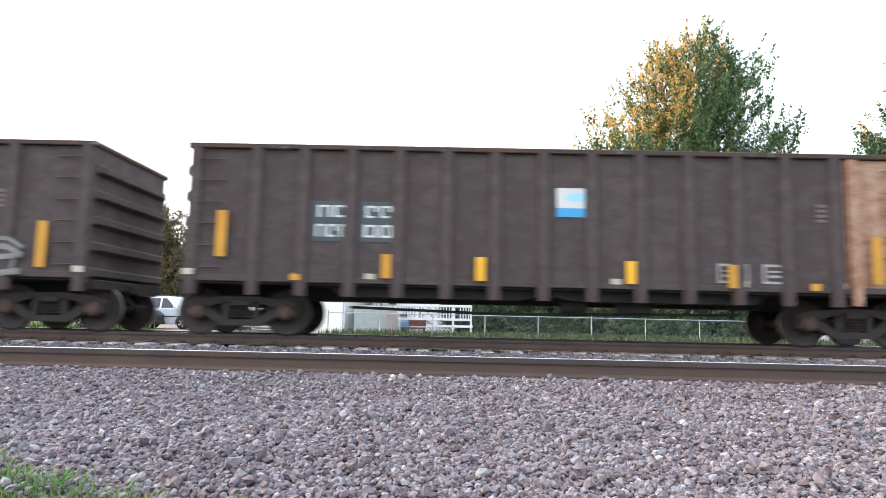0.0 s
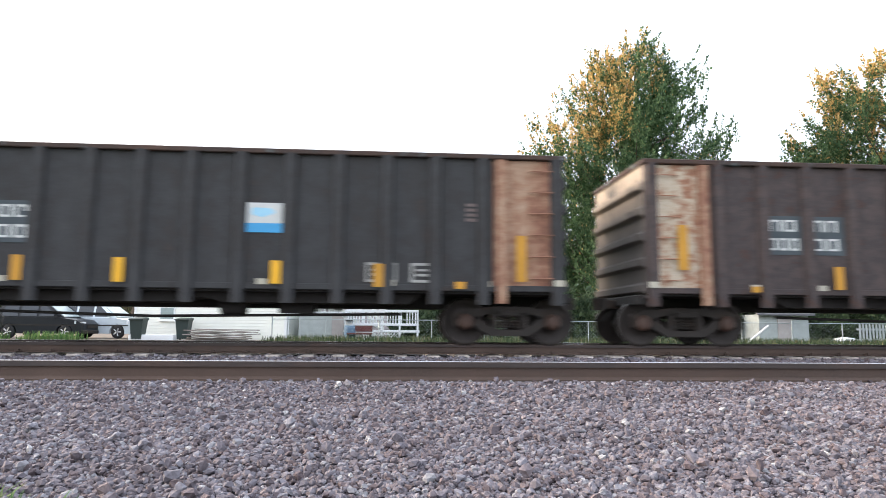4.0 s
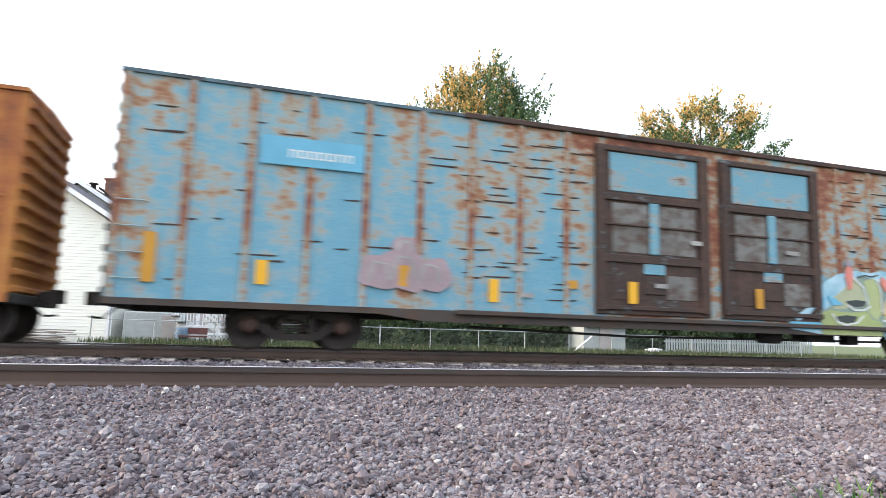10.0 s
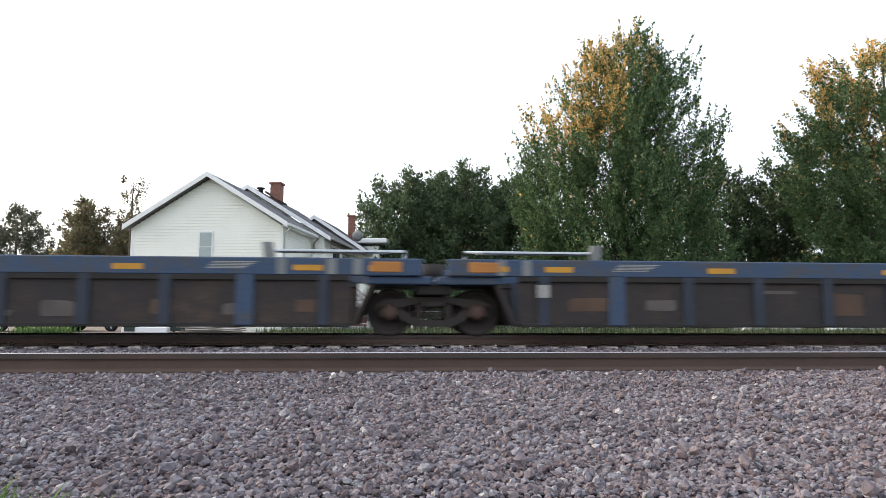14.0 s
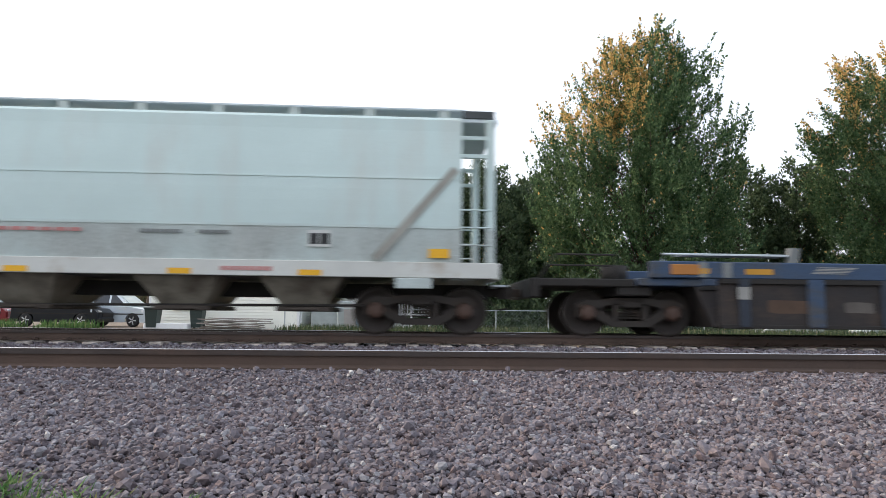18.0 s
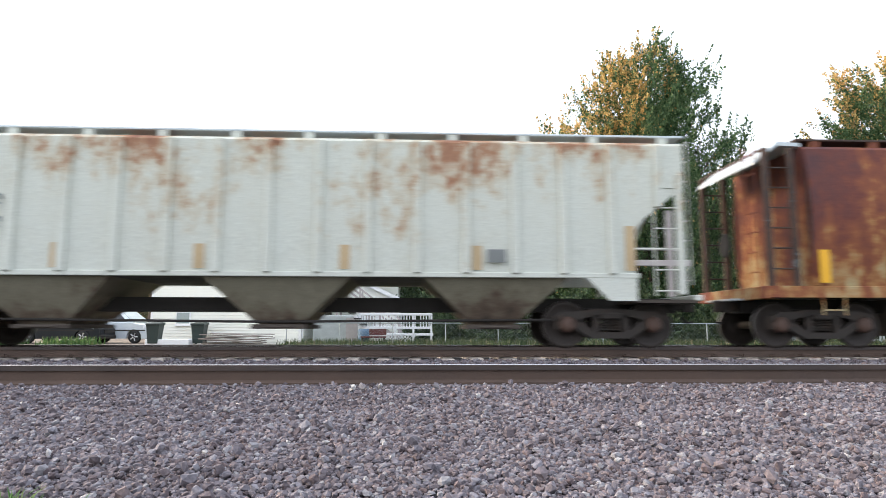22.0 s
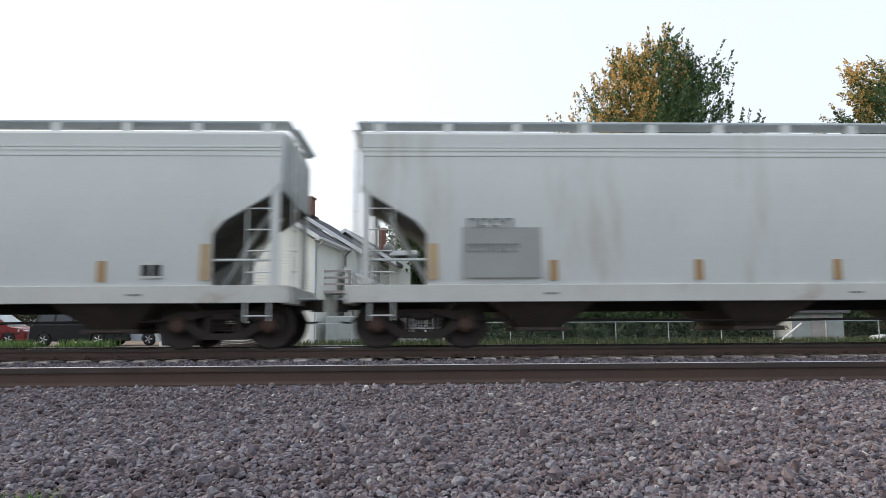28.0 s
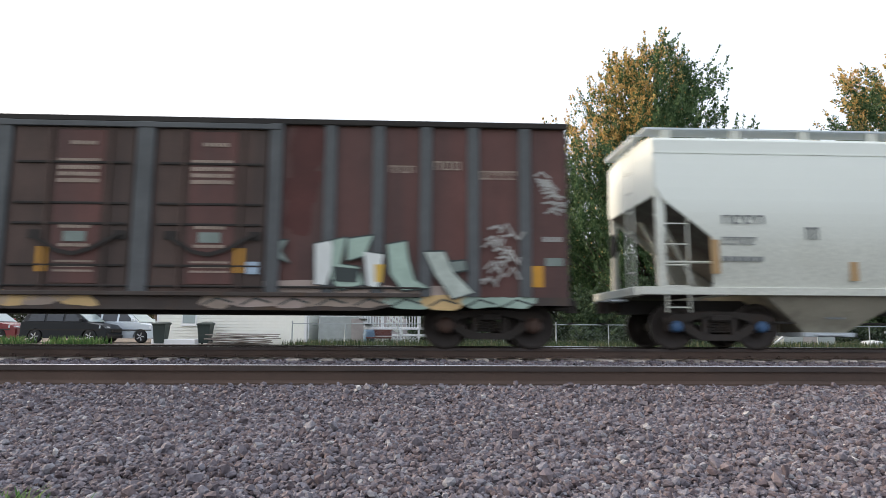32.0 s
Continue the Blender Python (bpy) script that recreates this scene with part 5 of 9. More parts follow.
# long blue high-cube boxcar with two plug doors
def blue_boxcar(u):
    L, hw, eave = 26.0, 1.56, 4.98
    ribs = [-12.9 + 1.12 * i for i in range(24)]
    car = boxcar(u, L, eave, hw, 0.62, 0.86, M_BLUE, M_SILL, "light blue high boxcar with rust patches and green graffiti", ribs, M_BLUE, 11, M_BLUE_END, 9.6, 0.14, ((-3.6, 3.6),))
    h = L / 2
    part("door_header", Shape().box(-6.4, 6.4, -hw - 0.08, -hw + 0.02, eave - 0.02, eave + 0.10, 0.015), M_RUSTY, car)
    for x0, x1 in ((-3.25, -0.15), (0.15, 3.25)):
        d = part("plug_door", Shape().box(x0, x1, -hw - 0.06, -hw - 0.002, 0.92, eave - 0.18, 0.02), M_RUSTY, car, "rusty plug door with peeling blue paint")
        w = x1 - x0
        for a, b, z0, z1, m in ((0.12, 0.88, 3.72, 4.62, M_BLUE_DOOR), (0.14, 0.44, 2.32, 3.45, M_DOORPANEL), (0.54, 0.86, 2.32, 3.45, M_DOORPANEL), (0.14, 0.40, 1.25, 2.05, M_RUSTY), (0.60, 0.86, 1.3, 1.85, M_DOORPANEL)):
            part("door_panel", Shape().box(x0 + w * a, x0 + w * b, -hw - 0.075, -hw - 0.058, z0, z1, 0.006), m, d)
        for z, hh in ((1.08, 0.05), (2.18, 0.09), (2.95, 0.025), (3.58, 0.08), (4.70, 0.06)):
            part("door_bar", Shape().box(x0 + 0.05, x1 - 0.05, -hw - 0.12, -hw - 0.055, z - hh, z + hh, 0.012), M_RUSTY, d)
        for a in (0.04, 0.93):
            part("door_rod", Shape().box(x0 + w * a - 0.09, x0 + w * a + 0.09, -hw - 0.14, -hw - 0.06, 1.0, eave - 0.25, 0.02), M_RUSTY, d)
        part("door_rod", Shape().box(x0 + w * 0.49 - 0.12, x0 + w * 0.49 + 0.12, -hw - 0.13, -hw - 0.06, 2.3, 3.5, 0.02), M_BLUE_DOOR, d, "blue locking rod cover")
        part("door_plate", Shape().box(x0 + w * 0.40, x0 + w * 0.58, -hw - 0.10, -hw - 0.06, 1.85, 2.1, 0.01), M_BLUE_DOOR, d)
        part("door_plate", Shape().box(x0 + w * 0.40, x0 + w * 0.58, -hw - 0.10, -hw - 0.06, 1.4, 1.82, 0.01), M_RUSTY, d)
    part("door_track", Shape().box(-6.5, 6.5, -hw - 0.14, -hw - 0.02, 0.78, 0.88, 0.015), M_SILL, car)
    # irregular weld seams and dents
    rng = random.Random(8)
    for i in range(150):
        x = rng.choice([rng.uniform(-6.6, -3.6), rng.uniform(-h + 0.3, -3.9), rng.uniform(3.4, 6.4), rng.uniform(3.6, h - 0.6)])
        z, w = rng.uniform(1.1, 4.8), rng.uniform(0.15, 0.8)
        part("torn_seam", Shape().prism([(x, z), (x + w, z + 0.015), (x + w * 0.9, z - 0.01 - 0.02 * rng.random()), (x + 0.05, z - 0.02)], 1, -hw - 0.012, -hw), M_RUSTDARK, car)
    # band and writing
    plate(car, "paint_band", -10.5, -8.5, 3.52, 4.08, -hw - 0.056, M_BLUE_CLEAN, "bright blue band with faded writing")
    letters(car, -9.98, -8.7, 3.68, 3.84, -hw - 0.062, 7, M_SPRAY_WHITE, 3)
    for i, (x, z, hh) in enumerate(((6.02, 3.95, 0.25), (6.02, 3.3, 0.4), (6.3, 2.95, 0.3), (6.69, 4.0, 0.22), (6.98, 3.95, 0.25), (6.75, 3.0, 0.16), (7.6, 4.0, 0.2), (7.95, 3.9, 0.24), (7.62, 3.35, 0.3), (7.6, 2.9, 0.2), (7.92, 3.05, 0.4), (8.84, 4.0, 0.25), (8.9, 3.55, 0.3), (8.86, 2.9, 0.5))):
        part("worn_letter", blob(x + 0.16, z + hh / 2, 0.17, hh / 2, -hw - 0.056, 20 + i, 18, 0.004, 0.5, 0.12), M_WORNLETTER, car, "worn pale painted letter")
    # conspicuity strips
    for x, z0, z1, c in ((-12.3, 1.15, 2.05, M_YELLOW_DULL), (12.33, 1.15, 2.05, M_YELLOW_DULL), (-10.35, 1.2, 1.66, M_YELLOW), (-7.6, 1.3, 1.72, M_YELLOW_DULL), (-5.66, 1.07, 1.55, M_YELLOW), (-2.34, 1.17, 1.66, M_YELLOW), (1.19, 1.2, 1.67, M_YELLOW_DULL), (-3.79, 1.44, 1.62, M_YELLOW_DULL)):
        plate(car, "reflector", x - 0.11, x + 0.11, z0, z1, -hw - 0.135 if abs(x) < 3.3 else -hw - 0.056, c, "upright yellow reflective strip")
    for x, z, w in ((-1.6, 1.55, 0.16), (-4.9, 1.2, 0.15), (-5.1, 1.75, 0.15), (2.25, 2.55, 0.2), (-0.6, 2.6, 0.15)):
        plate(car, "label", x - w, x + w, z, z + 0.1, -hw - 0.14 if abs(x) < 3.3 else -hw - 0.056, M_FADED)
    # big green and blue lettering, low on the side and over the sill; drawn on a grid of 1525 by 300
    gy = -hw - 0.054
    at = lambda pts: [(2.15 + (q - 15) * 0.005836, 2.30 - (w - 120) * 0.0060) for q, w in pts]
    back = part("graffiti", Shape().prism(at([(15, 335), (60, 285), (130, 245), (220, 175), (290, 140), (400, 120), (480, 126), (560, 112), (620, 125), (690, 150), (780, 140), (880, 115), (950, 130), (1100, 145), (1190, 130), (1270, 145), (1340, 190), (1400, 250), (1480, 265), (1535, 300), (1540, 345), (1490, 375), (1360, 396), (190, 396), (20, 378)]), 1, gy - 0.003, gy), M_SPRAY_PALE, car, "green, blue and coral spray-painted lettering")
    depth = itertools.count(1)

    def fill(kind, paint, *pts):
        k = next(depth)
        part(kind, Shape().prism(at(pts), 1, gy - 0.003 - 0.0007 * k, gy - 0.002), paint, back)

    def line(kind, paint, width, *pts):
        k = next(depth)
        part(kind, ribbon(at(pts), width, gy - 0.003 - 0.0007 * k, 0.002), paint, back)

    fill("graffiti_tail", M_SPRAY_CYAN, (18, 335), (70, 292), (150, 262), (215, 240), (205, 300), (185, 380), (25, 374))
    fill("graffiti_tail", M_SPRAY_CYAN, (1380, 290), (1440, 268), (1500, 285), (1530, 320), (1500, 362), (1400, 372), (1370, 340))
    fill("graffiti_tail", M_SPRAY_PALE, (1400, 300), (1450, 285), (1490, 310), (1450, 330))
    fill("graffiti_tail", M_SPRAY_DARK, (1405, 335), (1460, 318), (1470, 332), (1410, 350))
    fill("graffiti_tail", M_SPRAY_PALE, (40, 330), (110, 290), (160, 285), (120, 320), (60, 345))
    fill("graffiti_shadow", M_SPRAY_SHADE, (182, 385), (185, 300), (250, 275), (340, 190), (430, 140), (535, 160), (640, 190), (790, 170), (860, 150), (960, 150), (1120, 180), (1160, 200), (1265, 180), (1300, 260), (1372, 300), (1368, 396), (190, 396))
    green, light, pale = M_SPRAY_GREEN, M_SPRAY_LIGHT, M_SPRAY_GREEN2
    fill("graffiti_letter", green, (195, 396), (190, 308), (240, 292), (300, 300), (360, 300), (450, 290), (480, 325), (535, 335), (532, 396))
    fill("graffiti_letter", light, (252, 245), (330, 198), (368, 150), (415, 178), (450, 240), (440, 268), (380, 262), (330, 285), (262, 290))
    fill("graffiti_letter", pale, (440, 162), (500, 148), (530, 200), (534, 300), (505, 328), (458, 296), (468, 236))
    fill("graffiti_letter", light, (548, 330), (572, 230), (590, 148), (640, 126), (652, 200), (642, 300), (600, 330))
    fill("graffiti_letter", pale, (640, 212), (780, 182), (782, 250), (742, 282), (640, 275))
    fill("graffiti_letter", green, (600, 396), (622, 335), (690, 290), (740, 290), (725, 345), (720, 396))
    fill("graffiti_letter", light, (715, 360), (730, 300), (790, 210), (830, 148), (872, 180), (902, 250), (930, 300), (880, 340), (790, 345))
    fill("graffiti_letter", green, (868, 158), (942, 148), (962, 230), (1012, 290), (1060, 336), (1135, 345), (1148, 396), (890, 396), (900, 345), (935, 300), (884, 230))
    fill("graffiti_letter", pale, (978, 190), (1090, 168), (1132, 200), (1132, 272), (1062, 282), (1000, 232))
    fill("graffiti_letter", light, (1142, 305), (1162, 208), (1202, 170), (1252, 146), (1272, 210), (1232, 262), (1242, 310), (1182, 330))
    fill("graffiti_letter", green, (1155, 396), (1142, 342), (1202, 350), (1262, 310), (1332, 288), (1366, 330), (1360, 396))
    for q0, w0, q1, w1 in ((330, 245, 450, 276), (268, 312, 392, 346), (640, 276, 722, 298), (795, 238, 850, 262), (1062, 272, 1132, 305), (1160, 335, 1252, 362), (548, 318, 632, 334), (536, 352, 612, 412), (786, 354, 890, 400)):
        fill("graffiti_shadow", M_SPRAY_DARK, (q0, w0 + 8), ((q0 + q1) / 2, w0), (q1, w0 + 4), (q1 - 16, w1 - 6), ((q0 + q1) / 2, w1), (q0 + 12, w1 - 8))
    fill("graffiti_bubble", M_SPRAY_CYAN, (570, 208), (635, 202), (640, 240), (600, 262), (572, 245))
    fill("graffiti_bubble", M_SPRAY_CYAN, (800, 268), (850, 250), (905, 268), (908, 305), (860, 318), (810, 305))
    fill("graffiti_bubble", M_SPRAY_CYAN, (592, 282), (640, 272), (640, 308), (600, 318))
    fill("graffiti_bubble", M_SPRAY_CYAN, (1205, 270), (1300, 225), (1335, 232), (1290, 280), (1230, 296))
    fill("graffiti_bubble", M_SPRAY_CYAN, (225, 235), (270, 245), (312, 268), (250, 275))
    fill("graffiti_bubble", M_SPRAY_AMBER, (540, 300), (556, 250), (600, 232), (600, 262), (565, 310))
    fill("graffiti_bubble", M_SPRAY_AMBER, (818, 296), (836, 276), (858, 292), (840, 312))
    fill("graffiti_bubble", M_SPRAY_AMBER, (1168, 312), (1172, 250), (1194, 252), (1192, 308))
    line("graffiti_bubble", M_SPRAY_CYAN, 0.14, (968, 240), (1025, 232), (1065, 262), (1068, 318))
    for pts in (((245, 308), (275, 342), (322, 354), (385, 342), (425, 312)), ((335, 268), (375, 290), (430, 288), (470, 268)), ((535, 328), (590, 334), (645, 312), (690, 285)), ((778, 338), (850, 345), (912, 312), (950, 288)), ((1000, 300), (1042, 332), (1102, 336), (1152, 300)), ((1148, 345), (1202, 360), (1272, 320)), ((640, 196), (700, 206), (782, 178)), ((872, 166), (900, 215), (950, 275)), ((372, 150), (432, 190), (455, 262)), ((512, 150), (536, 210), (536, 290)), ((1082, 192), (1140, 196), (1180, 182)), ((590, 150), (572, 225), (545, 300)), ((790, 205), (740, 285), (725, 340))):
        line("graffiti_edge", M_SPRAY_WHITE, 0.05, *pts)
    for pts in (((545, 376), (578, 378), (578, 412), (550, 408)), ((792, 388), (846, 386), (838, 414), (802, 410))):
        fill("graffiti_light", M_SPRAY_PALE, *pts)
    for pts in (((395, 150), (440, 138), (485, 142), (520, 132)), ((640, 172), (700, 184), (780, 160)), ((870, 146), (915, 138), (950, 142)), ((1090, 170), (1150, 178), (1200, 160))):
        line("graffiti_trim", M_SPRAY_DARK, 0.035, *pts)
    for q, w0, w1, lean in ((345, 96, 205, 30), (545, 140, 205, 50), (815, 106, 190, -60), (1048, 112, 165, -30), (1190, 130, 212, -40), (1276, 122, 165, 10), (640, 92, 130, 6)):
        fill("graffiti_flash", M_SPRAY_CORAL, (q, w0), (q + 26, w0 + 14), (q + 18 + lean * 0.3, (w0 + w1) / 2), (q - 10 + lean, w1 - 8), (q - 28 + lean, w1), (q - 22 + lean * 0.3, (w0 + w1) / 2))
    for q, w in ((345, 96), (815, 106), (1048, 112), (640, 92), (1190, 130)):
        fill("graffiti_haze", M_SPRAY_HAZE, (q - 8, w + 6), (q + 4, w - 34), (q + 24, w + 12))
    part("rust_patch", blob(11.53, 1.25, 0.34, 0.14, gy, 7, 20, 0.003, 0.6), M_RUSTY, car)
    part("graffiti_tag", blob(11.56, 1.88, 0.42, 0.30, gy, 6, 26, 0.003, 0.5, 0.08), M_SPRAY_TEAL, car, "small teal spray tag")
    for k, (bx, bz, rx, rz) in enumerate(((-8.1, 1.55, 0.38, 0.36), (-7.6, 1.65, 0.45, 0.42), (-7.05, 1.55, 0.42, 0.36), (-7.6, 2.1, 0.28, 0.18))):
        part("graffiti_tag", blob(bx, bz, rx, rz, gy, 16 + k, 30, 0.003 + 0.002 * k, 0.8, 0.12), M_SPRAY_PINK, car, "faded pink spray blob")
        part("graffiti_stroke", ribbon([(bx - rx * 0.6, bz - rz * 0.5), (bx - rx * 0.3, bz + rz * 0.6), (bx + rx * 0.3, bz + rz * 0.5), (bx + rx * 0.5, bz - rz * 0.4)], 0.06, gy - 0.012), M_FADED, car)
    for g in (-1, 1):
        rungs(car, g * (h - 0.35), -hw - 0.01, 1.2, 2.6, 0.45, 4, M_BLUE)
    part("brake_rigging", Shape().tube([(-6, -0.9, 0.55), (-2, -0.95, 0.45), (6, -0.9, 0.5)], 0.03, 5).box(3.2, 4.2, -1.1, -0.6, 0.45, 0.75, 0.03).box(4.6, 5.0, -1.1, -0.8, 0.40, 0.8, 0.02).lathe([(0, -0.3), (0.17, -0.3), (0.17, 0.3), (0, 0.3)], 2.2, -0.9, 0.55, 0, 12), M_TUB, car)
    return along(car, u)


M_SPRAY_GREEN = surface("olive_green_spray", (0.36, 0.42, 0.17), 0.6, var=0.15, bump=0)
M_SPRAY_GREEN2 = surface("light_green_spray", (0.42, 0.47, 0.22), 0.6, var=0.15, bump=0)
M_SPRAY_LIGHT = surface("sage_spray", (0.45, 0.47, 0.3), 0.6, var=0.15, bump=0)
M_SPRAY_CYAN = surface("cyan_spray", (0.16, 0.48, 0.68), 0.6, var=0.15, bump=0)
M_SPRAY_PALE = surface("pale_blue_spray", (0.44, 0.63, 0.72), 0.6, var=0.15, bump=0, second=(0.24, 0.52, 0.68), amount=0.45, patch=2.2)
M_SPRAY_CORAL = surface("coral_spray", (0.70, 0.24, 0.19), 0.6, var=0.15, bump=0)
M_SPRAY_SHADE = surface("grey_green_shade_spray", (0.25, 0.33, 0.27), 0.6, var=0.25, scale=2.5, bump=0)
M_SPRAY_HAZE = surface("thin_grey_pink_spray", (0.36, 0.30, 0.33), 0.7, var=0.2, bump=0)
M_SPRAY_AMBER = surface("amber_spray", (0.62, 0.40, 0.08), 0.6, var=0.15, bump=0)
M_SPRAY_WHITE = surface("white_spray", (0.68, 0.70, 0.68), 0.6, var=0.1, bump=0)
M_SPRAY_DARK = surface("dark_spray", (0.04, 0.05, 0.05), 0.6, var=0.15, bump=0)
M_SPRAY_TEAL = surface("teal_spray", (0.13, 0.42, 0.45), 0.6, var=0.25, bump=0)
M_SPRAY_PINK = surface("dusty_pink_spray", (0.36, 0.27, 0.29), 0.7, var=0.25, bump=0)
M_SPRAY_MINT = surface("mint_spray", (0.36, 0.47, 0.40), 0.6, var=0.25, bump=0)
blue_boxcar(-95.15)


# orange-yellow boxcar with one corrugated sliding door
def orange_boxcar(u):
    L, hw, eave = 15.4, 1.55, 4.36
    h = L / 2
    ribs = [-7.06, -5.85, -4.6, -3.35, -2.15, 2.25, 3.45, 4.65, 5.9, 7.06]
    car = boxcar(u, L, eave, hw, 0.58, 0.86, M_ORANGE, M_ORANGE, "weathered orange-yellow boxcar with a dark corrugated door", ribs, M_ORANGE_RIB, 12, M_ORANGE, 6.3, 0.15, ((-2.0, 2.0),), 0.17)
    d = part("sliding_door", Shape().box(-1.55, 1.55, -hw - 0.075, -hw - 0.005, 0.90, eave - 0.10, 0.015), M_DOOR, car, "dark grey corrugated sliding door")
    for i in range(13):
        z = 1.05 + 0.245 * i
        part("door_rib", Shape().prism([(-hw - 0.075, z), (-hw - 0.12, z + 0.04), (-hw - 0.12, z + 0.09), (-hw - 0.075, z + 0.13)], 0, -1.45, 1.45), M_DOOR, d)
    part("door_track", Shape().box(-3.4, 1.8, -hw - 0.13, -hw - 0.03, 0.80, 0.88, 0.01), M_SILL, car)
    part("upper_track", Shape().box(-3.4, 1.8, -hw - 0.12, -hw - 0.03, eave - 0.09, eave - 0.01, 0.01), M_ORANGE, car)
    part("door_post", Shape().box(-1.78, -1.57, -hw - 0.09, -hw, 0.88, eave, 0.01), M_ORANGE, car)
    part("door_post", Shape().box(1.57, 1.72, -hw - 0.09, -hw, 0.88, eave, 0.01), M_SILL, car)
    y = -hw - 0.056
    # emblem: two crossing bent arrows
    for a, b in ((1, 1), (1, -1), (-1, 1), (-1, -1)):
        part("emblem_arm", ribbon([(4.42 + 0.10 * a, 2.62 + 0.10 * b), (4.42 + 0.36 * a, 2.62 + 0.40 * b), (4.42 + 0.68 * a, 2.62 + 0.62 * b)], 0.22, y), M_PALEYELLOW, car)
    # large dark faded wordmark as bars
    for x0, x1, z0, z1 in ((-6.72, -6.52, 3.34, 3.74), (-6.5, -6.36, 3.58, 3.74), (-5.86, -5.62, 3.36, 3.72), (-5.58, -5.3, 3.36, 3.46), (-5.58, -5.3, 3.6, 3.74), (-5.24, -5.02, 3.34, 3.76), (-4.88, -4.74, 3.72, 3.88), (-4.62, -4.46, 3.34, 3.82), (-4.36, -4.18, 3.34, 3.88),
                           (-6.77, -4.97, 3.19, 3.23), (-6.94, -6.17, 2.54, 2.58), (-5.79, -5.0, 2.81, 2.85)):
        plate(car, "wordmark_bar", x0, x1, z0, z1, y, M_OLIVEMARK, "faded dark green bar of a worn wordmark")
    for x0, x1, z0, z1 in ((-4.66, -4.46, 2.54, 3.14), (-4.4, -4.1, 2.54, 2.66), (-4.4, -4.1, 2.8, 2.92), (-3.98, -3.78, 2.56, 2.92), (-3.7, -3.4, 2.56, 2.66), (-3.7, -3.4, 2.84, 2.94), (-3.32, -3.14, 2.56, 2.92), (-2.82, -2.5, 2.72, 2.92), (-2.6, -2.2, 2.58, 2.72), (-2.4, -2.0, 2.72, 2.9)):
        plate(car, "wordmark_bar", x0, x1, z0, z1, y, M_OLIVEMARK)
    for x0, x1, z0, z1 in ((-5.79, -4.82, 1.71, 2.5), (-4.72, -3.69, 1.71, 2.5)):
        plate(car, "number_board", x0, x1, z0, z1, y, M_PALEYELLOW, "pale yellow repainted number board")
        letters(car, x0 + 0.1, x1 - 0.1, z0 + 0.5, z0 + 0.72, y - 0.006, 3, M_ORANGE_DULL, 5)
        letters(car, x0 + 0.1, x1 - 0.1, z0 + 0.15, z0 + 0.37, y - 0.006, 3, M_ORANGE_DULL, 6)
    # pale green and white sprayed shapes along the bottom
    part("graffiti_cloud", Shape().prism([(-5.75, 0.9), (-5.7, 1.4), (-5.3, 1.62), (-4.6, 1.5), (-4.1, 1.6), (-3.4, 1.45), (-2.7, 1.3), (-2.6, 0.9)], 1, y - 0.003, y), M_PALEGREEN, car, "pale green sprayed cloud")
    part("graffiti_cloud", Shape().prism([(-5.75, 0.62), (-2.6, 0.62), (-2.6, 0.9), (-5.75, 0.9)], 1, -hw - 0.034, -hw - 0.03), M_PALEGREEN, car)
    throwup(car, -5.6, -2.7, 0.98, 1.66, y - 0.004, 4, (M_SPRAY_ICE, M_SPRAY_PALEG), M_PALEGREEN, M_FADED, 5)
    part("graffiti_line", ribbon([(-5.95, 1.98), (-6.2, 1.95), (-6.35, 1.7), (-6.3, 1.4), (-6.1, 1.2)], 0.14, y - 0.004), M_GREYPINK, car)
    part("graffiti_line", blob(-6.72, 1.62, 0.2, 0.16, y - 0.004, 3, 16), M_GREYPINK, car)
    for x0, x1 in ((1.75, 2.55), (2.65, 3.4), (3.5, 4.1), (4.15, 4.75)):
        plate(car, "sprayed_panel", x0, x1, 0.98, 1.72 if x0 != 2.65 else 1.66, y, M_PALEGREEN)
    for x in (2.72, 3.86):
        plate(car, "reflector", x - 0.13, x + 0.13, 1.0, 1.42, y - 0.005, M_LIME, "lime yellow patch")
    for i, x in enumerate((5.1, 5.35, 6.1)):
        part("graffiti_letter", ribbon([(x - 0.2, 1.05), (x - 0.1, 1.5), (x + 0.1, 1.1), (x + 0.25, 1.45)], 0.1, y - 0.005), M_SPRAY_WHITE, car)
    rng = random.Random(4)
    for i in range(10):
        x = -1.2 + 0.25 * i
        part("graffiti_stroke", ribbon([(x, 1.15), (x + 0.1, 1.35 + 0.1 * rng.random()), (x + 0.22, 1.1), (x + 0.3, 1.3)], 0.07, -hw - 0.122), M_SPRAY_PALE, car, "pale scribble sprayed on the door")
    for x, w in ((-6.3, 0.38), (-4.15, 0.25), (-2.1, 0.25), (-1.1, 0.3), (0.45, 0.3), (2.75, 0.25), (4.7, 0.25), (6.35, 0.28)):
        plate(car, "reflector", x - w, x + w, 0.66, 0.80 if w < 0.35 else 0.86, -hw - 0.034, M_YELLOW, "yellow reflective bar on the sill")
    for x0, x1 in ((-1.9, -1.2), (0.9, 1.7)):
        plate(car, "reflector", x0, x1, 0.90, 0.98, -hw - 0.128, M_PALEYELLOW)
    plate(car, "label", -2.22, -1.82, 1.08, 1.32, y, M_SPRAY_WHITE)
    part("red_patch", blob(-1.97, 2.1, 0.2, 0.42, y, 4, 20, 0.003, 0.5), M_REDPATCH, car)
    plate(car, "label", -2.0, -1.75, 2.3, 2.36, y - 0.002, M_SPRAY_WHITE)
    plate(car, "label", 5.9, 6.2, 1.0, 1.55, y, M_GREYMARK)
    for i in range(5):
        letters(car, 5.92, 6.18, 1.06 + 0.1 * i, 1.11 + 0.1 * i, y - 0.006, 3, M_FADED, i)
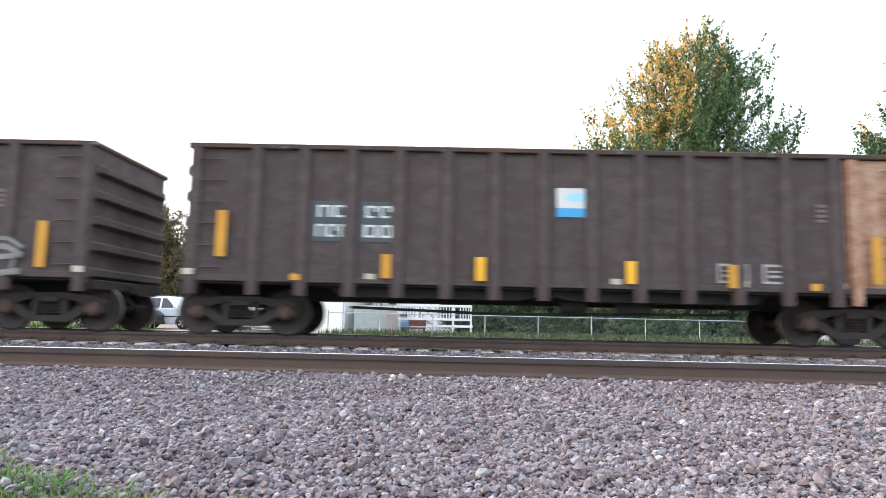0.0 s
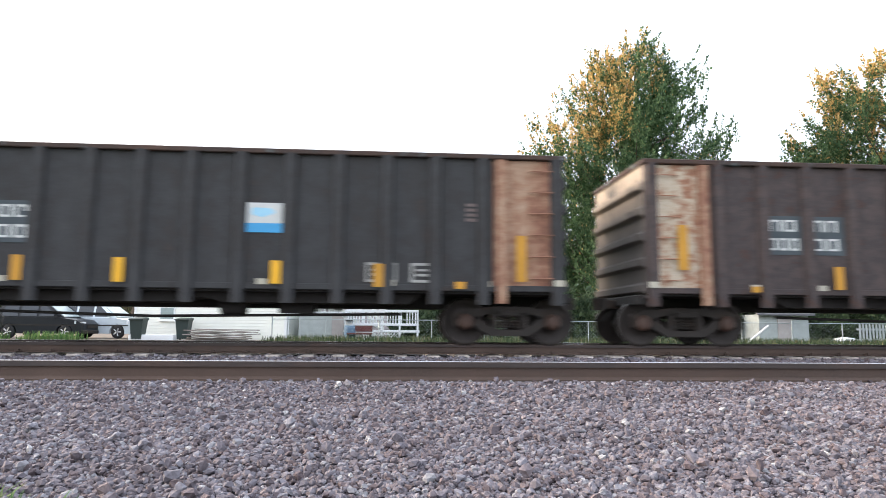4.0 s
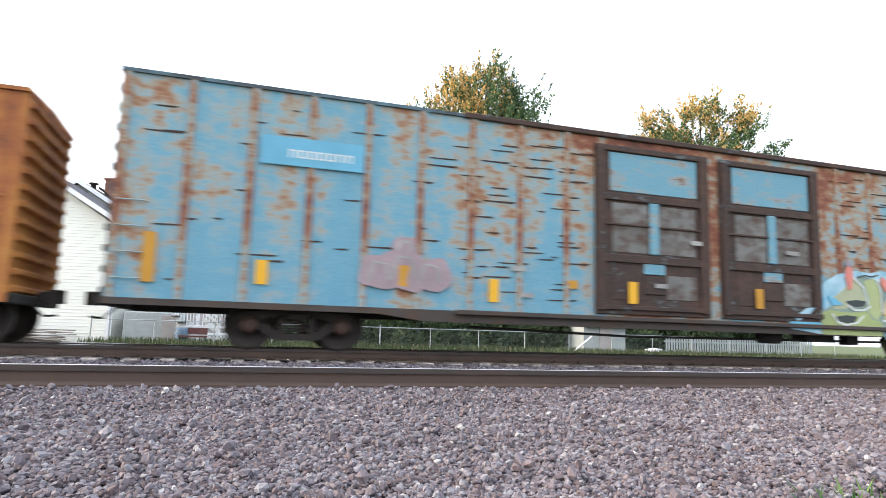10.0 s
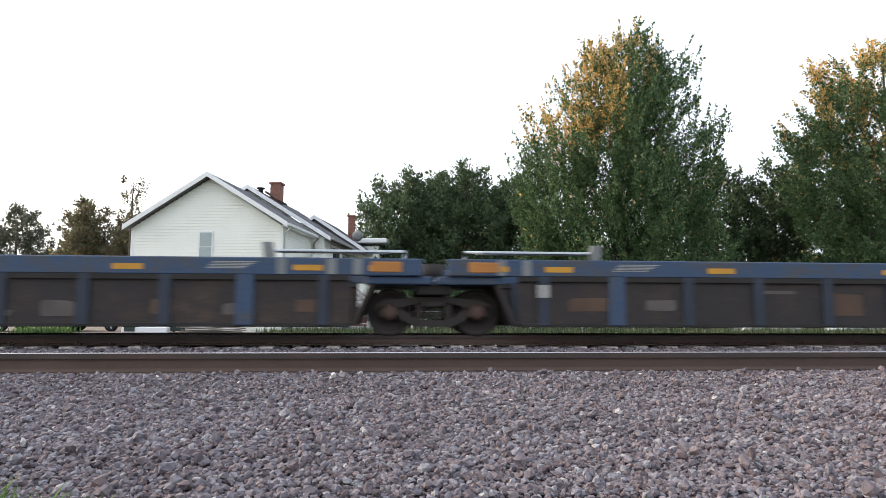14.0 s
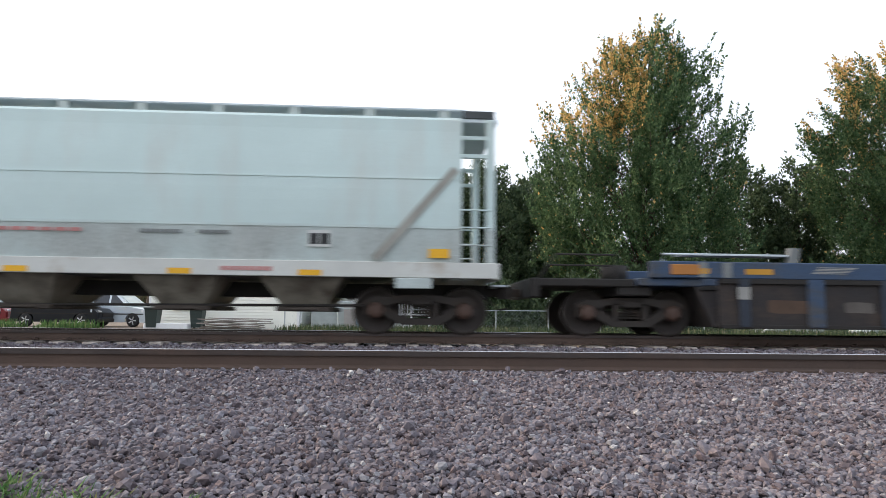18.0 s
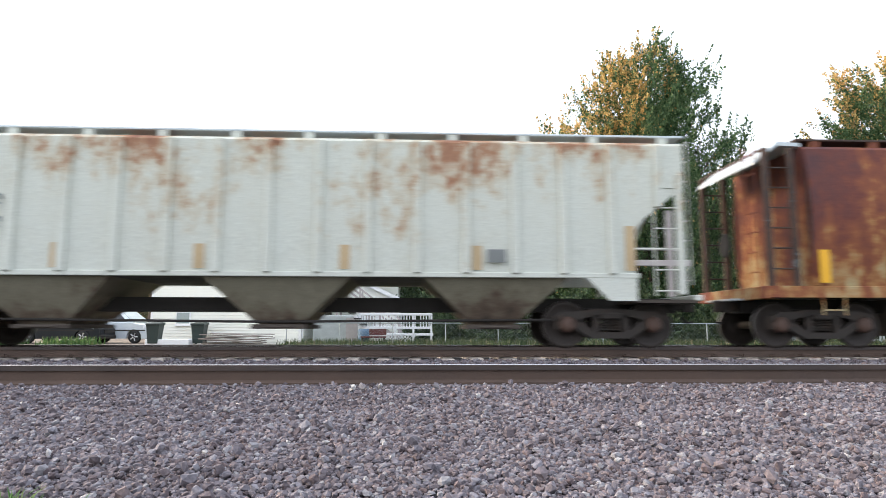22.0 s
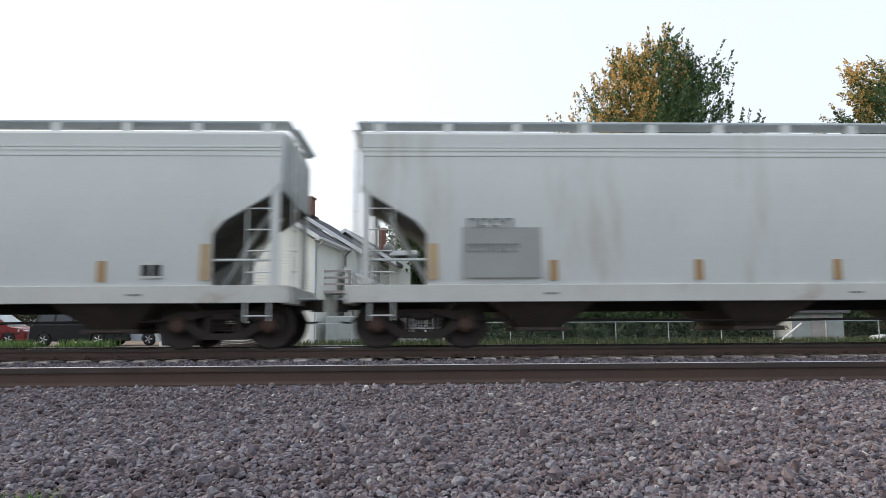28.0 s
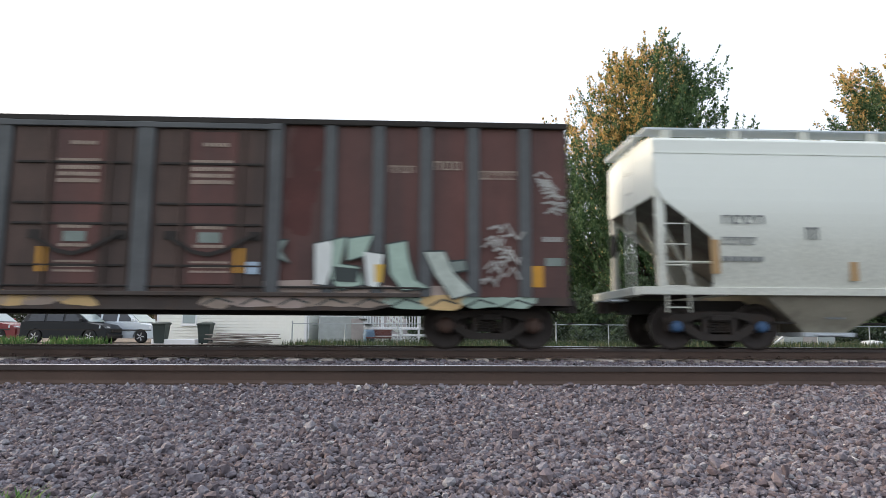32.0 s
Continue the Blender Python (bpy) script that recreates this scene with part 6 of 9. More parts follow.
    for x in (-7.25, 7.25):
        rungs(car, x, -hw - 0.01, 1.0, 2.5, 0.45, 5, M_ORANGE)
    return along(car, u)


M_SPRAY_PALEG = surface("grey_green_spray", (0.45, 0.5, 0.45), 0.7, var=0.25, scale=3, bump=0)
M_LIME = surface("lime_patch", (0.62, 0.55, 0.08), 0.6, var=0.1, bump=0)
orange_boxcar(-117.23)


# brown-red boxcar at the end
def brown_boxcar(u):
    L, hw, eave = 17.4, 1.55, 4.42
    h = L / 2
    car = boxcar(u, L, eave, hw, 0.72, 1.0, M_BOXBROWN, M_SILL, "oxide-red boxcar with grey posts, stained, graffiti along the sill", (), M_BOXPOST, 11, M_BOXEND, 7.2, 0.16)
    y = -hw - 0.006
    post = Shape().prism([(-0.13, 0.0), (-0.10, -0.07), (0.10, -0.07), (0.13, 0.0)], 2, 1.0, eave).mesh("side_post")
    post.materials.append(M_BOXPOST)
    for x in (-8.4, -7.4, -6.45, -5.5, -4.55, -3.6, 3.99, 4.94, 5.88, 6.82, 7.85):
        p = part("side_post", post, None, car)
        p.location = (x, -hw, 0)
    for x, w in ((-2.3, 0.16), (0.41, 0.17), (2.93, 0.13)):
        part("door_post", Shape().box(x - w, x + w, -hw - 0.11, -hw, 1.0, eave - 0.03, 0.015), M_BOXPOST, car)
    part("roof_edge", Shape().box(-h - 0.05, h + 0.05, -hw - 0.085, -hw - 0.03, eave - 0.04, eave + 0.08, 0.015), M_TUB, car, "dark roof edge")
    part("header", Shape().box(-2.4, 3.0, -hw - 0.13, -hw - 0.05, eave - 0.16, eave - 0.05, 0.01), M_BOXPOST, car)
    for x0, x1, s0, s1 in ((-2.1, 0.2, -1.26, -0.36), (0.62, 2.76, 1.28, 2.18)):
        d = part("plug_door", Shape().box(x0, x1, -hw - 0.06, -hw - 0.004, 1.05, eave - 0.16, 0.015), M_BOXDOOR, car, "grey-brown plug door with locking rods")
        part("door_panel", Shape().box(s0, s1, -hw - 0.075, -hw - 0.058, 1.2, eave - 0.22, 0.008), M_BOXBROWN, d)
        for q in (s0 - 0.12, s1 + 0.12):
            part("door_rod", Shape().tube([(q, -hw - 0.1, 1.1), (q, -hw - 0.1, eave - 0.2)], 0.03, 6), M_BOXDOOR, d)
        for z in (1.55, 2.35, 2.75, 3.55):
            part("door_bar", Shape().box(x0 + 0.08, x1 - 0.08, -hw - 0.095, -hw - 0.058, z - 0.025, z + 0.025, 0.008), M_TUB, d)
        for i, z in enumerate((3.15, 3.28, 3.41, 3.55, 3.90)):
            letters(car, s0 + 0.04 + (0.2 if i == 4 else 0), s1 - 0.05 - (0.1 if i == 4 else 0), z, z + 0.075, -hw - 0.085, 6, M_TANMARK, i)
        xm = (s0 + s1) / 2
        plate(car, "label", xm - 0.22, xm + 0.2, 2.0, 2.2, -hw - 0.085, M_GREYTEAL)
        letters(car, xm - 0.3, xm + 0.3, 1.9, 1.96, -hw - 0.085, 4, M_TANMARK, 3)
        letters(car, xm - 0.3, xm + 0.3, 2.26, 2.32, -hw - 0.085, 4, M_TANMARK, 4)
        for i in range(3):
            letters(car, xm - 0.35, xm + 0.4, 1.42 + 0.09 * i, 1.46 + 0.09 * i, -hw - 0.085, 5, M_TANMARK, i)
        part("door_lever", ribbon([(xm - 0.72, 2.08), (xm - 0.3, 1.82), (xm, 1.76), (xm + 0.3, 1.85), (xm + 0.85, 2.16)], 0.08, -hw - 0.125, 0.03), M_TUB, d)
        for q in (xm - 0.75, xm + 0.85):
            plate(car, "lever_bracket", q - 0.12, q + 0.12, 2.05, 2.22, -hw - 0.09, M_TUB)
    part("door_track", Shape().box(-5.8, 5.8, -hw - 0.13, -hw - 0.03, 0.98, 1.06, 0.01), M_SILL, car)
    part("door_track", Shape().box(-5.8, 5.8, -hw - 0.10, -hw - 0.03, 1.14, 1.18, 0.01), M_TUB, car)
    at = lambda pts: [(8.7 - (1160 - q) / 113.7, 0.75 + (438 - w) / 113.7) for q, w in pts]
    order = itertools.count(0)
    for paint, pts in ((M_GREYTEAL, ((498, 292), (536, 288), (522, 312), (542, 338), (508, 322))), (M_SPRAY_WHITE, ((596, 296), (632, 288), (640, 330), (622, 386), (598, 384))),
                       (M_SPRAY_MINT, ((635, 288), (664, 280), (652, 340), (692, 346), (702, 384), (652, 396), (632, 370))), (M_SPRAY_MINT, ((668, 284), (722, 276), (706, 320), (668, 332))),
                       (M_SPRAY_WHITE, ((704, 312), (746, 318), (736, 392), (712, 386))), (M_SPRAY_MINT, ((755, 296), (796, 288), (802, 330), (816, 374), (846, 390), (790, 396), (762, 360))),
                       (M_SPRAY_PALEG, ((838, 312), (880, 310), (902, 358), (946, 400), (900, 414), (862, 362))), (M_GREYTEAL, ((888, 334), (926, 330), (930, 350), (900, 356)))):
        k = next(order)
        outline = at(pts)
        part("graffiti_edge", ribbon(outline + outline[:2], 0.07, y - 0.075 - 0.001 * k), M_SPRAY_DARK, car, "dark outline of a sprayed letter")
        part("graffiti_letter", Shape().prism(outline, 1, y - 0.080 - 0.001 * k, y - 0.074), paint, car, "mint and white sprayed letter")
    part("graffiti_letter", Shape().prism(at([(728, 340), (748, 340), (744, 380), (730, 378)]), 1, y - 0.092, y - 0.085), M_SPRAY_AMBER, car, "amber sprayed stroke")
    part("graffiti_letter", Shape().prism(at([(636, 345), (695, 350), (690, 380), (640, 378)]), 1, y - 0.092, y - 0.088), M_SPRAY_DARK, car)
    rng = random.Random(12)
    for x0, x1, z0, z1 in ((2.0, 4.0, 1.05, 1.3), (3.2, 5.2, 1.02, 1.22), (4.8, 6.8, 1.02, 1.2)):
        part("graffiti_patch", blob((x0 + x1) / 2, (z0 + z1) / 2, (x1 - x0) / 2, (z1 - z0) / 2, y, int(x0 * 9), 26, 0.003, 0.7, 0.15), rng.choice([M_TANMARK, M_GREYPINK]), car, "tan sprayed background patch")
    for i in range(9):
        x = 1.9 + 0.72 * i
        part("graffiti_sill", blob(x, 0.90, rng.uniform(0.3, 0.5), 0.13, -hw - 0.032, i, 18, 0.003, 0.7, 0.18), rng.choice([M_TANMARK, M_SPRAY_MINT, M_PALEYELLOW, M_GREYPINK, M_TANMARK]), car, "sprayed shape along the sill")
        part("graffiti_line", ribbon([(x - 0.25, 0.82), (x, 0.95), (x + 0.3, 0.86)], 0.035, -hw - 0.037), M_SPRAY_DARK, car)
    for i in range(4):
        part("graffiti_sill", blob(-2.4 + 0.55 * i, 0.95, 0.4, 0.16, -hw - 0.032, i + 30, 18, 0.003, 0.7, 0.18), (M_TANMARK, M_PALEYELLOW)[i % 2], car, "sprayed shape along the sill")
    for i in range(16):
        x, z = rng.uniform(6.95, 7.45), 1.25 + 0.072 * i
        part("graffiti_stroke", ribbon([(x, z), (x + 0.15, z + rng.uniform(0.02, 0.2)), (x + 0.28, z - 0.05), (x + rng.uniform(0.2, 0.4), z + 0.1)], 0.05, y - 0.075 - 0.003 * (i % 2)), M_FADED, car, "white scribble")
        x, z = 8.05 + 0.04 * i * rng.uniform(0.3, 1), 3.42 - 0.05 * i
        part("graffiti_stroke", ribbon([(x, z), (x + 0.14, z + rng.uniform(-0.05, 0.12)), (min(x + 0.3, 8.65), z - 0.03)], 0.045, y - 0.004 * (i % 2)), M_FADED, car, "white scribble")
    plate(car, "reflector", 7.98, 8.2, 1.2, 1.62, y, M_YELLOW_DULL, "yellow reflective patch")
    for x in (-1.4, 2.3):
        plate(car, "reflector", x - 0.1, x + 0.1, 1.42, 1.9, -hw - 0.09, M_YELLOW_DULL, "yellow reflective patch")
    plate(car, "label", 2.44, 2.68, 1.40, 1.64, -hw - 0.09, M_GREYBLUE)
    for x0, x1, z0, z1, n in ((5.15, 5.68, 3.45, 3.6, 4), (6.04, 6.6, 3.52, 3.70, 3), (6.96, 7.7, 3.34, 3.52, 5)):
        letters(car, x0, x1, z0, z1, y, n, M_TANMARK, n)
    letters(car, 8.2, 8.6, 2.1, 2.2, y, 3, M_FADED, 2)
    plate(car, "label", 8.25, 8.6, 1.62, 1.78, y, M_GREYTEAL)
    for i in range(4):
        x = 3.2 + rng.uniform(-0.1, 0.25)
        part("dark_patch", blob(3.42 + 0.05 * i, 2.6 + 0.5 * i, 0.3, 0.35, y + 0.002, i, 18, 0.002, 0.6, 0.2), M_BOXDARK, car)
    return along(car, u)


M_BOXDOOR = surface("grey_brown_door_paint", (0.085, 0.055, 0.046), 0.75, var=0.2, second=(0.06, 0.045, 0.04), amount=0.45, patch=1.0, stretch=V)
M_BOXEND = weathered("dark_brown_end_paint", [(0.33, (0.075, 0.055, 0.050)), (0.50, (0.052, 0.044, 0.043)), (0.68, (0.085, 0.045, 0.036))], (0.8, (1, 1, 0.6)), (4.0, (1, 1, 1)), 0.4)
M_BOXDARK = surface("dark_red_patch", (0.085, 0.03, 0.026), 0.75, var=0.2)
M_TANMARK = surface("tan_worn_marking", (0.34, 0.27, 0.22), 0.75, var=0.25, bump=0)
M_GREYTEAL = surface("grey_teal_spray", (0.20, 0.24, 0.22), 0.7, var=0.25, bump=0)
M_GREYBLUE = surface("grey_blue_label", (0.36, 0.45, 0.55), 0.7, var=0.1, bump=0)


# ---- articulated three-well container car, empty ----
def well_car(u_first, pitch):
    """Origin at its middle; four bogies, the inner two shared."""
    mid = u_first - 1.5 * pitch
    car = thing("articulated_well_car", "empty navy blue three-well container car with dusty sides", "freight car")
    hw = 1.52
    for k in range(3):
        c = (1 - k) * pitch
        a, b = c - pitch / 2 + 1.65, c + pitch / 2 - 1.65
        chord0, chord1 = c - pitch / 2 + 0.25, c + pitch / 2 - 0.25
        for g in (-1, 1):
            side = new("well_side")
            side.parent = car
            y0, y1 = (-hw, -hw + 0.10) if g < 0 else (hw - 0.10, hw)
            part("top_chord", Shape().box(chord0, chord1, y0 - 0.03, y1 + 0.03, 1.16, 1.50, 0.02), M_WELL_BLUE, side)
            part("side_sheet", Shape().box(a, b, y0 + 0.04, y1, 0.22, 1.16), M_WELL_BROWN, side)
            part("upper_angle", Shape().box(a, b, y0 - 0.02, y1, 1.06, 1.17, 0.01), M_TUB, side)
            part("bottom_angle", Shape().box(a, b, y0 - 0.01, y1 + 0.25, 0.17, 0.25, 0.01), M_TUB, side)
            n = 11
            for i in range(n):
                x = c + (i - (n - 1) / 2) * 1.48
                if a < x < b:
                    wide = i in (1, 5, 9)
                    w = 0.17 if wide else 0.11
                    part("side_post", Shape().box(x - w, x + w, y0 - 0.03, y1, 0.20, 1.17, 0.015), M_WELL_BLUE if wide else M_WELL_POST, side)
            if g < 0:
                for x in (-9.1 + c + 0.7, c - 7.1, c - 3.75, c, c + 3.75, c + 7.1, c + 8.55):
                    part("reflector", Shape().box(x - 0.28, x + 0.28, y0 - 0.036, y0 - 0.03, 1.25, 1.36), M_YELLOW_DULL, side, "orange-yellow reflective bar")
                for x in (c - 5.6, c + 5.6):
                    s = Shape()
                    for q in range(5):
                        s.box(x - 0.4 + 0.03 * q, x + 0.3 + 0.06 * q, y0 - 0.036, y0 - 0.03, 1.28 + 0.03 * q, 1.295 + 0.03 * q)
                    part("lettering", s, M_FADED, side)
                for q, x in enumerate((c - 7.75, c - 8.25, c + 6.6, c + 7.55, c + 8.05)):
                    part("marker", Shape().box(x - 0.09, x + 0.09, y0 - 0.036, y0 - 0.03, 1.18, 1.48), M_GREYMARK, side)
                rng = random.Random(k)
                for x, w, z0, z1, m in ((-6.4, 0.5, 0.48, 0.75, M_RUSTSTAIN), (-5.0, 0.3, 0.5, 0.72, M_GREYTAN), (-2.6, 0.45, 0.85, 0.92, M_GREYTAN), (-1.1, 0.42, 0.42, 0.85, M_RUSTSTAIN), (0.8, 0.35, 0.6, 0.75, M_DULLRED), (1.1, 0.6, 0.36, 0.48, M_GREYTAN), (2.5, 0.3, 0.36, 0.66, M_GREYTAN), (4.4, 0.2, 0.4, 0.7, M_RUSTSTAIN), (5.8, 0.28, 0.4, 0.62, M_GREYTAN), (7.2, 0.3, 0.45, 0.7, M_RUSTSTAIN)):
                    part("stain", blob(c + x, (z0 + z1) / 2, w, (z1 - z0) / 2, y0 + 0.038, rng.randint(0, 99), 24, 0.003, 0.28, 0.04), m, side, "dusty rust stain")
                part("marker", Shape().box(c - 7.55, c - 7.3, y0 - 0.036, y0 - 0.03, 0.75, 1.0), M_FADED, side)
        part("well_floor", Shape().box(a, b, -hw + 0.1, hw - 0.1, 0.19, 0.24), M_TUB, car)
        for g in (-1, 1):
            e = c + g * (pitch / 2 - 1.65)
            part("bulkhead", Shape().prism([(e, 0.2), (e + 0.1 * g, 0.2), (e + 0.5 * g, 1.1), (e + 0.4 * g, 1.1)], 1, -hw + 0.1, hw - 0.1), M_WELL_BROWN, car)
            part("end_deck", Shape().box(min(e + 0.3 * g, c + g * (pitch / 2 - 0.05)), max(e + 0.3 * g, c + g * (pitch / 2 - 0.05)), -1.45, 1.45, 1.0, 1.16, 0.02), M_WELL_BLUE, car)
            s = Shape().tube([(c + g * (pitch / 2 - 0.6), -1.3, 1.5), (c + g * (pitch / 2 - 0.6), -1.3, 1.66), (c + g * (pitch / 2 - 3.3), -1.3, 1.66), (c + g * (pitch / 2 - 3.3), -1.3, 1.5)], 0.028, 6)
            s.box(min(c + g * (pitch / 2 - 0.9), c + g * (pitch / 2 - 3.1)), max(c + g * (pitch / 2 - 0.9), c + g * (pitch / 2 - 3.1)), -1.5, -1.1, 1.625, 1.655)
            part("handrail", s, M_GALV, car, "pale galvanised walkway over the bogie")
            part("corner_block", Shape().box(c + g * (pitch / 2 - 0.95) - 0.3, c + g * (pitch / 2 - 0.95) + 0.3, -hw - 0.045, -hw + 0.2, 1.22, 1.44, 0.02), M_ENDBLOCK, car, "orange end block")
            part("container_guide", Shape().prism([(c + g * (pitch / 2 - 3.3), 1.48), (c + g * (pitch / 2 - 3.1), 1.48), (c + g * (pitch / 2 - 3.15), 1.8), (c + g * (pitch / 2 - 3.35), 1.8)], 1, -hw, -hw + 0.12), M_GREYMARK, car)
    for i in range(4):
        x = (1.5 - i) * pitch
        bogie(car, x)
        part("body_bolster", Shape().box(x - 0.35, x + 0.35, -1.3, 1.3, 0.80, 1.0, 0.03).lathe([(0.0, 0), (0.3, 0), (0.3, 0.35), (0.0, 0.35)], x, 0, 1.15, 2, 16), M_TUB, car)
        if i in (0, 3):
            g = 1 if i == 0 else -1
            part("end_platform", Shape().box(min(x, x + 2.1 * g), max(x, x + 2.1 * g), -1.35, 1.35, 0.98, 1.14, 0.02).box(min(x + 1.95 * g, x + 2.1 * g), max(x + 1.95 * g, x + 2.1 * g), -1.4, 1.4, 0.75, 1.14, 0.02), M_TUB, car)
            part("end_rail", Shape().tube([(x + 0.4 * g, -1.35, 1.15), (x + 0.4 * g, -1.35, 1.62), (x + 1.6 * g, -1.35, 1.62), (x + 1.95 * g, -1.35, 1.15)], 0.022, 6).tube([(x + 0.5 * g, -1.35, 1.4), (x + 1.75 * g, -1.35, 1.4)], 0.02, 6), M_TUB, car)
            c = part("coupler", COUPLER, None, car)
            c.location = (x + 2.15 * g, 0, 0)
            c.rotation_euler = (0, 0, 0 if g > 0 else math.pi)
    return along(car, mid)


M_ENDBLOCK = surface("orange_end_block_paint", (0.42, 0.17, 0.04), 0.6, var=0.15)
M_RUSTSTAIN = surface("brown_rust_stain", (0.105, 0.065, 0.045), 0.85, var=0.3, bump=0)
M_GREYTAN = surface("pale_dust_stain", (0.115, 0.10, 0.09), 0.85, var=0.3, bump=0)
well_car(-127.7, 19.12)

# ---- covered hoppers ----
def hopper(u, half, body, sill, eave, paint, label, bogie_x, style="smooth", chutes=3, chute_paint=None, cut=(1.35, 2.40, 3.2), sill_z=(0.88, 1.16), bulge=0.10, fresh=False,
           board_paint=None, seam_z=(), roof_h=0.30, sill_paint=None, chute_z=0.36, chute_x=(), chute_w=1.3, chute_b=0.42, pipe=True, side_ladder=True, end_paint=None, sill_half=None, drop=0.0):
    """half: half length over the end sills; body: half length of the side sheets; cut: how the sheets are cut back at the lower ends."""
    car = thing("covered_hopper_car", label, "freight car", group="covered hoppers of the train")
    sill_paint = sill_paint or paint
    z0 = sill_z[1] - 0.02
    N = 12
    prof = []
    for i in range(N + 1):
        z = z0 + (eave - z0) * i / N
        k = (z - z0) / (eave - z0)
        prof.append((z, sill + bulge * (math.sin(math.pi * min(k * 1.05, 1)) if style != "round" else math.sin(math.pi * k) * 1.0)))
    # side sheets with cut-back lower ends
    def reach(z):
        a, zb, zt = cut
        if z >= zt:
            return body
        if z <= zb:
            return body - a
        return body - a * (zt - z) / (zt - zb)
    for g in (-1, 1):
        s = Shape()
        outer = [[(x * reach(z), g * w, z) for x in (-1, 1)] for z, w in prof]
        inner = [[(x * reach(z), g * (w - 0.03), z) for x in (-1, 1)] for z, w in prof]
        rings = [[o[0], o[1], i[1], i[0]] for o, i in zip(outer, inner)]
        s.loft(rings, smooth=False)
        part("side_sheet", s, paint, car)
    # roof and its curb
    ew = prof[-1][1]
    part("roof", Shape().prism([(-ew, eave), (ew, eave), (ew - 0.05, eave + 0.06), (0.75, eave + 0.16), (-0.75, eave + 0.16), (-ew + 0.05, eave + 0.06)], 0, -body, body), paint, car)
    # the trough's dark colour also stands for the shade under the running boards
    part("hatch_trough", Shape().box(-body + 0.5, body - 0.5, -0.8, 0.8, eave + 0.05, eave + 0.17, 0.02), board_paint or M_ROOFDARK, car, "hatch trough, its dark colour also the shade under the running boards")
    # running boards on brackets
    for g in (-1, 1):
        part("running_board", Shape().box(-body - 0.1, body + 0.1, min(g * 0.85, g * (ew - 0.12)), max(g * 0.85, g * (ew - 0.12)), eave + roof_h - 0.045, eave + roof_h, 0.008), board_paint or M_GALV, car)
    n = 12
    bracket = Shape().box(-0.10, 0.10, -0.03, 0.03, 0.0, roof_h - 0.02).mesh("board_bracket")
    bracket.materials.append(paint)
    for i in range(n):
        x = -body + 0.35 + (2 * body - 0.7) * i / (n - 1)
        p = part("board_bracket", bracket, None, car)
        p.location = (x, -ew + 0.16, eave + 0.02)
        p = part("board_bracket", bracket, None, car)
        p.location = (x, ew - 0.16, eave + 0.02)
    # inner tank with sloping ends
    a, zb, zt = cut
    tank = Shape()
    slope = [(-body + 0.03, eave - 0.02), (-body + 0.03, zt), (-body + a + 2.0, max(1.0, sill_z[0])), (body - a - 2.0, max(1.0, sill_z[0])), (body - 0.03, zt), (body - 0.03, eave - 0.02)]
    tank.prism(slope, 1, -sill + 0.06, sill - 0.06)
    part("tank", tank, M_TANKDIRT_SHADE, car, "grimy sloping end sheets, shade under the body in their colour")
    for g in (-1, 1):
        part("end_sheet", Shape().box(min(g * (body - 0.028), g * (body + 0.012)), max(g * (body - 0.028), g * (body + 0.012)), -ew + 0.02, ew - 0.02, zt - 0.02, eave), end_paint or paint, car)
    # sills, chutes, end platforms
    for g in (-1, 1):
        part("side_sill", Shape().box(-(sill_half or half), sill_half or half, g * (sill + 0.015) - 0.035, g * (sill + 0.015) + 0.035, sill_z[0], sill_z[1], 0.01), sill_paint, car)
    part("centre_sill", Shape().box(-half, half, -0.25, 0.25, 0.72, 1.02), M_TUB, car)
    cp = chute_paint or M_HOP_DARK
    for x in chute_x:
        w = chute_w
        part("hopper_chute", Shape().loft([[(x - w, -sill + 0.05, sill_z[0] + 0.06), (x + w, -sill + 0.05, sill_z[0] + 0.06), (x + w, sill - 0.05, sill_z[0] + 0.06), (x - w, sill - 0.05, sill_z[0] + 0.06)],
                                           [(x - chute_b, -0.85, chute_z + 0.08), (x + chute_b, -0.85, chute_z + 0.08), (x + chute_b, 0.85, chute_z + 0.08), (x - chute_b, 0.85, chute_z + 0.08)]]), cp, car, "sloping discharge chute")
        part("outlet_gate", Shape().box(x - 0.55, x + 0.55, -1.0, 1.0, chute_z, chute_z + 0.09, 0.01).tube([(x - 0.3, -1.05, chute_z + 0.04), (x + 0.3, -1.05, chute_z + 0.04)], 0.03, 6), M_GALV if fresh else M_HOP_DARK, car)
        part("chute_label", Shape().box(x - 0.2, x + 0.2, -1.22, -1.20, 0.62, 0.66), M_GREYMARK, car) if fresh else None
    for g in (-1, 1):
        part("end_sill", Shape().box(g * half - 0.12, g * half + 0.05, -1.45, 1.45, sill_z[0] - 0.02 - drop, sill_z[1] - drop, 0.015), sill_paint, car)
        part("end_platform", Shape().box(min(g * half, g * (body - a)), max(g * half, g * (body - a)), -1.42, 1.42, sill_z[1] - 0.16 - drop, sill_z[1] - 0.1 - drop), M_HOP_DARK, car)
        for p0, p1 in ((-sill - 0.05, -sill + 0.06), (sill - 0.06, sill + 0.05)):
            part("end_post", Shape().box(g * (body - 0.1) - 0.07, g * (body - 0.1) + 0.07, p0, p1, sill_z[1] - drop, zt + 0.25, 0.01), paint, car)
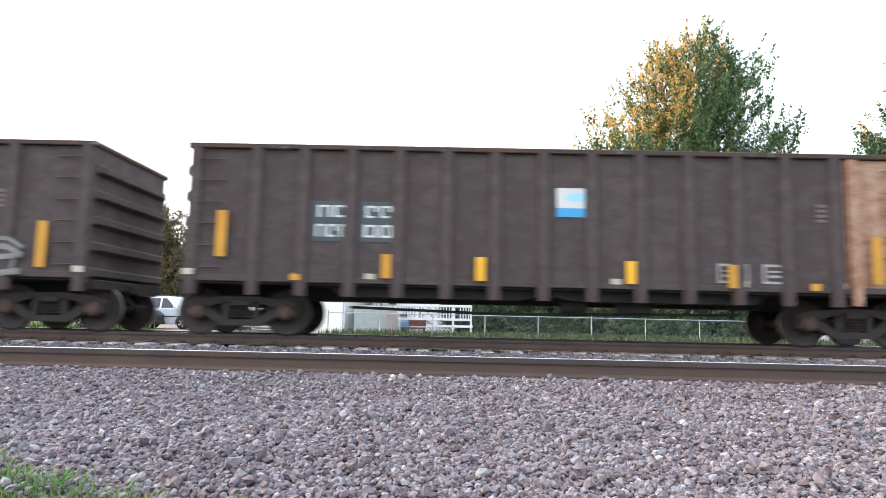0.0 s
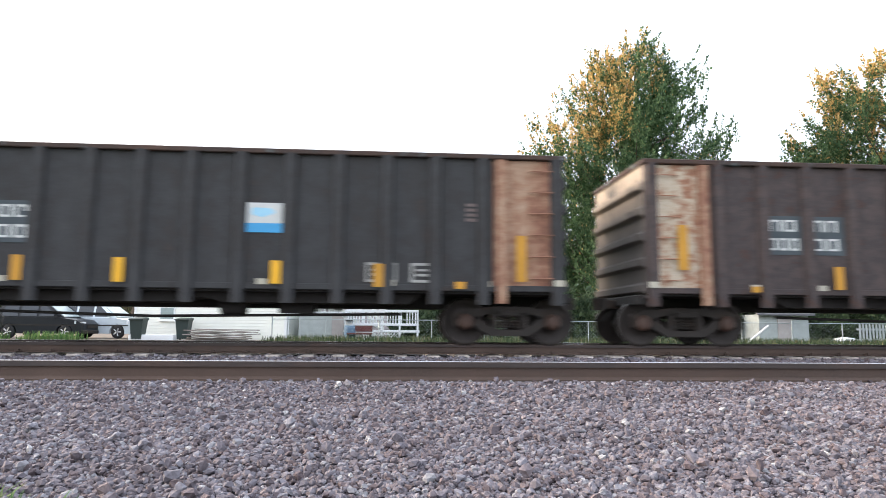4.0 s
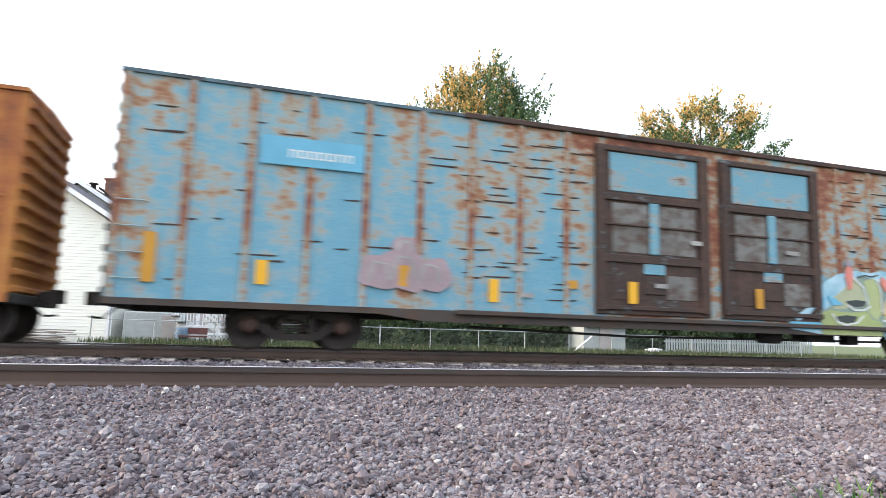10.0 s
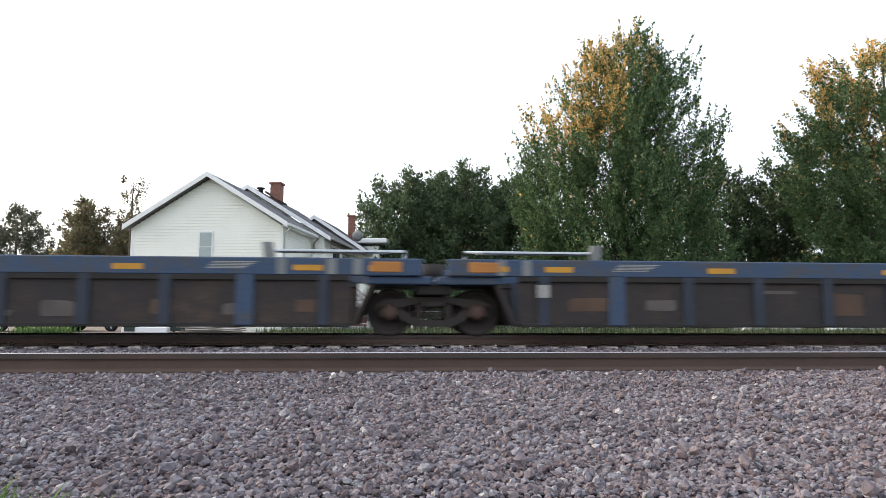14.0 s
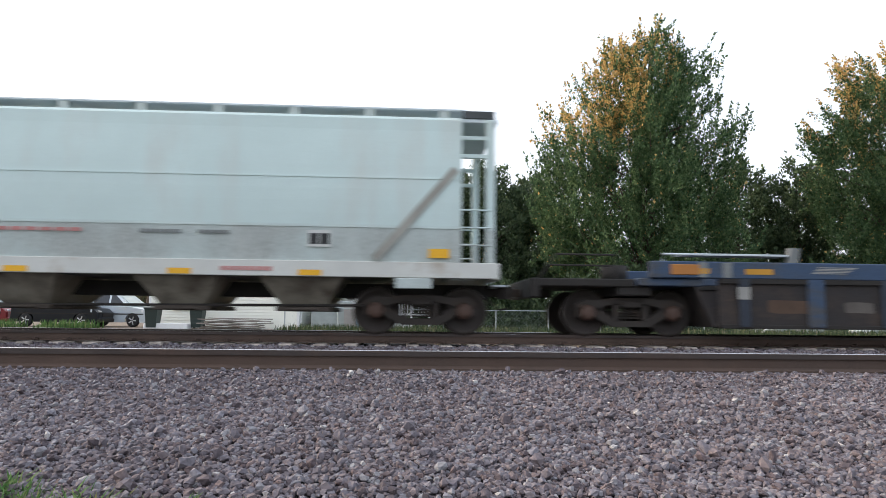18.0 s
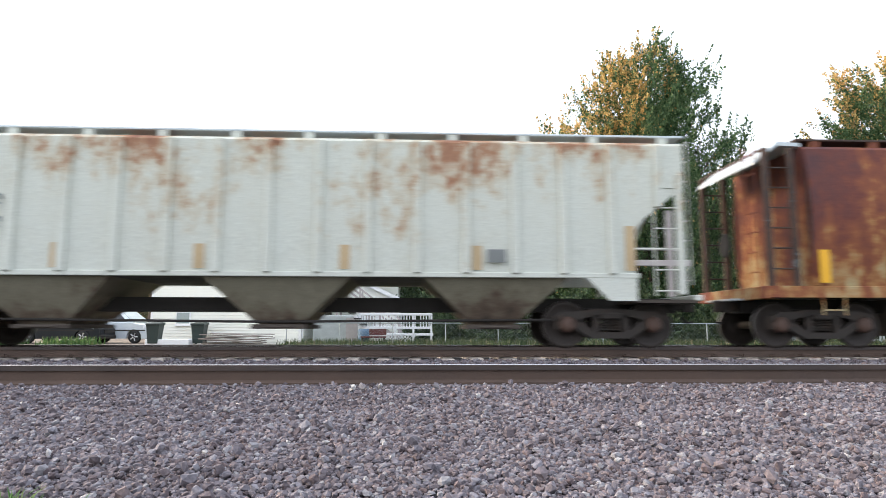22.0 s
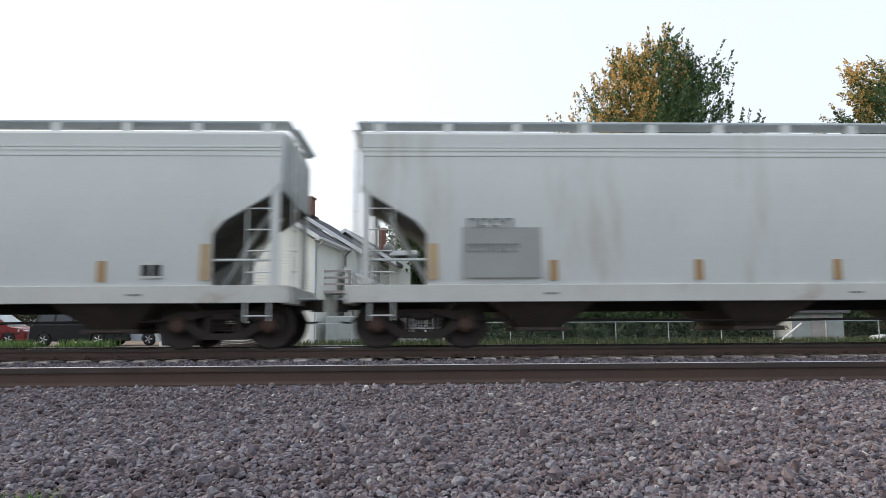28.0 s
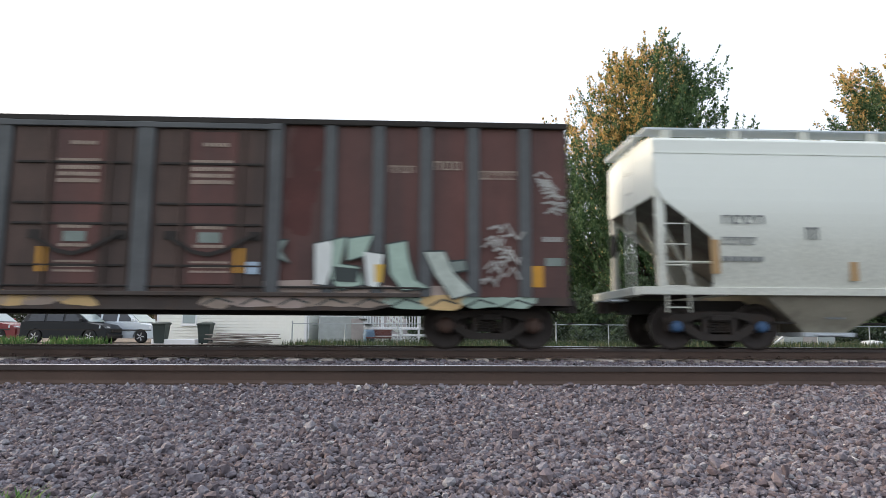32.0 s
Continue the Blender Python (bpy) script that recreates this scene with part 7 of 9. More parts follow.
        part("end_brace", Shape().tube([(g * (body - a), -sill + 0.05, sill_z[1] + 0.5), (g * (body - 0.1), -sill + 0.05, sill_z[1] + 0.5)], 0.03, 6).tube([(g * (body - a - 0.2), -0.5, 1.1), (g * (body - 0.3), -0.5, zt)], 0.05, 6).tube([(g * (body - a - 0.2), 0.5, 1.1), (g * (body - 0.3), 0.5, zt)], 0.05, 6), paint, car)
        if side_ladder:
            ladder(car, g * (body - 0.42), -sill - 0.03, sill_z[0] - 0.35, zt + 0.2, 0.46, paint, 0.42)
        ladder(car, g * (half - 0.02), -0.9, sill_z[1] - 0.2, eave + 0.2, 0.42, paint, 0.42, 1)
        part("roof_platform", Shape().box(min(g * body, g * (body + 0.22)), max(g * body, g * (body + 0.22)), -1.0, 1.0, eave + roof_h - 0.10, eave + roof_h - 0.06), board_paint or M_GALV, car)
        part("crossover_step", Shape().box(min(g * half, g * (half + 0.35)), max(g * half, g * (half + 0.35)), -0.6, 0.6, 0.98, 1.02), M_GALV, car)
        bogie(car, g * bogie_x, fresh)
    part("brake_wheel", Shape().lathe([(0.26, -0.02), (0.29, 0.0), (0.26, 0.02)], -half + 0.1, 0.5, 2.3, 0, 20), M_TUB, car)
    if pipe:
        part("train_pipe", Shape().tube([(-bogie_x + 1, -0.95, 0.55), (0, -0.95, 0.5), (bogie_x - 1, -0.95, 0.55)], 0.03, 6), M_TUB, car)
    for z in seam_z:
        y = -(np.interp(z, [p[0] for p in prof], [p[1] for p in prof]))
        part("weld_seam", Shape().box(-reach(z) + 0.02, reach(z) - 0.02, y - 0.012, y + 0.005, z - 0.012, z + 0.012), paint, car)
    if style == "ribbed":
        for i in range(17):
            x = -body + 0.55 + (2 * body - 1.1) * i / 16
            zl = z0 if abs(x) < body - a else zb + (zt - zb) * (abs(x) - body + a) / a
            part("side_post", Shape().box(x - 0.08, x + 0.08, -sill - bulge - 0.07, -sill - 0.0, zl, eave, 0.015), paint, car)
    couplers(car, half + 0.05)

    def side_y(z):
        return -float(np.interp(z, [p[0] for p in prof], [p[1] for p in prof]))
    return car, side_y


def cage(car, g, x0, x1, sill, z0, z1, material):
    """Open end of a car: two upright posts on each side, with rungs between them and a brace."""
    for side in (-1, 1):
        for x in (x0, x1):
            part("cage_post", Shape().box(g * x - 0.06, g * x + 0.06, side * sill - 0.05, side * sill + 0.05, z0, z1, 0.01), material, car)
        z = z0 + 0.35
        while z < z1 - 0.1:
            part("cage_rung", Shape().tube([(g * x0, side * sill, z), (g * x1, side * sill, z)], 0.018, 5), material, car)
            z += 0.42
    part("cage_rail", Shape().tube([(g * x1, -sill, z1), (g * x1, sill, z1)], 0.03, 6), material, car)


def hopper_marks(car, side_y, x_marks, z_mark, colour, w=0.09, h=0.42):
    for x in x_marks:
        plate(car, "reflector", x - w, x + w, z_mark, z_mark + h, side_y(z_mark + h / 2) - 0.014, colour, "upright reflective strip")


def placard(car, side_y, x, z):
    y = side_y(z) - 0.016
    plate(car, "data_placard", x - 0.22, x + 0.22, z - 0.16, z + 0.16, y, M_WHITE, "white and black data placard")
    plate(car, "data_placard", x - 0.19, x - 0.02, z - 0.11, z + 0.10, y - 0.006, M_BLACK)
    plate(car, "data_placard", x + 0.01, x + 0.19, z - 0.11, z + 0.10, y - 0.006, M_BLACK)


# first: off-white, the shadowed slope-sheet cut at each end painted as a long diagonal
car, sy = hopper(-197.1, 9.35, 8.62, 1.50, 4.27, M_HOP_WHITE, "off-white smooth covered hopper with yellow markers", 7.85, chutes=5, cut=(0.02, 1.2, 1.3), sill_z=(1.09, 1.40), bulge=0.08, roof_h=0.27, chute_paint=M_CHUTE_TAN, sill_paint=M_SILLWHITE, chute_z=0.42, chute_x=(-5.6, -2.8, 0.05, 3.1, 5.5), chute_w=0.85, seam_z=(3.05, 2.07), side_ladder=False)
hopper_marks(car, sy, (), 1, M_YELLOW)
for g in (-1, 1):
    part("slope_stain", ribbon([(g * 8.5, 3.25), (g * 7.6, 2.2), (g * 6.94, 1.45)], 0.16, sy(2.4) - 0.03, 0.004), M_SLOPELINE, car, "grey-tan painted line for the shadowed slope-sheet cut")
    for side in (-1, 1):
        part("end_post", Shape().box(g * 9.2 - 0.08, g * 9.2 + 0.08, side * 1.44 - 0.06, side * 1.44 + 0.06, 1.40, 4.30, 0.015), M_HOP_WHITE, car, "tall outer end post")
        for z in (3.55, 3.92):
            part("end_beam", Shape().box(min(g * 8.6, g * 9.2), max(g * 8.6, g * 9.2), side * 1.44 - 0.04, side * 1.44 + 0.04, z - 0.04, z + 0.04, 0.01), M_HOP_WHITE, car)
        for z in (1.75, 2.1, 2.45):
            part("hand_rail", Shape().tube([(g * 8.62, side * 1.5, z), (g * 9.22, side * 1.5, z)], 0.018, 5), M_HOP_WHITE, car)
    part("end_deck", Shape().box(min(g * 8.64, g * 9.36), max(g * 8.64, g * 9.36), -1.4, 1.4, 4.26, 4.34, 0.01), M_GALV, car, "grey roof platform over the open end")
    part("deck_edge", Shape().box(min(g * 8.66, g * 9.30), max(g * 8.66, g * 9.30), -1.42, -1.36, 4.34, 4.50, 0.01), M_ROOFDARK, car)
    part("step_plate", Shape().box(g * 7.7 - 0.35, g * 7.7 + 0.35, -1.58, -1.53, 0.88, 1.08, 0.01), M_HOP_WHITE, car)
    plate(car, "reflector", g * 8.19 - 0.2, g * 8.19 + 0.2, 1.48, 1.66, sy(1.6) - 0.05, M_YELLOW, "yellow reflective square")
    letters(car, g * 4.5 - 0.5, g * 4.5 + 0.5, 1.19, 1.27, -1.56, 8, M_REDMARK, 2)
for x in (-6.1, -3.2, 0.2, 3.23, 5.7):
    plate(car, "reflector", x - 0.22, x + 0.22, 1.11, 1.22, -1.56, M_YELLOW, "yellow reflective bar on the sill")
letters(car, -6.7, -5.8, 2.68, 2.86, sy(2.8) - 0.03, 4, M_GREYMARK, 1)
letters(car, -6.7, -5.2, 2.35, 2.56, sy(2.45) - 0.03, 6, M_GREYMARK, 2)
for i, (x, w, m) in enumerate(((-6.1, 0.6, M_GREYMARK), (-3.95, 0.45, M_GREYMARK), (-2.48, 0.32, M_REDMARK), (0.2, 1.22, M_REDMARK), (2.85, 0.4, M_GREYMARK), (3.85, 0.3, M_GREYMARK))):
    letters(car, x - w, x + w, 1.89, 1.96, sy(1.95) - 0.03, 9, m, i)
    if i in (0, 1, 2):
        letters(car, x - w, x + w, 1.77, 1.83, sy(1.8) - 0.03, 9, m, i + 3)
placard(car, sy, 5.86, 1.83)
along(car, -197.1)

# second: rusted through most of its paint, round sides
car, sy = hopper(-215.8, 8.33, 7.42, 1.42, 4.10, M_HOP_RUST, "heavily rusted covered hopper with dark graffiti", 7.0, "round", chutes=4, cut=(0.02, 1.1, 1.2), sill_z=(1.0, 1.24), bulge=0.17, roof_h=0.25, board_paint=M_RUSTY, chute_paint=M_HOP_DARK, chute_z=0.22, chute_x=(-4.2, -1.3, 1.58, 4.3), chute_w=1.15, chute_b=0.58, pipe=False, sill_paint=M_HOP_RUST)
for g in (-1, 1):
    cage(car, g, 7.72, 8.26, 1.42, 1.24, 4.1, M_RUSTY)
    part("end_walkway", Shape().prism([(g * 7.4, 4.26), (g * 7.9, 4.28), (g * 8.42, 3.86), (g * 8.42, 3.80), (g * 7.9, 4.20), (g * 7.4, 4.18)], 1, -1.3, 1.3), M_GALV, car, "grating walkway over the open end")
for x, w in ((7.2, 0.11), (-7.2, 0.11)):
    plate(car, "reflector", x - w, x + w, 1.3, 2.25, sy(1.8) - 0.02, M_YELLOW, "upright yellow reflective strip")
hopper_marks(car, sy, (-5.09, 1.04, 4.16), 1.29, M_YELLOW, 0.11, 0.44)
hopper_marks(car, sy, (-1.75,), 1.32, M_ORANGE, 0.11, 0.42)
rng = random.Random(6)
panel = Shape()
zz = [1.24 + (4.08 - 1.24) * k / 10 for k in range(11)]
panel.loft([[(5.78, sy(z) - 0.006, z), (7.38, sy(z) - 0.006, z), (7.38, sy(z) + 0.004, z), (5.78, sy(z) + 0.004, z)] for z in zz])
part("cream_panel", panel, M_HOP_CREAMEND, car, "cream end panel with rust at its top and sprayed marks")
throwup(car, 0.45, 4.3, 1.30, 2.04, sy(1.45) - 0.05, 7, (M_OLIVEGREY, M_BLACK), M_BLACK, M_TANMARK, 4, "black sprayed letter")
part("graffiti_edge", blob(-2.42, 1.58, 0.42, 0.27, sy(1.45) - 0.03, 3, 22, 0.004, 0.7), M_BLACK, car)
part("graffiti_fill", blob(-2.40, 1.60, 0.27, 0.17, sy(1.45) - 0.036, 5, 20, 0.004, 0.7), M_SPRAY_WHITE, car, "white sprayed bubble")
for i in range(22):
    x, z = rng.uniform(-6.8, 0.2), rng.uniform(1.35, 2.2)
    part("graffiti_stroke", ribbon([(x, z), (x + 0.15, z + rng.uniform(-0.1, 0.1)), (x + rng.uniform(0.3, 0.5), z + rng.uniform(-0.1, 0.1))], rng.uniform(0.03, 0.08), sy(1.4) - 0.05), M_BLACK, car, "black sprayed stroke")
for i in range(9):
    x, z = rng.uniform(5.9, 6.9), rng.uniform(1.35, 2.2)
    part("graffiti_stroke", ribbon([(x, z), (x + 0.1, z + 0.15), (x + 0.25, z - 0.05), (x + 0.35, z + 0.1)], 0.05, sy(1.4) - 0.06), (M_GREYTEAL, M_SPRAY_PALEG)[i % 2], car)
placard(car, sy, 4.89, 1.46)
along(car, -215.8)

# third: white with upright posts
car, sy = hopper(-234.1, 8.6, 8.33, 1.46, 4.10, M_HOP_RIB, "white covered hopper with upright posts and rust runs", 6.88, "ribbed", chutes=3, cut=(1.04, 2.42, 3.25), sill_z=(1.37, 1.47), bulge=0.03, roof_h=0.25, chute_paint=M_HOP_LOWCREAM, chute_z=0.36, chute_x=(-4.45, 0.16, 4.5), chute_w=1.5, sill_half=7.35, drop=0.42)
hopper_marks(car, sy, (-4.0, -1.3, 1.5, 4.1), 1.52, M_TANREFLECT, 0.1, 0.48)
hopper_marks(car, sy, (-7.18, 7.18), 1.52, M_TANREFLECT, 0.1, 0.9)
for g in (-1, 1):
    part("end_frame", Shape().box(g * 8.0 - 0.06, g * 8.0 + 0.06, -1.5, -1.4, 1.0, 2.75, 0.01).box(min(g * 7.3, g * 8.4), max(g * 7.3, g * 8.4), -1.5, -1.44, 1.62, 1.74, 0.01), M_GREYWOOD, car, "grey-brown end frame with a cross bar")
    part("end_gusset", Shape().prism([(g * 6.25, 1.40), (g * 7.3, 1.40), (g * 7.3, 0.92), (g * 6.75, 0.92)], 1, -1.5, -1.44), M_HOP_RIB, car, "rusty white end gusset")
letters(car, -6.3, -5.8, 2.72, 2.92, sy(2.8) - 0.08, 2, M_GREYMARK, 5)
letters(car, -5.5, -4.95, 2.72, 2.92, sy(2.8) - 0.08, 2, M_GREYMARK, 6)
letters(car, -6.3, -5.8, 2.28, 2.48, sy(2.3) - 0.08, 2, M_GREYMARK, 7)
letters(car, -5.5, -4.95, 2.28, 2.48, sy(2.3) - 0.08, 2, M_GREYMARK, 8)
part("data_placard", Shape().box(4.3, 4.66, sy(1.8) - 0.09, sy(1.8) - 0.08, 1.66, 1.92), M_GREYMARK, car, "grey data placard")
along(car, -234.1)

# four of one smooth three-bay type
def three_bay(u, paint, label, rust=0, number=True, seed=0, extra=""):
    car, sy = hopper(u, 8.22, 8.05, 1.50, 4.25, paint, label, 6.85, chutes=3, cut=(1.30, 2.35, 3.12), sill_z=(0.88, 1.22), bulge=0.09, roof_h=0.31, seam_z=(3.98, 3.91, 3.80), chute_z=0.30, chute_x=(-4.4, 0.1, 4.6), chute_w=1.05, sill_paint=M_SILLWHITE, end_paint=M_HOP_END)
    hopper_marks(car, sy, (-4.25, -1.35, 1.45, 4.65), 1.30, M_ORANGE_DULL, 0.085, 0.40)
    hopper_marks(car, sy, (-6.62, 6.62), 1.32, M_TANREFLECT, 0.10, 0.90)
    if number:
        letters(car, -6.15, -5.2, 2.60, 2.78, sy(2.7) - 0.014, 4, M_GREYMARK, seed)
        letters(car, -6.15, -5.05, 2.18, 2.36, sy(2.3) - 0.014, 6, M_GREYMARK, seed + 1)
    letters(car, -5.5, -5.2, 1.5, 1.6, sy(1.5) - 0.014, 3, M_GREYMARK, seed + 2)
    placard(car, sy, 5.6, 1.52)
    for x in (-4.3, 5.3, 1.8):
        letters(car, x - 0.15, x + 0.15, 1.02, 1.06, -1.552, 3, M_GREYMARK, seed)
    return along(car, u), sy


c12, sy = three_bay(-252.15, M_HOP_CREAM, "cream covered hopper streaked with orange rust", seed=1)
c13, sy = three_bay(-269.64, M_HOP_A, "white covered hopper, light rust, red graffiti outline", seed=2)
for k in range(3):
    pts = [(-3.75 + (0.42 - 0.06 * k) * math.cos(a) + 0.05 * math.sin(3 * a), 1.78 + (0.48 - 0.07 * k) * math.sin(a)) for a in np.linspace(0.3 + k, 6.3 + k, 22)]
    part("graffiti_outline", ribbon(pts, 0.035, sy(1.8) - 0.03), M_REDMARK, c13, "thin red sprayed outline")
part("graffiti_outline", ribbon([(-4.9, 1.95), (-4.5, 2.05), (-4.2, 1.98), (-4.6, 1.9)], 0.03, sy(1.9) - 0.03), M_REDMARK, c13)
part("graffiti_outline", ribbon([(1.9 + 0.25 * i, 1.62 + 0.09 * math.sin(1.9 * i)) for i in range(12)], 0.025, sy(1.6) - 0.03), M_SPRAY_TEAL, c13, "thin teal sprayed line")
c14, sy = three_bay(-287.2, M_HOP_B, "white covered hopper with a grey repainted number panel", number=False, seed=3)
plate(c14, "number_panel", -6.05, -4.5, 1.35, 2.72, sy(2.0) - 0.012, M_GALVPAINT, "grey repainted number panel")
letters(c14, -5.95, -5.0, 2.35, 2.52, sy(2.4) - 0.03, 4, M_GREYMARK, 1)
letters(c14, -5.95, -4.9, 1.85, 2.02, sy(1.9) - 0.03, 6, M_GREYMARK, 2)
letters(c14, -5.95, -5.1, 1.45, 1.6, sy(1.5) - 0.03, 6, M_GREYMARK, 3)
c15, sy = three_bay(-304.8, M_HOP_B, "white covered hopper with small grey graffiti", seed=4)
throwup(c15, -4.3, -3.2, 1.28, 1.98, sy(1.6) - 0.03, 3, (M_SPRAY_GREYG, M_GREYTEAL), M_SPRAY_PALEG, M_GREYTEAL, 9, "grey-green sprayed letter")
part("graffiti_tag", blob(1.95, 1.62, 0.28, 0.30, sy(1.6) - 0.02, 8, 24, 0.004, 0.9, 0.2), M_GREYMARK, c15, "grey sprayed tag with a black centre")
part("graffiti_tag", blob(2.02, 1.45, 0.2, 0.2, sy(1.5) - 0.026, 9, 20, 0.004, 0.9, 0.2), M_SPRAY_DARK, c15)
for z in (1.9, 1.72, 1.55):
    letters(c15, -2.15, -1.8, z, z + 0.1, sy(z) - 0.02, 2, M_BLACK, 4)

# newest one, beige, deeper chutes, grey bogies
car, sy = hopper(-322.65, 8.75, 8.42, 1.48, 4.25, M_HOP_NEW, "clean beige covered hopper with deep chutes", 6.98, chutes=3, cut=(1.15, 2.2, 3.1), sill_z=(1.08, 1.24), bulge=0.12, roof_h=0.30, chute_paint=M_HOP_NEWLOW, chute_z=0.26, chute_x=(-4.65, 0.0, 4.65), chute_w=1.6, fresh=True, seam_z=(3.98,))
hopper_marks(car, sy, (-4.4, -1.55, 1.25, 4.0), 1.38, M_ORANGE_DULL, 0.09, 0.45)
hopper_marks(car, sy, (-7.25, 7.15), 1.5, M_ORANGE_DULL, 0.09, 0.9)
letters(car, -7.1, -6.2, 2.5, 2.68, sy(2.6) - 0.02, 4, M_GREYMARK, 1)
letters(car, -7.1, -6.4, 2.08, 2.24, sy(2.1) - 0.02, 5, M_GREYMARK, 2)
letters(car, -7.1, -6.25, 1.75, 1.85, sy(1.8) - 0.02, 5, M_GREYMARK, 3)
letters(car, -5.4, -5.1, 2.2, 2.45, sy(2.3) - 0.02, 2, M_GREYMARK, 4)
for x in (-2.75, 2.35):
    for k in range(3):
        letters(car, x - 0.2, x + 0.2, 1.42 + 0.08 * k, 1.46 + 0.08 * k, sy(1.45) - 0.02, 4, M_REDMARK, k)
placard(car, sy, 5.1, 1.52)
along(car, -322.65)

brown_boxcar(-341.5)

laid = {ob.name for ob in bpy.data.objects}


# ---- the white house beyond the tracks ----
def siding(parent, x0, x1, z0, z1, y, step=0.16, roof=None, name="siding_board", along_y=None):
    """Overlapping boards on a wall, each a piece of its own; roof(z) gives the half-open range on a gable."""
    z = z0
    while z < z1 - 0.02:
        a, b = (x0, x1) if roof is None else roof(z)
        if b - a > 0.1:
            h = min(step, z1 - z)
            if along_y is None:
                s = Shape().prism([(y, z), (y - 0.022, z + 0.005), (y - 0.006, z + h), (y, z + h)], 0, a, b)
            else:
                s = Shape().loft([[(along_y, q, z), (along_y + 0.022, q, z + 0.005), (along_y + 0.006, q, z + h), (along_y, q, z + h)] for q in (a, b)])
            part(name, s, M_SIDING, parent)
        z += step


def window(parent, x, y, z, w, h, axis=0):
    fr = part("window", Shape().box(x - w / 2 - 0.07, x + w / 2 + 0.07, y - 0.06, y, z - h / 2 - 0.07, z + h / 2 + 0.07, 0.01), M_TRIM, parent, "white double-hung window")
    for k in (0, 1):
        part("pane", Shape().box(x - w / 2, x + w / 2, y - 0.068 - 0.004 * k, y - 0.058, z - h / 2 + k * h / 2 + 0.02, z + k * h / 2 - 0.02), M_GLASS, fr)
    part("sill", Shape().box(x - w / 2 - 0.1, x + w / 2 + 0.1, y - 0.11, y, z - h / 2 - 0.12, z - h / 2 - 0.06, 0.01), M_TRIM, fr)
    return fr


def gable_roof(parent, xr, zr, xl, zl, xe, ze, y0, y1, t=0.16):
    """Two roof slopes from a ridge (xr, zr) to the eaves on both sides, with white rake boards."""
    for xa, za in ((xl, zl), (xe, ze)):
        slope = part("roof", Shape().prism([(xr, zr), (xa, za), (xa, za - t), (xr, zr - t)], 1, y0, y1), M_SHINGLE, parent, "grey shingle roof slope")
        n = int(math.hypot(xa - xr, za - zr) / 0.2)
        dx, dz = (xa - xr) / n, (za - zr) / n
        for i in range(n):
            x, z = xr + dx * i, zr + dz * i
            part("shingle_course", Shape().prism([(x, z), (x + dx, z + dz), (x + dx, z + dz + 0.016), (x, z + 0.004)], 1, y0 + 0.02, y1), M_SHINGLE, slope)
        part("rake_board", Shape().prism([(xr, zr + 0.02), (xa, za + 0.02), (xa, za - 0.24), (xr, zr - 0.24)], 1, y0 - 0.05, y0), M_TRIM, parent)


# the house stands askew to the tracks; its own axes: x along the gable wall, y into its depth
house = thing("house", "white clapboard house with grey shingle roof and brick chimneys", "house", 0.26, 0, 0, -8.1)
HX0, HX1, HY, HG = -19.72, -11.50, 32.05, -0.52
HR, HZ, HE = -15.5, 7.62, 5.02
front = part("wall", Shape().prism([(HX0, HG), (HX1, HG), (HX1, HE), (HR, HZ), (HX0, HE)], 1, HY, HY + 0.2), M_SIDING, house, "white horizontal siding")


def gable_range(z):
    if z < HE - 0.1:
        return HX0 + 0.1, HX1 - 0.1
    k = max(0.0, (HZ - 0.1 - z) / (HZ - HE))
    return HR - k * (HR - HX0), HR + k * (HX1 - HR)


siding(front, HX0, HX1, HG, HZ - 0.15, HY, 0.155, gable_range)
part("corner_board", Shape().box(HX0 - 0.03, HX0 + 0.10, HY - 0.035, HY + 0.1, HG, HE, 0.01), M_TRIM, house)
part("corner_board", Shape().box(HX1 - 0.10, HX1 + 0.03, HY - 0.035, HY + 0.1, HG, HE, 0.01), M_TRIM, house)
part("wall", Shape().box(HX1 - 0.2, HX1, HY + 0.2, HY + 5.0, HG, HE), M_SIDING, house)
siding(house, HY + 0.1, HY + 4.9, HG, HE - 0.05, 0, 0.155, along_y=HX1)
part("wall", Shape().box(HX0, HX0 + 0.2, HY + 0.2, HY + 5.0, HG, HE), M_SIDING, house)
gable_roof(house, HR, 7.87, -20.0, 5.10, -11.11, 5.16, HY - 0.45, HY + 5.2)
window(house, -15.61, HY - 0.02, 3.97, 0.64, 1.55)
window(house, -17.9, HY - 0.02, 1.2, 0.7, 1.2)
part("gutter", Shape().prism([(-11.13, 5.12), (-10.98, 5.12), (-11.0, 5.0), (-11.10, 5.0)], 1, HY - 0.45, HY + 5.0), M_TRIM, house)
part("soffit", Shape().box(-11.5, -11.13, HY - 0.4, HY + 5.0, 4.98, 5.02), M_TRIM, house)
part("downspout", Shape().tube([(-11.06, HY - 0.1, 5.0), (-11.2, HY - 0.05, 4.8), (-11.42, HY + 0.1, 4.66), (-11.42, HY + 0.1, -0.4)], 0.045, 6), M_TRIM, house)
part("downspout", Shape().tube([(-11.05, HY + 4.9, 4.98), (-11.3, HY + 4.9, 4.7), (-11.36, HY + 4.9, -0.4)], 0.06, 6), M_GREYWOOD, house, "brown downspout at the inner corner")
# rear part, wider on one side
RY = HY + 5.0
part("wall", Shape().prism([(HX0, HG), (-10.7, HG), (-10.7, 5.0), (HR, 7.98), (HX0, 5.3)], 1, RY, RY + 0.2), M_SIDING, house, "white siding of the rear part")
part("wall", Shape().box(-10.9, -10.7, RY + 0.2, RY + 9.0, HG, 5.0), M_SIDING, house)
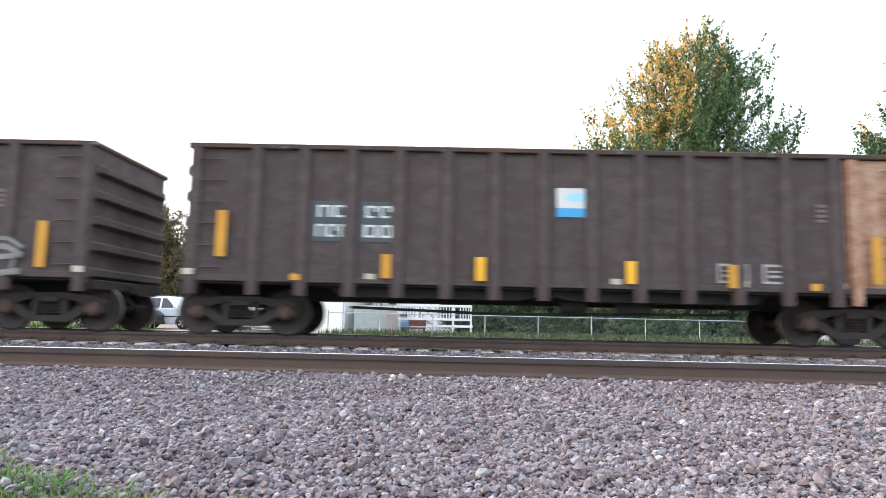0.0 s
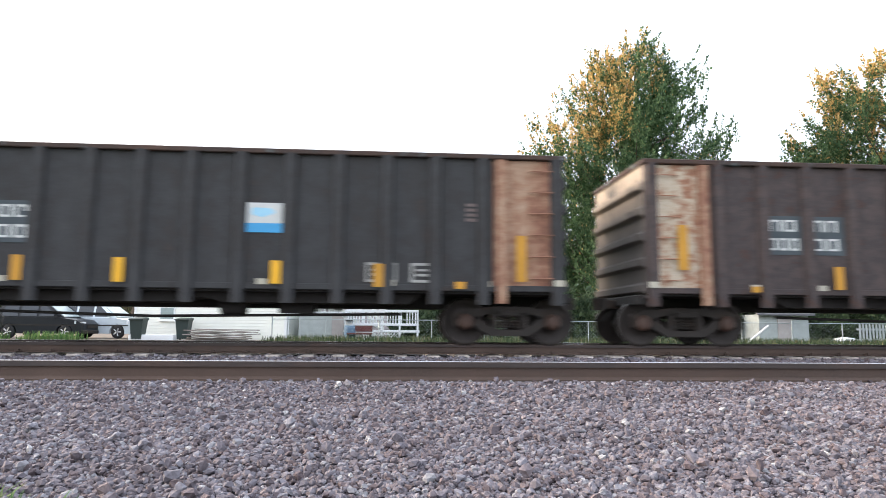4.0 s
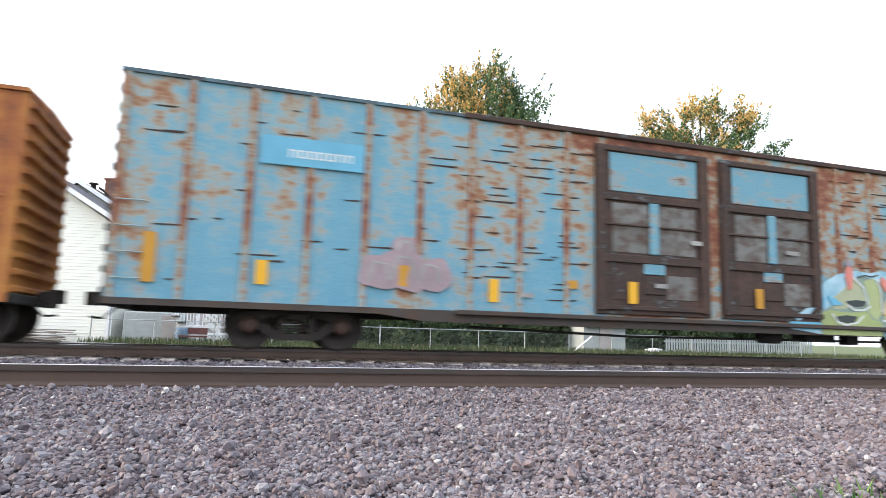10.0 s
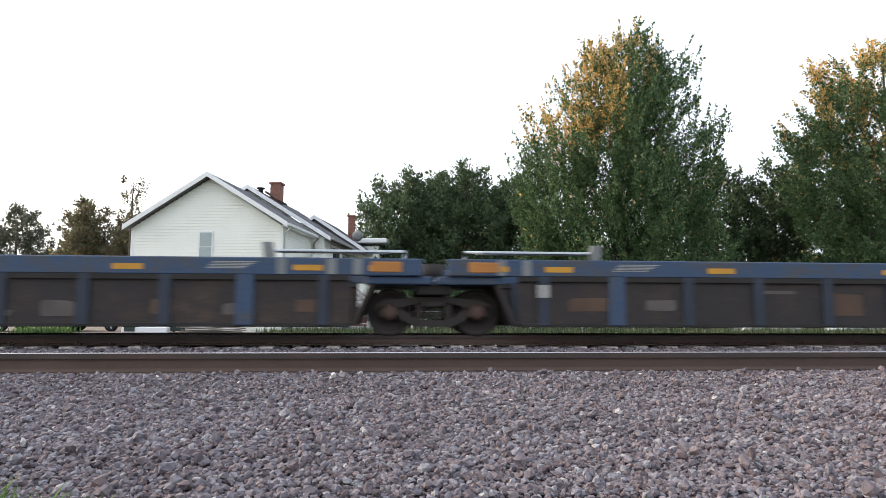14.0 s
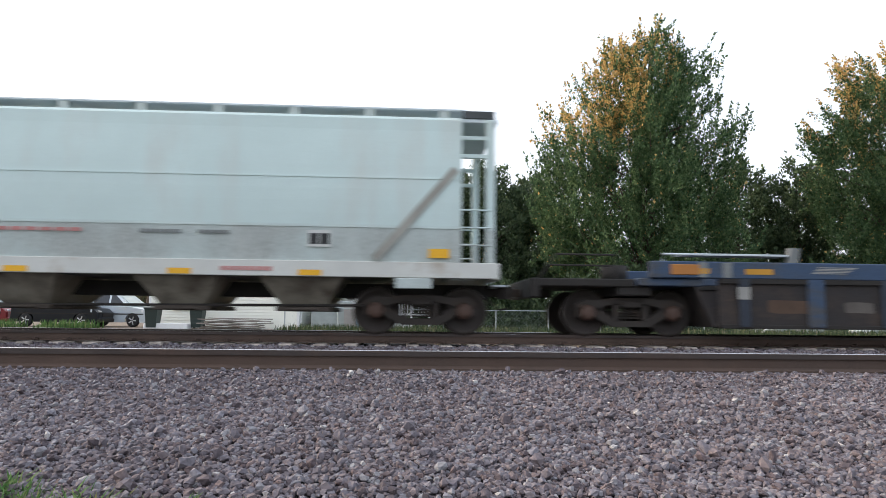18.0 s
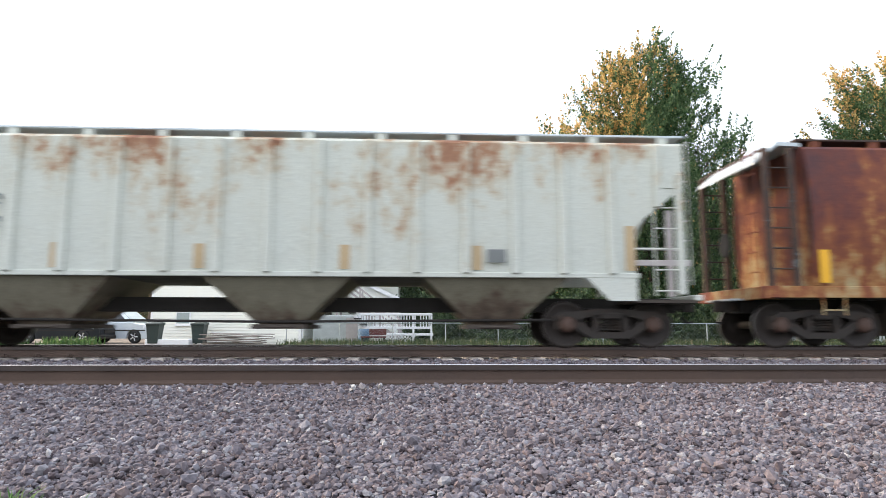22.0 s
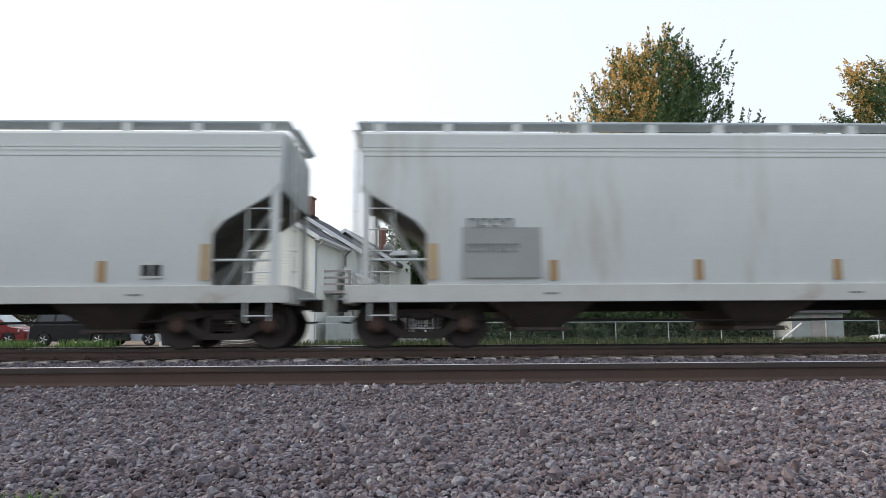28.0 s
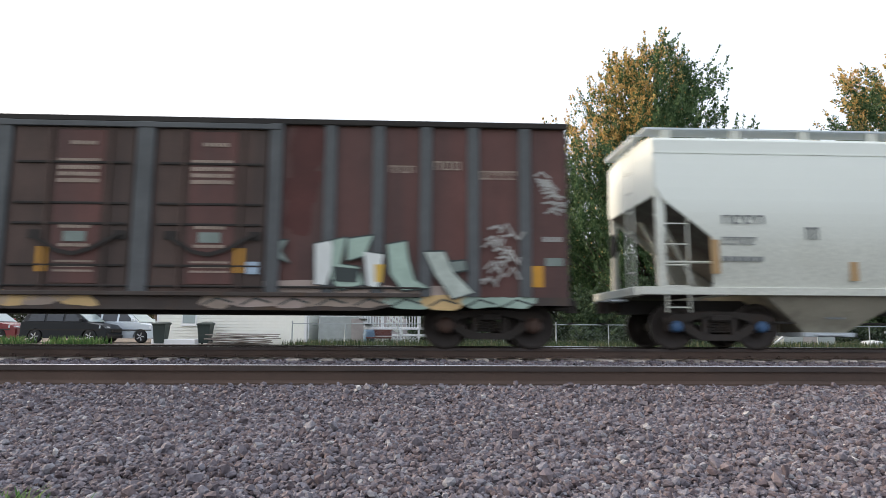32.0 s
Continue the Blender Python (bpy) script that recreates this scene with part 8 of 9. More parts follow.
siding(house, RY + 0.1, RY + 9.0, HG, 4.95, 0, 0.155, along_y=-10.7)
gable_roof(house, -15.45, 8.26, -20.1, 5.36, -10.25, 5.04, RY - 0.3, RY + 9.2)
part("gutter", Shape().prism([(-10.27, 5.02), (-10.12, 5.02), (-10.14, 4.9), (-10.24, 4.9)], 1, RY - 0.25, RY + 9.2), M_GREYWOOD, house, "grey gutter of the rear part")
part("window_hood", Shape().prism([(-10.7, 4.85), (-10.45, 4.7), (-10.45, 4.55), (-10.7, 4.6)], 1, RY + 1.2, RY + 6.8), M_GREYWOOD, house, "weathered hood over the side windows")
for q in (RY + 1.9, RY + 4.4):
    part("side_window", Shape().box(-10.70, -10.66, q, q + 1.6, 3.5, 4.5, 0.01), M_DARKWIN, house, "dark side window")
# cross gable further back
part("wall", Shape().prism([(-14.6, 5.0), (-10.3, 5.0), (-10.3, 5.2), (-13.4, 7.2), (-14.6, 6.5)], 1, RY + 7.0, RY + 7.2), M_SHINGLE, house, "shingled face of the rear gable")
gable_roof(house, -13.4, 7.5, -14.7, 6.7, -9.7, 5.05, RY + 6.8, RY + 13.0)
part("wall", Shape().box(-11.6, -9.2, RY + 9.4, RY + 14.0, HG, 5.55), M_SIDING, house, "grey-white side wing")
part("cornice", Shape().box(-11.9, -8.6, RY + 9.0, RY + 14.4, 5.75, 6.1, 0.05), M_TRIM, house)
for cx, cy, z0, z1, w in ((-14.42, HY + 7.0, 6.4, 8.82, 0.34), (-11.2, HY + 14.0, 5.4, 7.8, 0.24)):
    ch = part("chimney", Shape().box(cx - w + 0.02, cx + w - 0.02, cy - w + 0.02, cy + w - 0.02, z0, z1 - 0.12), M_BRICK, house, "red brick chimney")
    for i in range(int((z1 - z0) / 0.16)):
        for j in range(3):
            a = cx - w + 2 * w * j / 3 + (0.02 if (i + j) % 2 else 0.0)
            part("brick", Shape().box(a + 0.01, a + 2 * w / 3 - 0.01, cy - w, cy - w + 0.04, z0 + 0.16 * i + 0.01, z0 + 0.16 * i + 0.15), M_BRICK, ch)
    part("chimney_cap", Shape().box(cx - w - 0.06, cx + w + 0.06, cy - w - 0.06, cy + w + 0.06, z1 - 0.12, z1, 0.02), M_BRICK, ch)
part("flashing", Shape().prism([(-15.0, 8.1), (-13.9, 7.4), (-13.9, 7.55), (-14.4, 7.75), (-15.0, 8.25)], 1, HY + 6.5, HY + 7.5), M_TUB, house, "dark flashing round the chimney")
part("roof_vent", Shape().lathe([(0.0, 0.12), (0.25, 0.10), (0.25, 0.03), (0.14, 0.0), (0.14, -0.3), (0.0, -0.3)], -15.1, HY + 6.0, 8.22, 2, 14), M_TUB, house)
part("satellite_dish", Shape().lathe([(0.0, 0.0), (0.2, 0.03), (0.4, 0.12), (0.38, 0.14), (0.18, 0.06), (0.0, 0.03)], -10.45, HY + 12.5, 6.1, 1, 20).tube([(-10.45, HY + 12.5, 6.1), (-10.45, HY + 12.9, 5.5)], 0.03, 6), M_GREYMARK, house, "grey satellite dish")
# back porch with stairs and a shed roof
porch = thing("porch", "grey wooden porch landing with railing and stairs", "porch")
part("landing", Shape().box(-6.9, -4.9, 34.8, 36.6, 2.3, 2.45, 0.01), M_GREYWOOD, porch)
for x in (-6.7, -5.0):
    for y in (34.9, 36.5):
        part("post", Shape().box(x - 0.06, x + 0.06, y - 0.06, y + 0.06, -0.5, 3.55, 0.01), M_GREYWOOD, porch)
for z in (2.75, 3.1, 3.45):
    part("rail", Shape().box(-6.8, -4.9, 34.84, 34.9, z, z + 0.12, 0.01), M_GREYWOOD, porch)
for i in range(12):
    x = -4.9 + 0.27 * i
    part("stair_tread", Shape().box(x, x + 0.3, 34.9, 36.0, 2.25 - 0.21 * i, 2.30 - 0.21 * i), M_GREYWOOD, porch)
for y in (34.85, 36.05):
    part("stringer", Shape().prism([(-4.9, 2.3), (-4.9, 2.0), (-1.5, -0.6), (-1.3, -0.45)], 1, y - 0.03, y + 0.03), M_GREYWOOD, porch)
    for q in (0.45, 0.75, 1.05):
        part("rail", Shape().prism([(-4.95, 2.3 + q), (-4.95, 2.4 + q), (-1.5, -0.22 + q), (-1.5, -0.32 + q)], 1, y - 0.025, y + 0.025), M_GREYWOOD, porch)
    for i in range(4):
        x = -4.8 + 1.05 * i
        part("post", Shape().box(x - 0.05, x + 0.05, y - 0.05, y + 0.05, 2.2 - 0.77 * (x + 4.9) - 0.1, 3.4 - 0.77 * (x + 4.9), 0.01), M_GREYWOOD, porch)
part("shed_roof", Shape().prism([(-5.6, 3.95), (-5.6, 3.82), (-1.7, 1.95), (-1.7, 2.08)], 1, 37.0, 40.5), M_SHINGLE, porch, "sloping cellar-way roof")
part("shed_wall", Shape().prism([(-5.6, -0.5), (-5.6, 3.82), (-1.75, 1.97), (-1.75, -0.5)], 1, 37.1, 37.2), M_SIDING, porch)
part("shed_fascia", Shape().prism([(-5.6, 3.98), (-5.6, 3.76), (-1.65, 1.86), (-1.65, 2.1)], 1, 36.94, 37.0), M_TRIM, porch)

# white low deck with railing and lattice
deck = thing("garden_deck", "low white wooden deck with railing and lattice skirt", "deck")
part("floor", Shape().box(-3.6, 0.2, 32.4, 34.4, 0.02, 0.12), M_TRIM, deck)
for x in (-3.5, -2.6, -1.7, -0.8, 0.1):
    part("post", Shape().box(x - 0.05, x + 0.05, 32.4, 32.5, -0.5, 1.12, 0.01), M_TRIM, deck)
for z in (0.35, 1.02):
    part("rail", Shape().box(-3.5, 0.15, 32.38, 32.46, z, z + 0.12, 0.01), M_TRIM, deck)
for i in range(26):
    x = -3.4 + 0.14 * i
    if i % 7 != 6:
        part("baluster", Shape().box(x, x + 0.05, 32.40, 32.45, 0.45, 1.02), M_TRIM, deck)
for i in range(9):
    x = -2.4 + 0.16 * i
    part("lattice_slat", Shape().prism([(x, -0.42), (x + 0.04, -0.42), (x + 0.44, 0.0), (x + 0.40, 0.0)], 1, 32.40, 32.415), M_TRIM, deck)
    part("lattice_slat", Shape().prism([(x + 0.40, -0.42), (x + 0.44, -0.42), (x + 0.04, 0.0), (x, 0.0)], 1, 32.416, 32.43), M_TRIM, deck)
part("stair_stringer", Shape().prism([(-4.4, 1.7), (-4.2, 1.7), (-2.9, 0.1), (-3.1, 0.1)], 1, 32.3, 32.36), M_TRIM, deck)
for i in range(5):
    part("stair_tread", Shape().box(-4.3 + 0.28 * i, -4.0 + 0.28 * i, 32.0, 32.9, 1.4 - 0.28 * i, 1.45 - 0.28 * i), M_TUB, deck)

trailer = thing("camper_shed", "low pale shed wall behind the fence", "shed")
part("body", Shape().box(-6.0, -3.4, 33.4, 35.6, -0.45, 1.05, 0.06), M_DULLWHITE, trailer)
part("door", Shape().box(-4.3, -3.7, 33.36, 33.4, -0.4, 0.9, 0.01), M_GREYWOOD, trailer)
barrel = thing("barrel", "blue plastic barrel standing in weeds", "barrel", -3.2, 31.6, -0.5)
part("body", Shape().lathe([(0.0, 0), (0.26, 0), (0.29, 0.1), (0.27, 0.3), (0.29, 0.5), (0.27, 0.7), (0.25, 0.85), (0.0, 0.85)], 0, 0, 0, 2, 18), M_BARREL, barrel)
bench = thing("bench_swing", "dark red garden bench", "bench", -2.6, 31.4, -0.5)
part("seat", Shape().box(-0.7, 0.5, -0.2, 0.2, 0.42, 0.5, 0.01), M_DARKRED, bench)
part("backrest", Shape().box(-0.7, 0.5, 0.18, 0.24, 0.55, 0.85, 0.01), M_DARKRED, bench)
for x in (-0.62, 0.42):
    part("leg", Shape().box(x - 0.04, x + 0.04, -0.2, 0.2, 0.0, 0.44), M_TUB, bench)

# bins, white blocks and boards by the house
def wheelie_bin(x, y, label):
    b = thing("trash_bin", label, "trash bin", x, y, -0.45, 0, "bins by the house")
    part("body", Shape().loft([[(-w, -w, z), (w, -w, z), (w, w, z), (-w, w, z)] for z, w in ((0.06, 0.24), (0.95, 0.32), (1.0, 0.34))]), M_BIN, b)
    part("lid", Shape().loft([[(-w, -w - 0.04, z), (w, -w - 0.04, z), (w, w, z + d), (-w, w, z + d)] for z, w, d in ((1.0, 0.36, 0.0), (1.04, 0.36, 0.05), (1.08, 0.25, 0.05))]), M_BIN, b)
    for g in (-1, 1):
        part("wheel", Shape().lathe([(0.0, -0.03), (0.12, -0.03), (0.12, 0.03), (0.0, 0.03)], 0.25 * g, 0.26, 0.12, 0, 14), M_TYRE, b)
    return b


wheelie_bin(-13.8, 32.8, "dark green wheeled trash bin beside the house")
wheelie_bin(-11.75, 33.3, "black wheeled trash bin against the white wall")
blk = thing("white_planter_block", "low white block on the ground by the wall", "block", -13.0, 32.9, -0.5)
part("body", Shape().box(-1.2, 1.0, -0.3, 0.3, 0.0, 0.32, 0.03), M_TRIM, blk)
pile = thing("board_pile", "heap of loose grey boards beside the house", "lumber", -9.6, 32.6, -0.45)
rng = random.Random(21)
for i in range(12):
    b = part("board", Shape().box(-1.5, 1.5, -0.09, 0.09, 0.0, 0.045, 0.006), M_PLANK, pile)
    b.location = (rng.uniform(-0.5, 0.5), rng.uniform(-0.4, 0.4), 0.02 + 0.045 * i)
    b.rotation_euler = (0, radians(rng.uniform(-3, 3)), radians(rng.uniform(-12, 12)))


# ---- parked vehicles ----
def vehicle(name, label, x, y, rz, paint, length, height, kind="suv"):
    v = thing(name, label, "car", x, y, -0.44, rz, "cars parked by the house")
    h, w = length / 2, 0.9
    zb = 0.25
    hood = height * 0.60
    arch = lambda c: [(c + 0.43 * math.cos(q), 0.34 + 0.43 * math.sin(q)) for q in np.linspace(-0.2, math.pi + 0.2, 9)]
    body = [(-h, zb + 0.1), (-h + 0.03, hood), (-h + 0.25, hood + 0.06), (h - 1.15, hood + 0.02), (h - 0.25, hood - 0.12), (h, hood - 0.32), (h, zb + 0.1), (h - 0.2, zb)] + arch(h - 0.9) + arch(-h + 0.85) + [(-h + 0.2, zb)]
    ys = (-w, -w + 0.12, w - 0.12, w)
    part("body", Shape().loft([[(px * (0.985 if k in (0, 3) else 1), ys[k], zb + (pz - zb) * (0.97 if k in (0, 3) else 1)) for px, pz in body] for k in range(4)], smooth=False), paint, v)
    rear = -h + 0.12 if kind != "sedan" else -h + 0.7
    cab = [(rear, hood), (rear + 0.25, height - 0.06), (rear + 0.45, height), (h - 2.15, height), (h - 1.95, height - 0.03), (h - 1.05, hood)]
    part("cabin", Shape().loft([[(px, -w + 0.06, pz) if pz < hood + 0.1 else (px, -w + 0.2, pz) for px, pz in cab], [(px, w - 0.06, pz) if pz < hood + 0.1 else (px, w - 0.2, pz) for px, pz in cab]]), paint, v)
    for g in (-1, 1):
        for a, b in ((0.06, 0.32), (0.36, 0.62), (0.66, 0.93)):
            x0, x1 = rear + 0.1 + (h - 1.25 - rear) * a, rear + 0.1 + (h - 1.25 - rear) * b
            tz = height - 0.13
            xt1 = min(x1, h - 2.0)
            part("side_window", Shape().loft([[(x0, g * (w - 0.065), hood + 0.06), (x1, g * (w - 0.065), hood + 0.06), (xt1, g * (w - 0.185), tz), (x0 + (0.15 if a < 0.1 else 0), g * (w - 0.185), tz)],
                                              [(x0, g * (w - 0.045), hood + 0.06), (x1, g * (w - 0.045), hood + 0.06), (xt1, g * (w - 0.165), tz), (x0 + (0.15 if a < 0.1 else 0), g * (w - 0.165), tz)]]), M_DARKWIN, v)
        part("headlight", Shape().loft([[(h - 0.42, g * 0.62, hood - 0.30), (h - 0.02, g * 0.55, hood - 0.36), (h - 0.02, g * 0.55, hood - 0.24), (h - 0.40, g * 0.62, hood - 0.15)], [(h - 0.42, g * 0.915, hood - 0.30), (h - 0.12, g * 0.86, hood - 0.36), (h - 0.12, g * 0.86, hood - 0.24), (h - 0.40, g * 0.915, hood - 0.15)]]), M_HEADLAMP, v)
        part("mirror", Shape().box(h - 1.45, h - 1.25, g * (w + 0.02) - 0.1 * (g < 0), g * (w + 0.02) + 0.1 * (g > 0), hood + 0.05, hood + 0.22, 0.03), paint, v)
        part("side_trim", Shape().box(-h + 0.3, h - 0.3, g * (w + 0.005) - 0.012, g * (w + 0.005) + 0.012, 0.66, 0.72), M_TUB, v)
    part("windscreen", Shape().loft([[(h - 1.06, yy, hood + 0.03), (h - 1.90, yy * 0.88, height - 0.09), (h - 1.88, yy * 0.88, height - 0.07), (h - 1.03, yy, hood + 0.04)] for yy in (-w + 0.14, w - 0.14)]), M_GLASS, v)
    part("grille", Shape().box(h - 0.01, h + 0.025, -0.5, 0.5, hood - 0.55, hood - 0.35, 0.01), M_TUB, v)
    for e0, e1 in ((h - 0.25, h + 0.06), (-h - 0.06, -h + 0.25)):
        part("bumper", Shape().box(e0, e1, -w + 0.03, w - 0.03, zb, zb + 0.2, 0.04), M_TUB if kind == "suv" else paint, v)
    if kind == "suv":
        part("roof_rack", Shape().tube([(rear + 0.5, -w + 0.25, height + 0.05), (h - 2.2, -w + 0.25, height + 0.05)], 0.02, 6).tube([(rear + 0.5, w - 0.25, height + 0.05), (h - 2.2, w - 0.25, height + 0.05)], 0.02, 6), M_TUB, v)
    for x in (-h + 0.85, h - 0.9):
        for g in (-1, 1):
            wh = new("wheel")
            wh.parent = v
            wh.location = (x, g * (w - 0.09), 0.35)
            part("tyre", Shape().lathe([(0.23, -0.11), (0.31, -0.11), (0.35, -0.07), (0.35, 0.07), (0.31, 0.11), (0.23, 0.11)], 0, 0, 0, 1, 24), M_TYRE, wh)
            rim = Shape().lathe([(0.0, -0.06), (0.06, -0.07), (0.06, 0.07), (0.0, 0.06)], 0, 0, 0, 1, 10).lathe([(0.21, -0.10), (0.245, -0.10), (0.245, 0.10), (0.21, 0.10)], 0, 0, 0, 1, 24)
            for k in range(5):
                a = 2 * math.pi * k / 5
                rim.tube([(0.04 * math.cos(a), 0.08 * g, 0.04 * math.sin(a)), (0.22 * math.cos(a), 0.09 * g, 0.22 * math.sin(a))], 0.045, 5)
            part("rim", rim, M_RIM, wh)
    return v


vehicle("minivan", "dark red minivan parked on the dirt yard", -24.7, 35.6, 0, M_CAR_RED, 4.8, 1.80, "van")
vehicle("sport_utility_car", "black sport utility car with roof rack, parked", -19.2, 34.6, -4, M_CAR_BLACK, 4.7, 1.80, "suv")
vehicle("sport_utility_car", "silver-blue sport utility car parked beside the house", -17.0, 35.9, -8, M_CAR_SILVER, 4.6, 1.82, "suv")


# ---- chain-link fence, shed and picket fence ----
fence = thing("chain_link_fence", "low galvanised chain-link fence in tall weeds", "fence")
FX0, FX1, FY, FZ0, FZ1 = -6.6, 34.0, 30.0, -0.5, 0.62
k = 0
x = FX0
while x < FX1:
    part("post", Shape().tube([(x, FY, FZ0), (x, FY, FZ1 + (0.12 if k % 5 == 0 else 0.03))], 0.035 if k % 5 == 0 else 0.024, 6), M_FENCE, fence)
    x += 2.45
    k += 1
part("top_rail", Shape().tube([(FX0, FY, FZ1), (FX1, FY, FZ1)], 0.022, 6), M_FENCE, fence)
mesh_wire = Shape()
for i in range(int((FX1 - FX0) / 0.16)):
    a = FX0 + 0.16 * i
    mesh_wire.add([(a, FY, FZ0), (a + 0.005, FY, FZ0), (a + 1.1, FY + 0.004, FZ1), (a + 1.095, FY + 0.004, FZ1)], [(0, 1, 2, 3)])
    mesh_wire.add([(a + 1.1, FY, FZ0), (a + 1.105, FY, FZ0), (a + 0.005, FY + 0.008, FZ1), (a, FY + 0.008, FZ1)], [(0, 1, 2, 3)])
tagged(part("wire_mesh", mesh_wire, M_FENCE, fence), "woven wire mesh", kind="stuff")
part("brace", Shape().tube([(15.6, FY - 0.1, -0.35), (16.7, FY - 0.1, 0.5)], 0.05, 6), M_TRIM, fence, "pale leaning brace")
shed = thing("garden_shed", "small pale garden shed with a shallow roof", "shed")
part("wall", Shape().box(18.2, 20.9, 33.5, 36.0, -0.5, 1.1), M_DULLWHITE, shed)
part("roof", Shape().prism([(33.2, 1.05), (34.7, 1.75), (36.3, 1.05), (36.3, 1.15), (34.7, 1.87), (33.2, 1.15)], 0, 18.0, 21.1), M_SHINGLE, shed)
part("door", Shape().box(19.2, 20.0, 33.44, 33.5, -0.45, 1.0, 0.01), M_GREYWOOD, shed)
bag = thing("white_sack", "white sacks lying in the grass", "sack", 21.8, 32.0, -0.5)
part("body", Shape().lathe([(0.0, -0.6), (0.2, -0.5), (0.26, 0.0), (0.2, 0.5), (0.0, 0.6)], 0, 0, 0.2, 0, 12), M_TRIM, bag)
pick = thing("picket_fence", "white picket fence in the neighbouring yard", "fence")
for i in range(60):
    x = 23.3 + 0.18 * i
    part("picket", Shape().prism([(x, -0.5), (x + 0.1, -0.5), (x + 0.1, 0.55), (x + 0.05, 0.65), (x, 0.55)], 1, 33.0, 33.03), M_DULLWHITE, pick)
part("rail", Shape().box(23.2, 34.2, 33.03, 33.08, 0.3, 0.4).box(23.2, 34.2, 33.03, 33.08, -0.25, -0.15), M_DULLWHITE, pick)


# ---- trees ----
def leaves(name, pts, dirs, size, seed, material, parent, label):
    """Small bent leaf sprays at the given points, each of two facets."""
    rng = np.random.default_rng(seed)
    n = len(pts)
    d = dirs + rng.normal(0, 0.58, (n, 3))
    d /= np.linalg.norm(d, axis=1)[:, None]
    s = np.cross(d, rng.normal(size=(n, 3)))
    s /= np.linalg.norm(s, axis=1)[:, None]
    nrm = np.cross(d, s)
    L = size * rng.lognormal(0, 0.3, n)[:, None]
    W = L * rng.uniform(0.24, 0.42, n)[:, None]
    p0 = pts
    p1 = pts + d * L * 0.5 + s * W + nrm * L * 0.12
    p2 = pts + d * L
    p3 = pts + d * L * 0.5 - s * W + nrm * L * 0.12
    v = np.stack([p0, p1, p2, p3], 1).reshape(-1, 3)
    i = np.arange(n)[:, None] * 4
    f = np.concatenate([i + np.array([[0, 1, 2]]), i + np.array([[0, 2, 3]])])
    ob = triangles(name, v, f, material)
    ob.parent = parent
    return tagged(ob, label, kind="stuff")


def tree(x, y, height, crown, seed, label, leaf, gold=None, gold_at=None, boughs=60, shoots=8, per=48, size=0.2, base=0.05, depth=0.8, up=0.8, reach=1.4, thick=0.12, inner=0.4):
    """crown(k): how far the crown reaches to both sides of the trunk at the share k of its height.
    Boughs leave the trunk and rise to the crown's outline; leafy shoots fan out from their outer halves, with gaps between the boughs."""
    t = thing("tree", label, "tree", x, y, -0.5)
    rng = np.random.default_rng(seed)
    rr = height * 0.018
    mid = lambda k: (crown(k)[1] - crown(k)[0]) / 2
    trunk = Shape().tube([(0, 0, 0), (0.1, 0.05, height * 0.2), (mid(0.45) * 0.4, 0.1, height * 0.45), (mid(0.7) * 0.7, 0, height * 0.7), (mid(0.95), 0, height * 0.95)], [rr * 1.3, rr, rr * 0.75, rr * 0.45, 0.03], 9)
    part("trunk", trunk, M_BARK, t)
    levels = np.linspace(base, 1, 40)                # more boughs where the crown is wide
    share_at = np.cumsum([0.4 + sum(crown(q)) for q in levels])
    share_at = (share_at - share_at[0]) / (share_at[-1] - share_at[0])
    limbs = Shape()
    P, D, G = [], [], []
    for i in range(boughs):
        k = float(np.interp((i + rng.uniform(0, 1)) / boughs, share_at, levels))
        lo, hi = crown(k)
        m, w = (hi - lo) / 2, max((hi + lo) / 2, 0.15)
        a = rng.uniform(0, 2 * math.pi)
        q = rng.uniform(0.3, 0.72) if rng.uniform() < inner else rng.uniform(0.80, 0.97)
        tip = np.array([m + w * q * math.cos(a), w * q * depth * math.sin(a), k * height])
        run = min(0.55 * w, 0.5 * k * height)
        root = np.array([m * 0.6, 0.0, max(0.05 * height, tip[2] - run * (0.6 + up) - 0.3)])
        bend = root * 0.4 + tip * 0.6 + np.array([0, 0, -0.06 * run]) + rng.normal(0, 0.09 * w + 0.05, 3)
        if i % 3 == 0:
            limbs.tube([tuple(root), tuple(bend), tuple(tip)], [0.02 + 0.007 * w, 0.015 + 0.003 * w, 0.008], 4)
        d0 = tip - bend
        d0 /= np.linalg.norm(d0) + 1e-6
        share = gold_at(tip[0], k, rng) if gold_at else 0.0
        for j in range(shoots):
            f = 1.0 if j == 0 else 1 - 0.85 * rng.uniform(0, 1) ** 1.3
            at = bend + (tip - bend) * f + (0 if j == 0 else 1) * rng.normal(0, 0.24 * reach, 3)
            d = d0 * 0.75 + rng.normal(0, 0.42, 3) + np.array([0, 0, 0.35 * up])
            d /= np.linalg.norm(d)
            L = reach * (rng.uniform(0.9, 1.7) if j == 0 else rng.uniform(0.45, 1.05))
            if j == 0:
                d = d0 + rng.normal(0, 0.16, 3) + np.array([0, 0, 0.5 * up])
                d /= np.linalg.norm(d)
            u = rng.uniform(0.0, 1, per)[:, None]
            P.append(at + d * L * (u - 0.35) + np.array([0, 0, 0.10 * L]) * u * u + rng.normal(size=(per, 3)) * thick * (0.75 if j == 0 else 1.0) * (1.25 - 1.0 * u))
            D.append(np.repeat((d + np.array([0, 0, 0.15]))[None], per, 0))
            G.append(rng.uniform(size=per) < share * (0.15 + 0.95 * u[:, 0] * (0.5 + 0.5 * f)))
    tagged(part("branchwork", limbs, M_BARK, t), "bare brown branches", kind="stuff")
    P, D, G = np.concatenate(P), np.concatenate(D), np.concatenate(G)
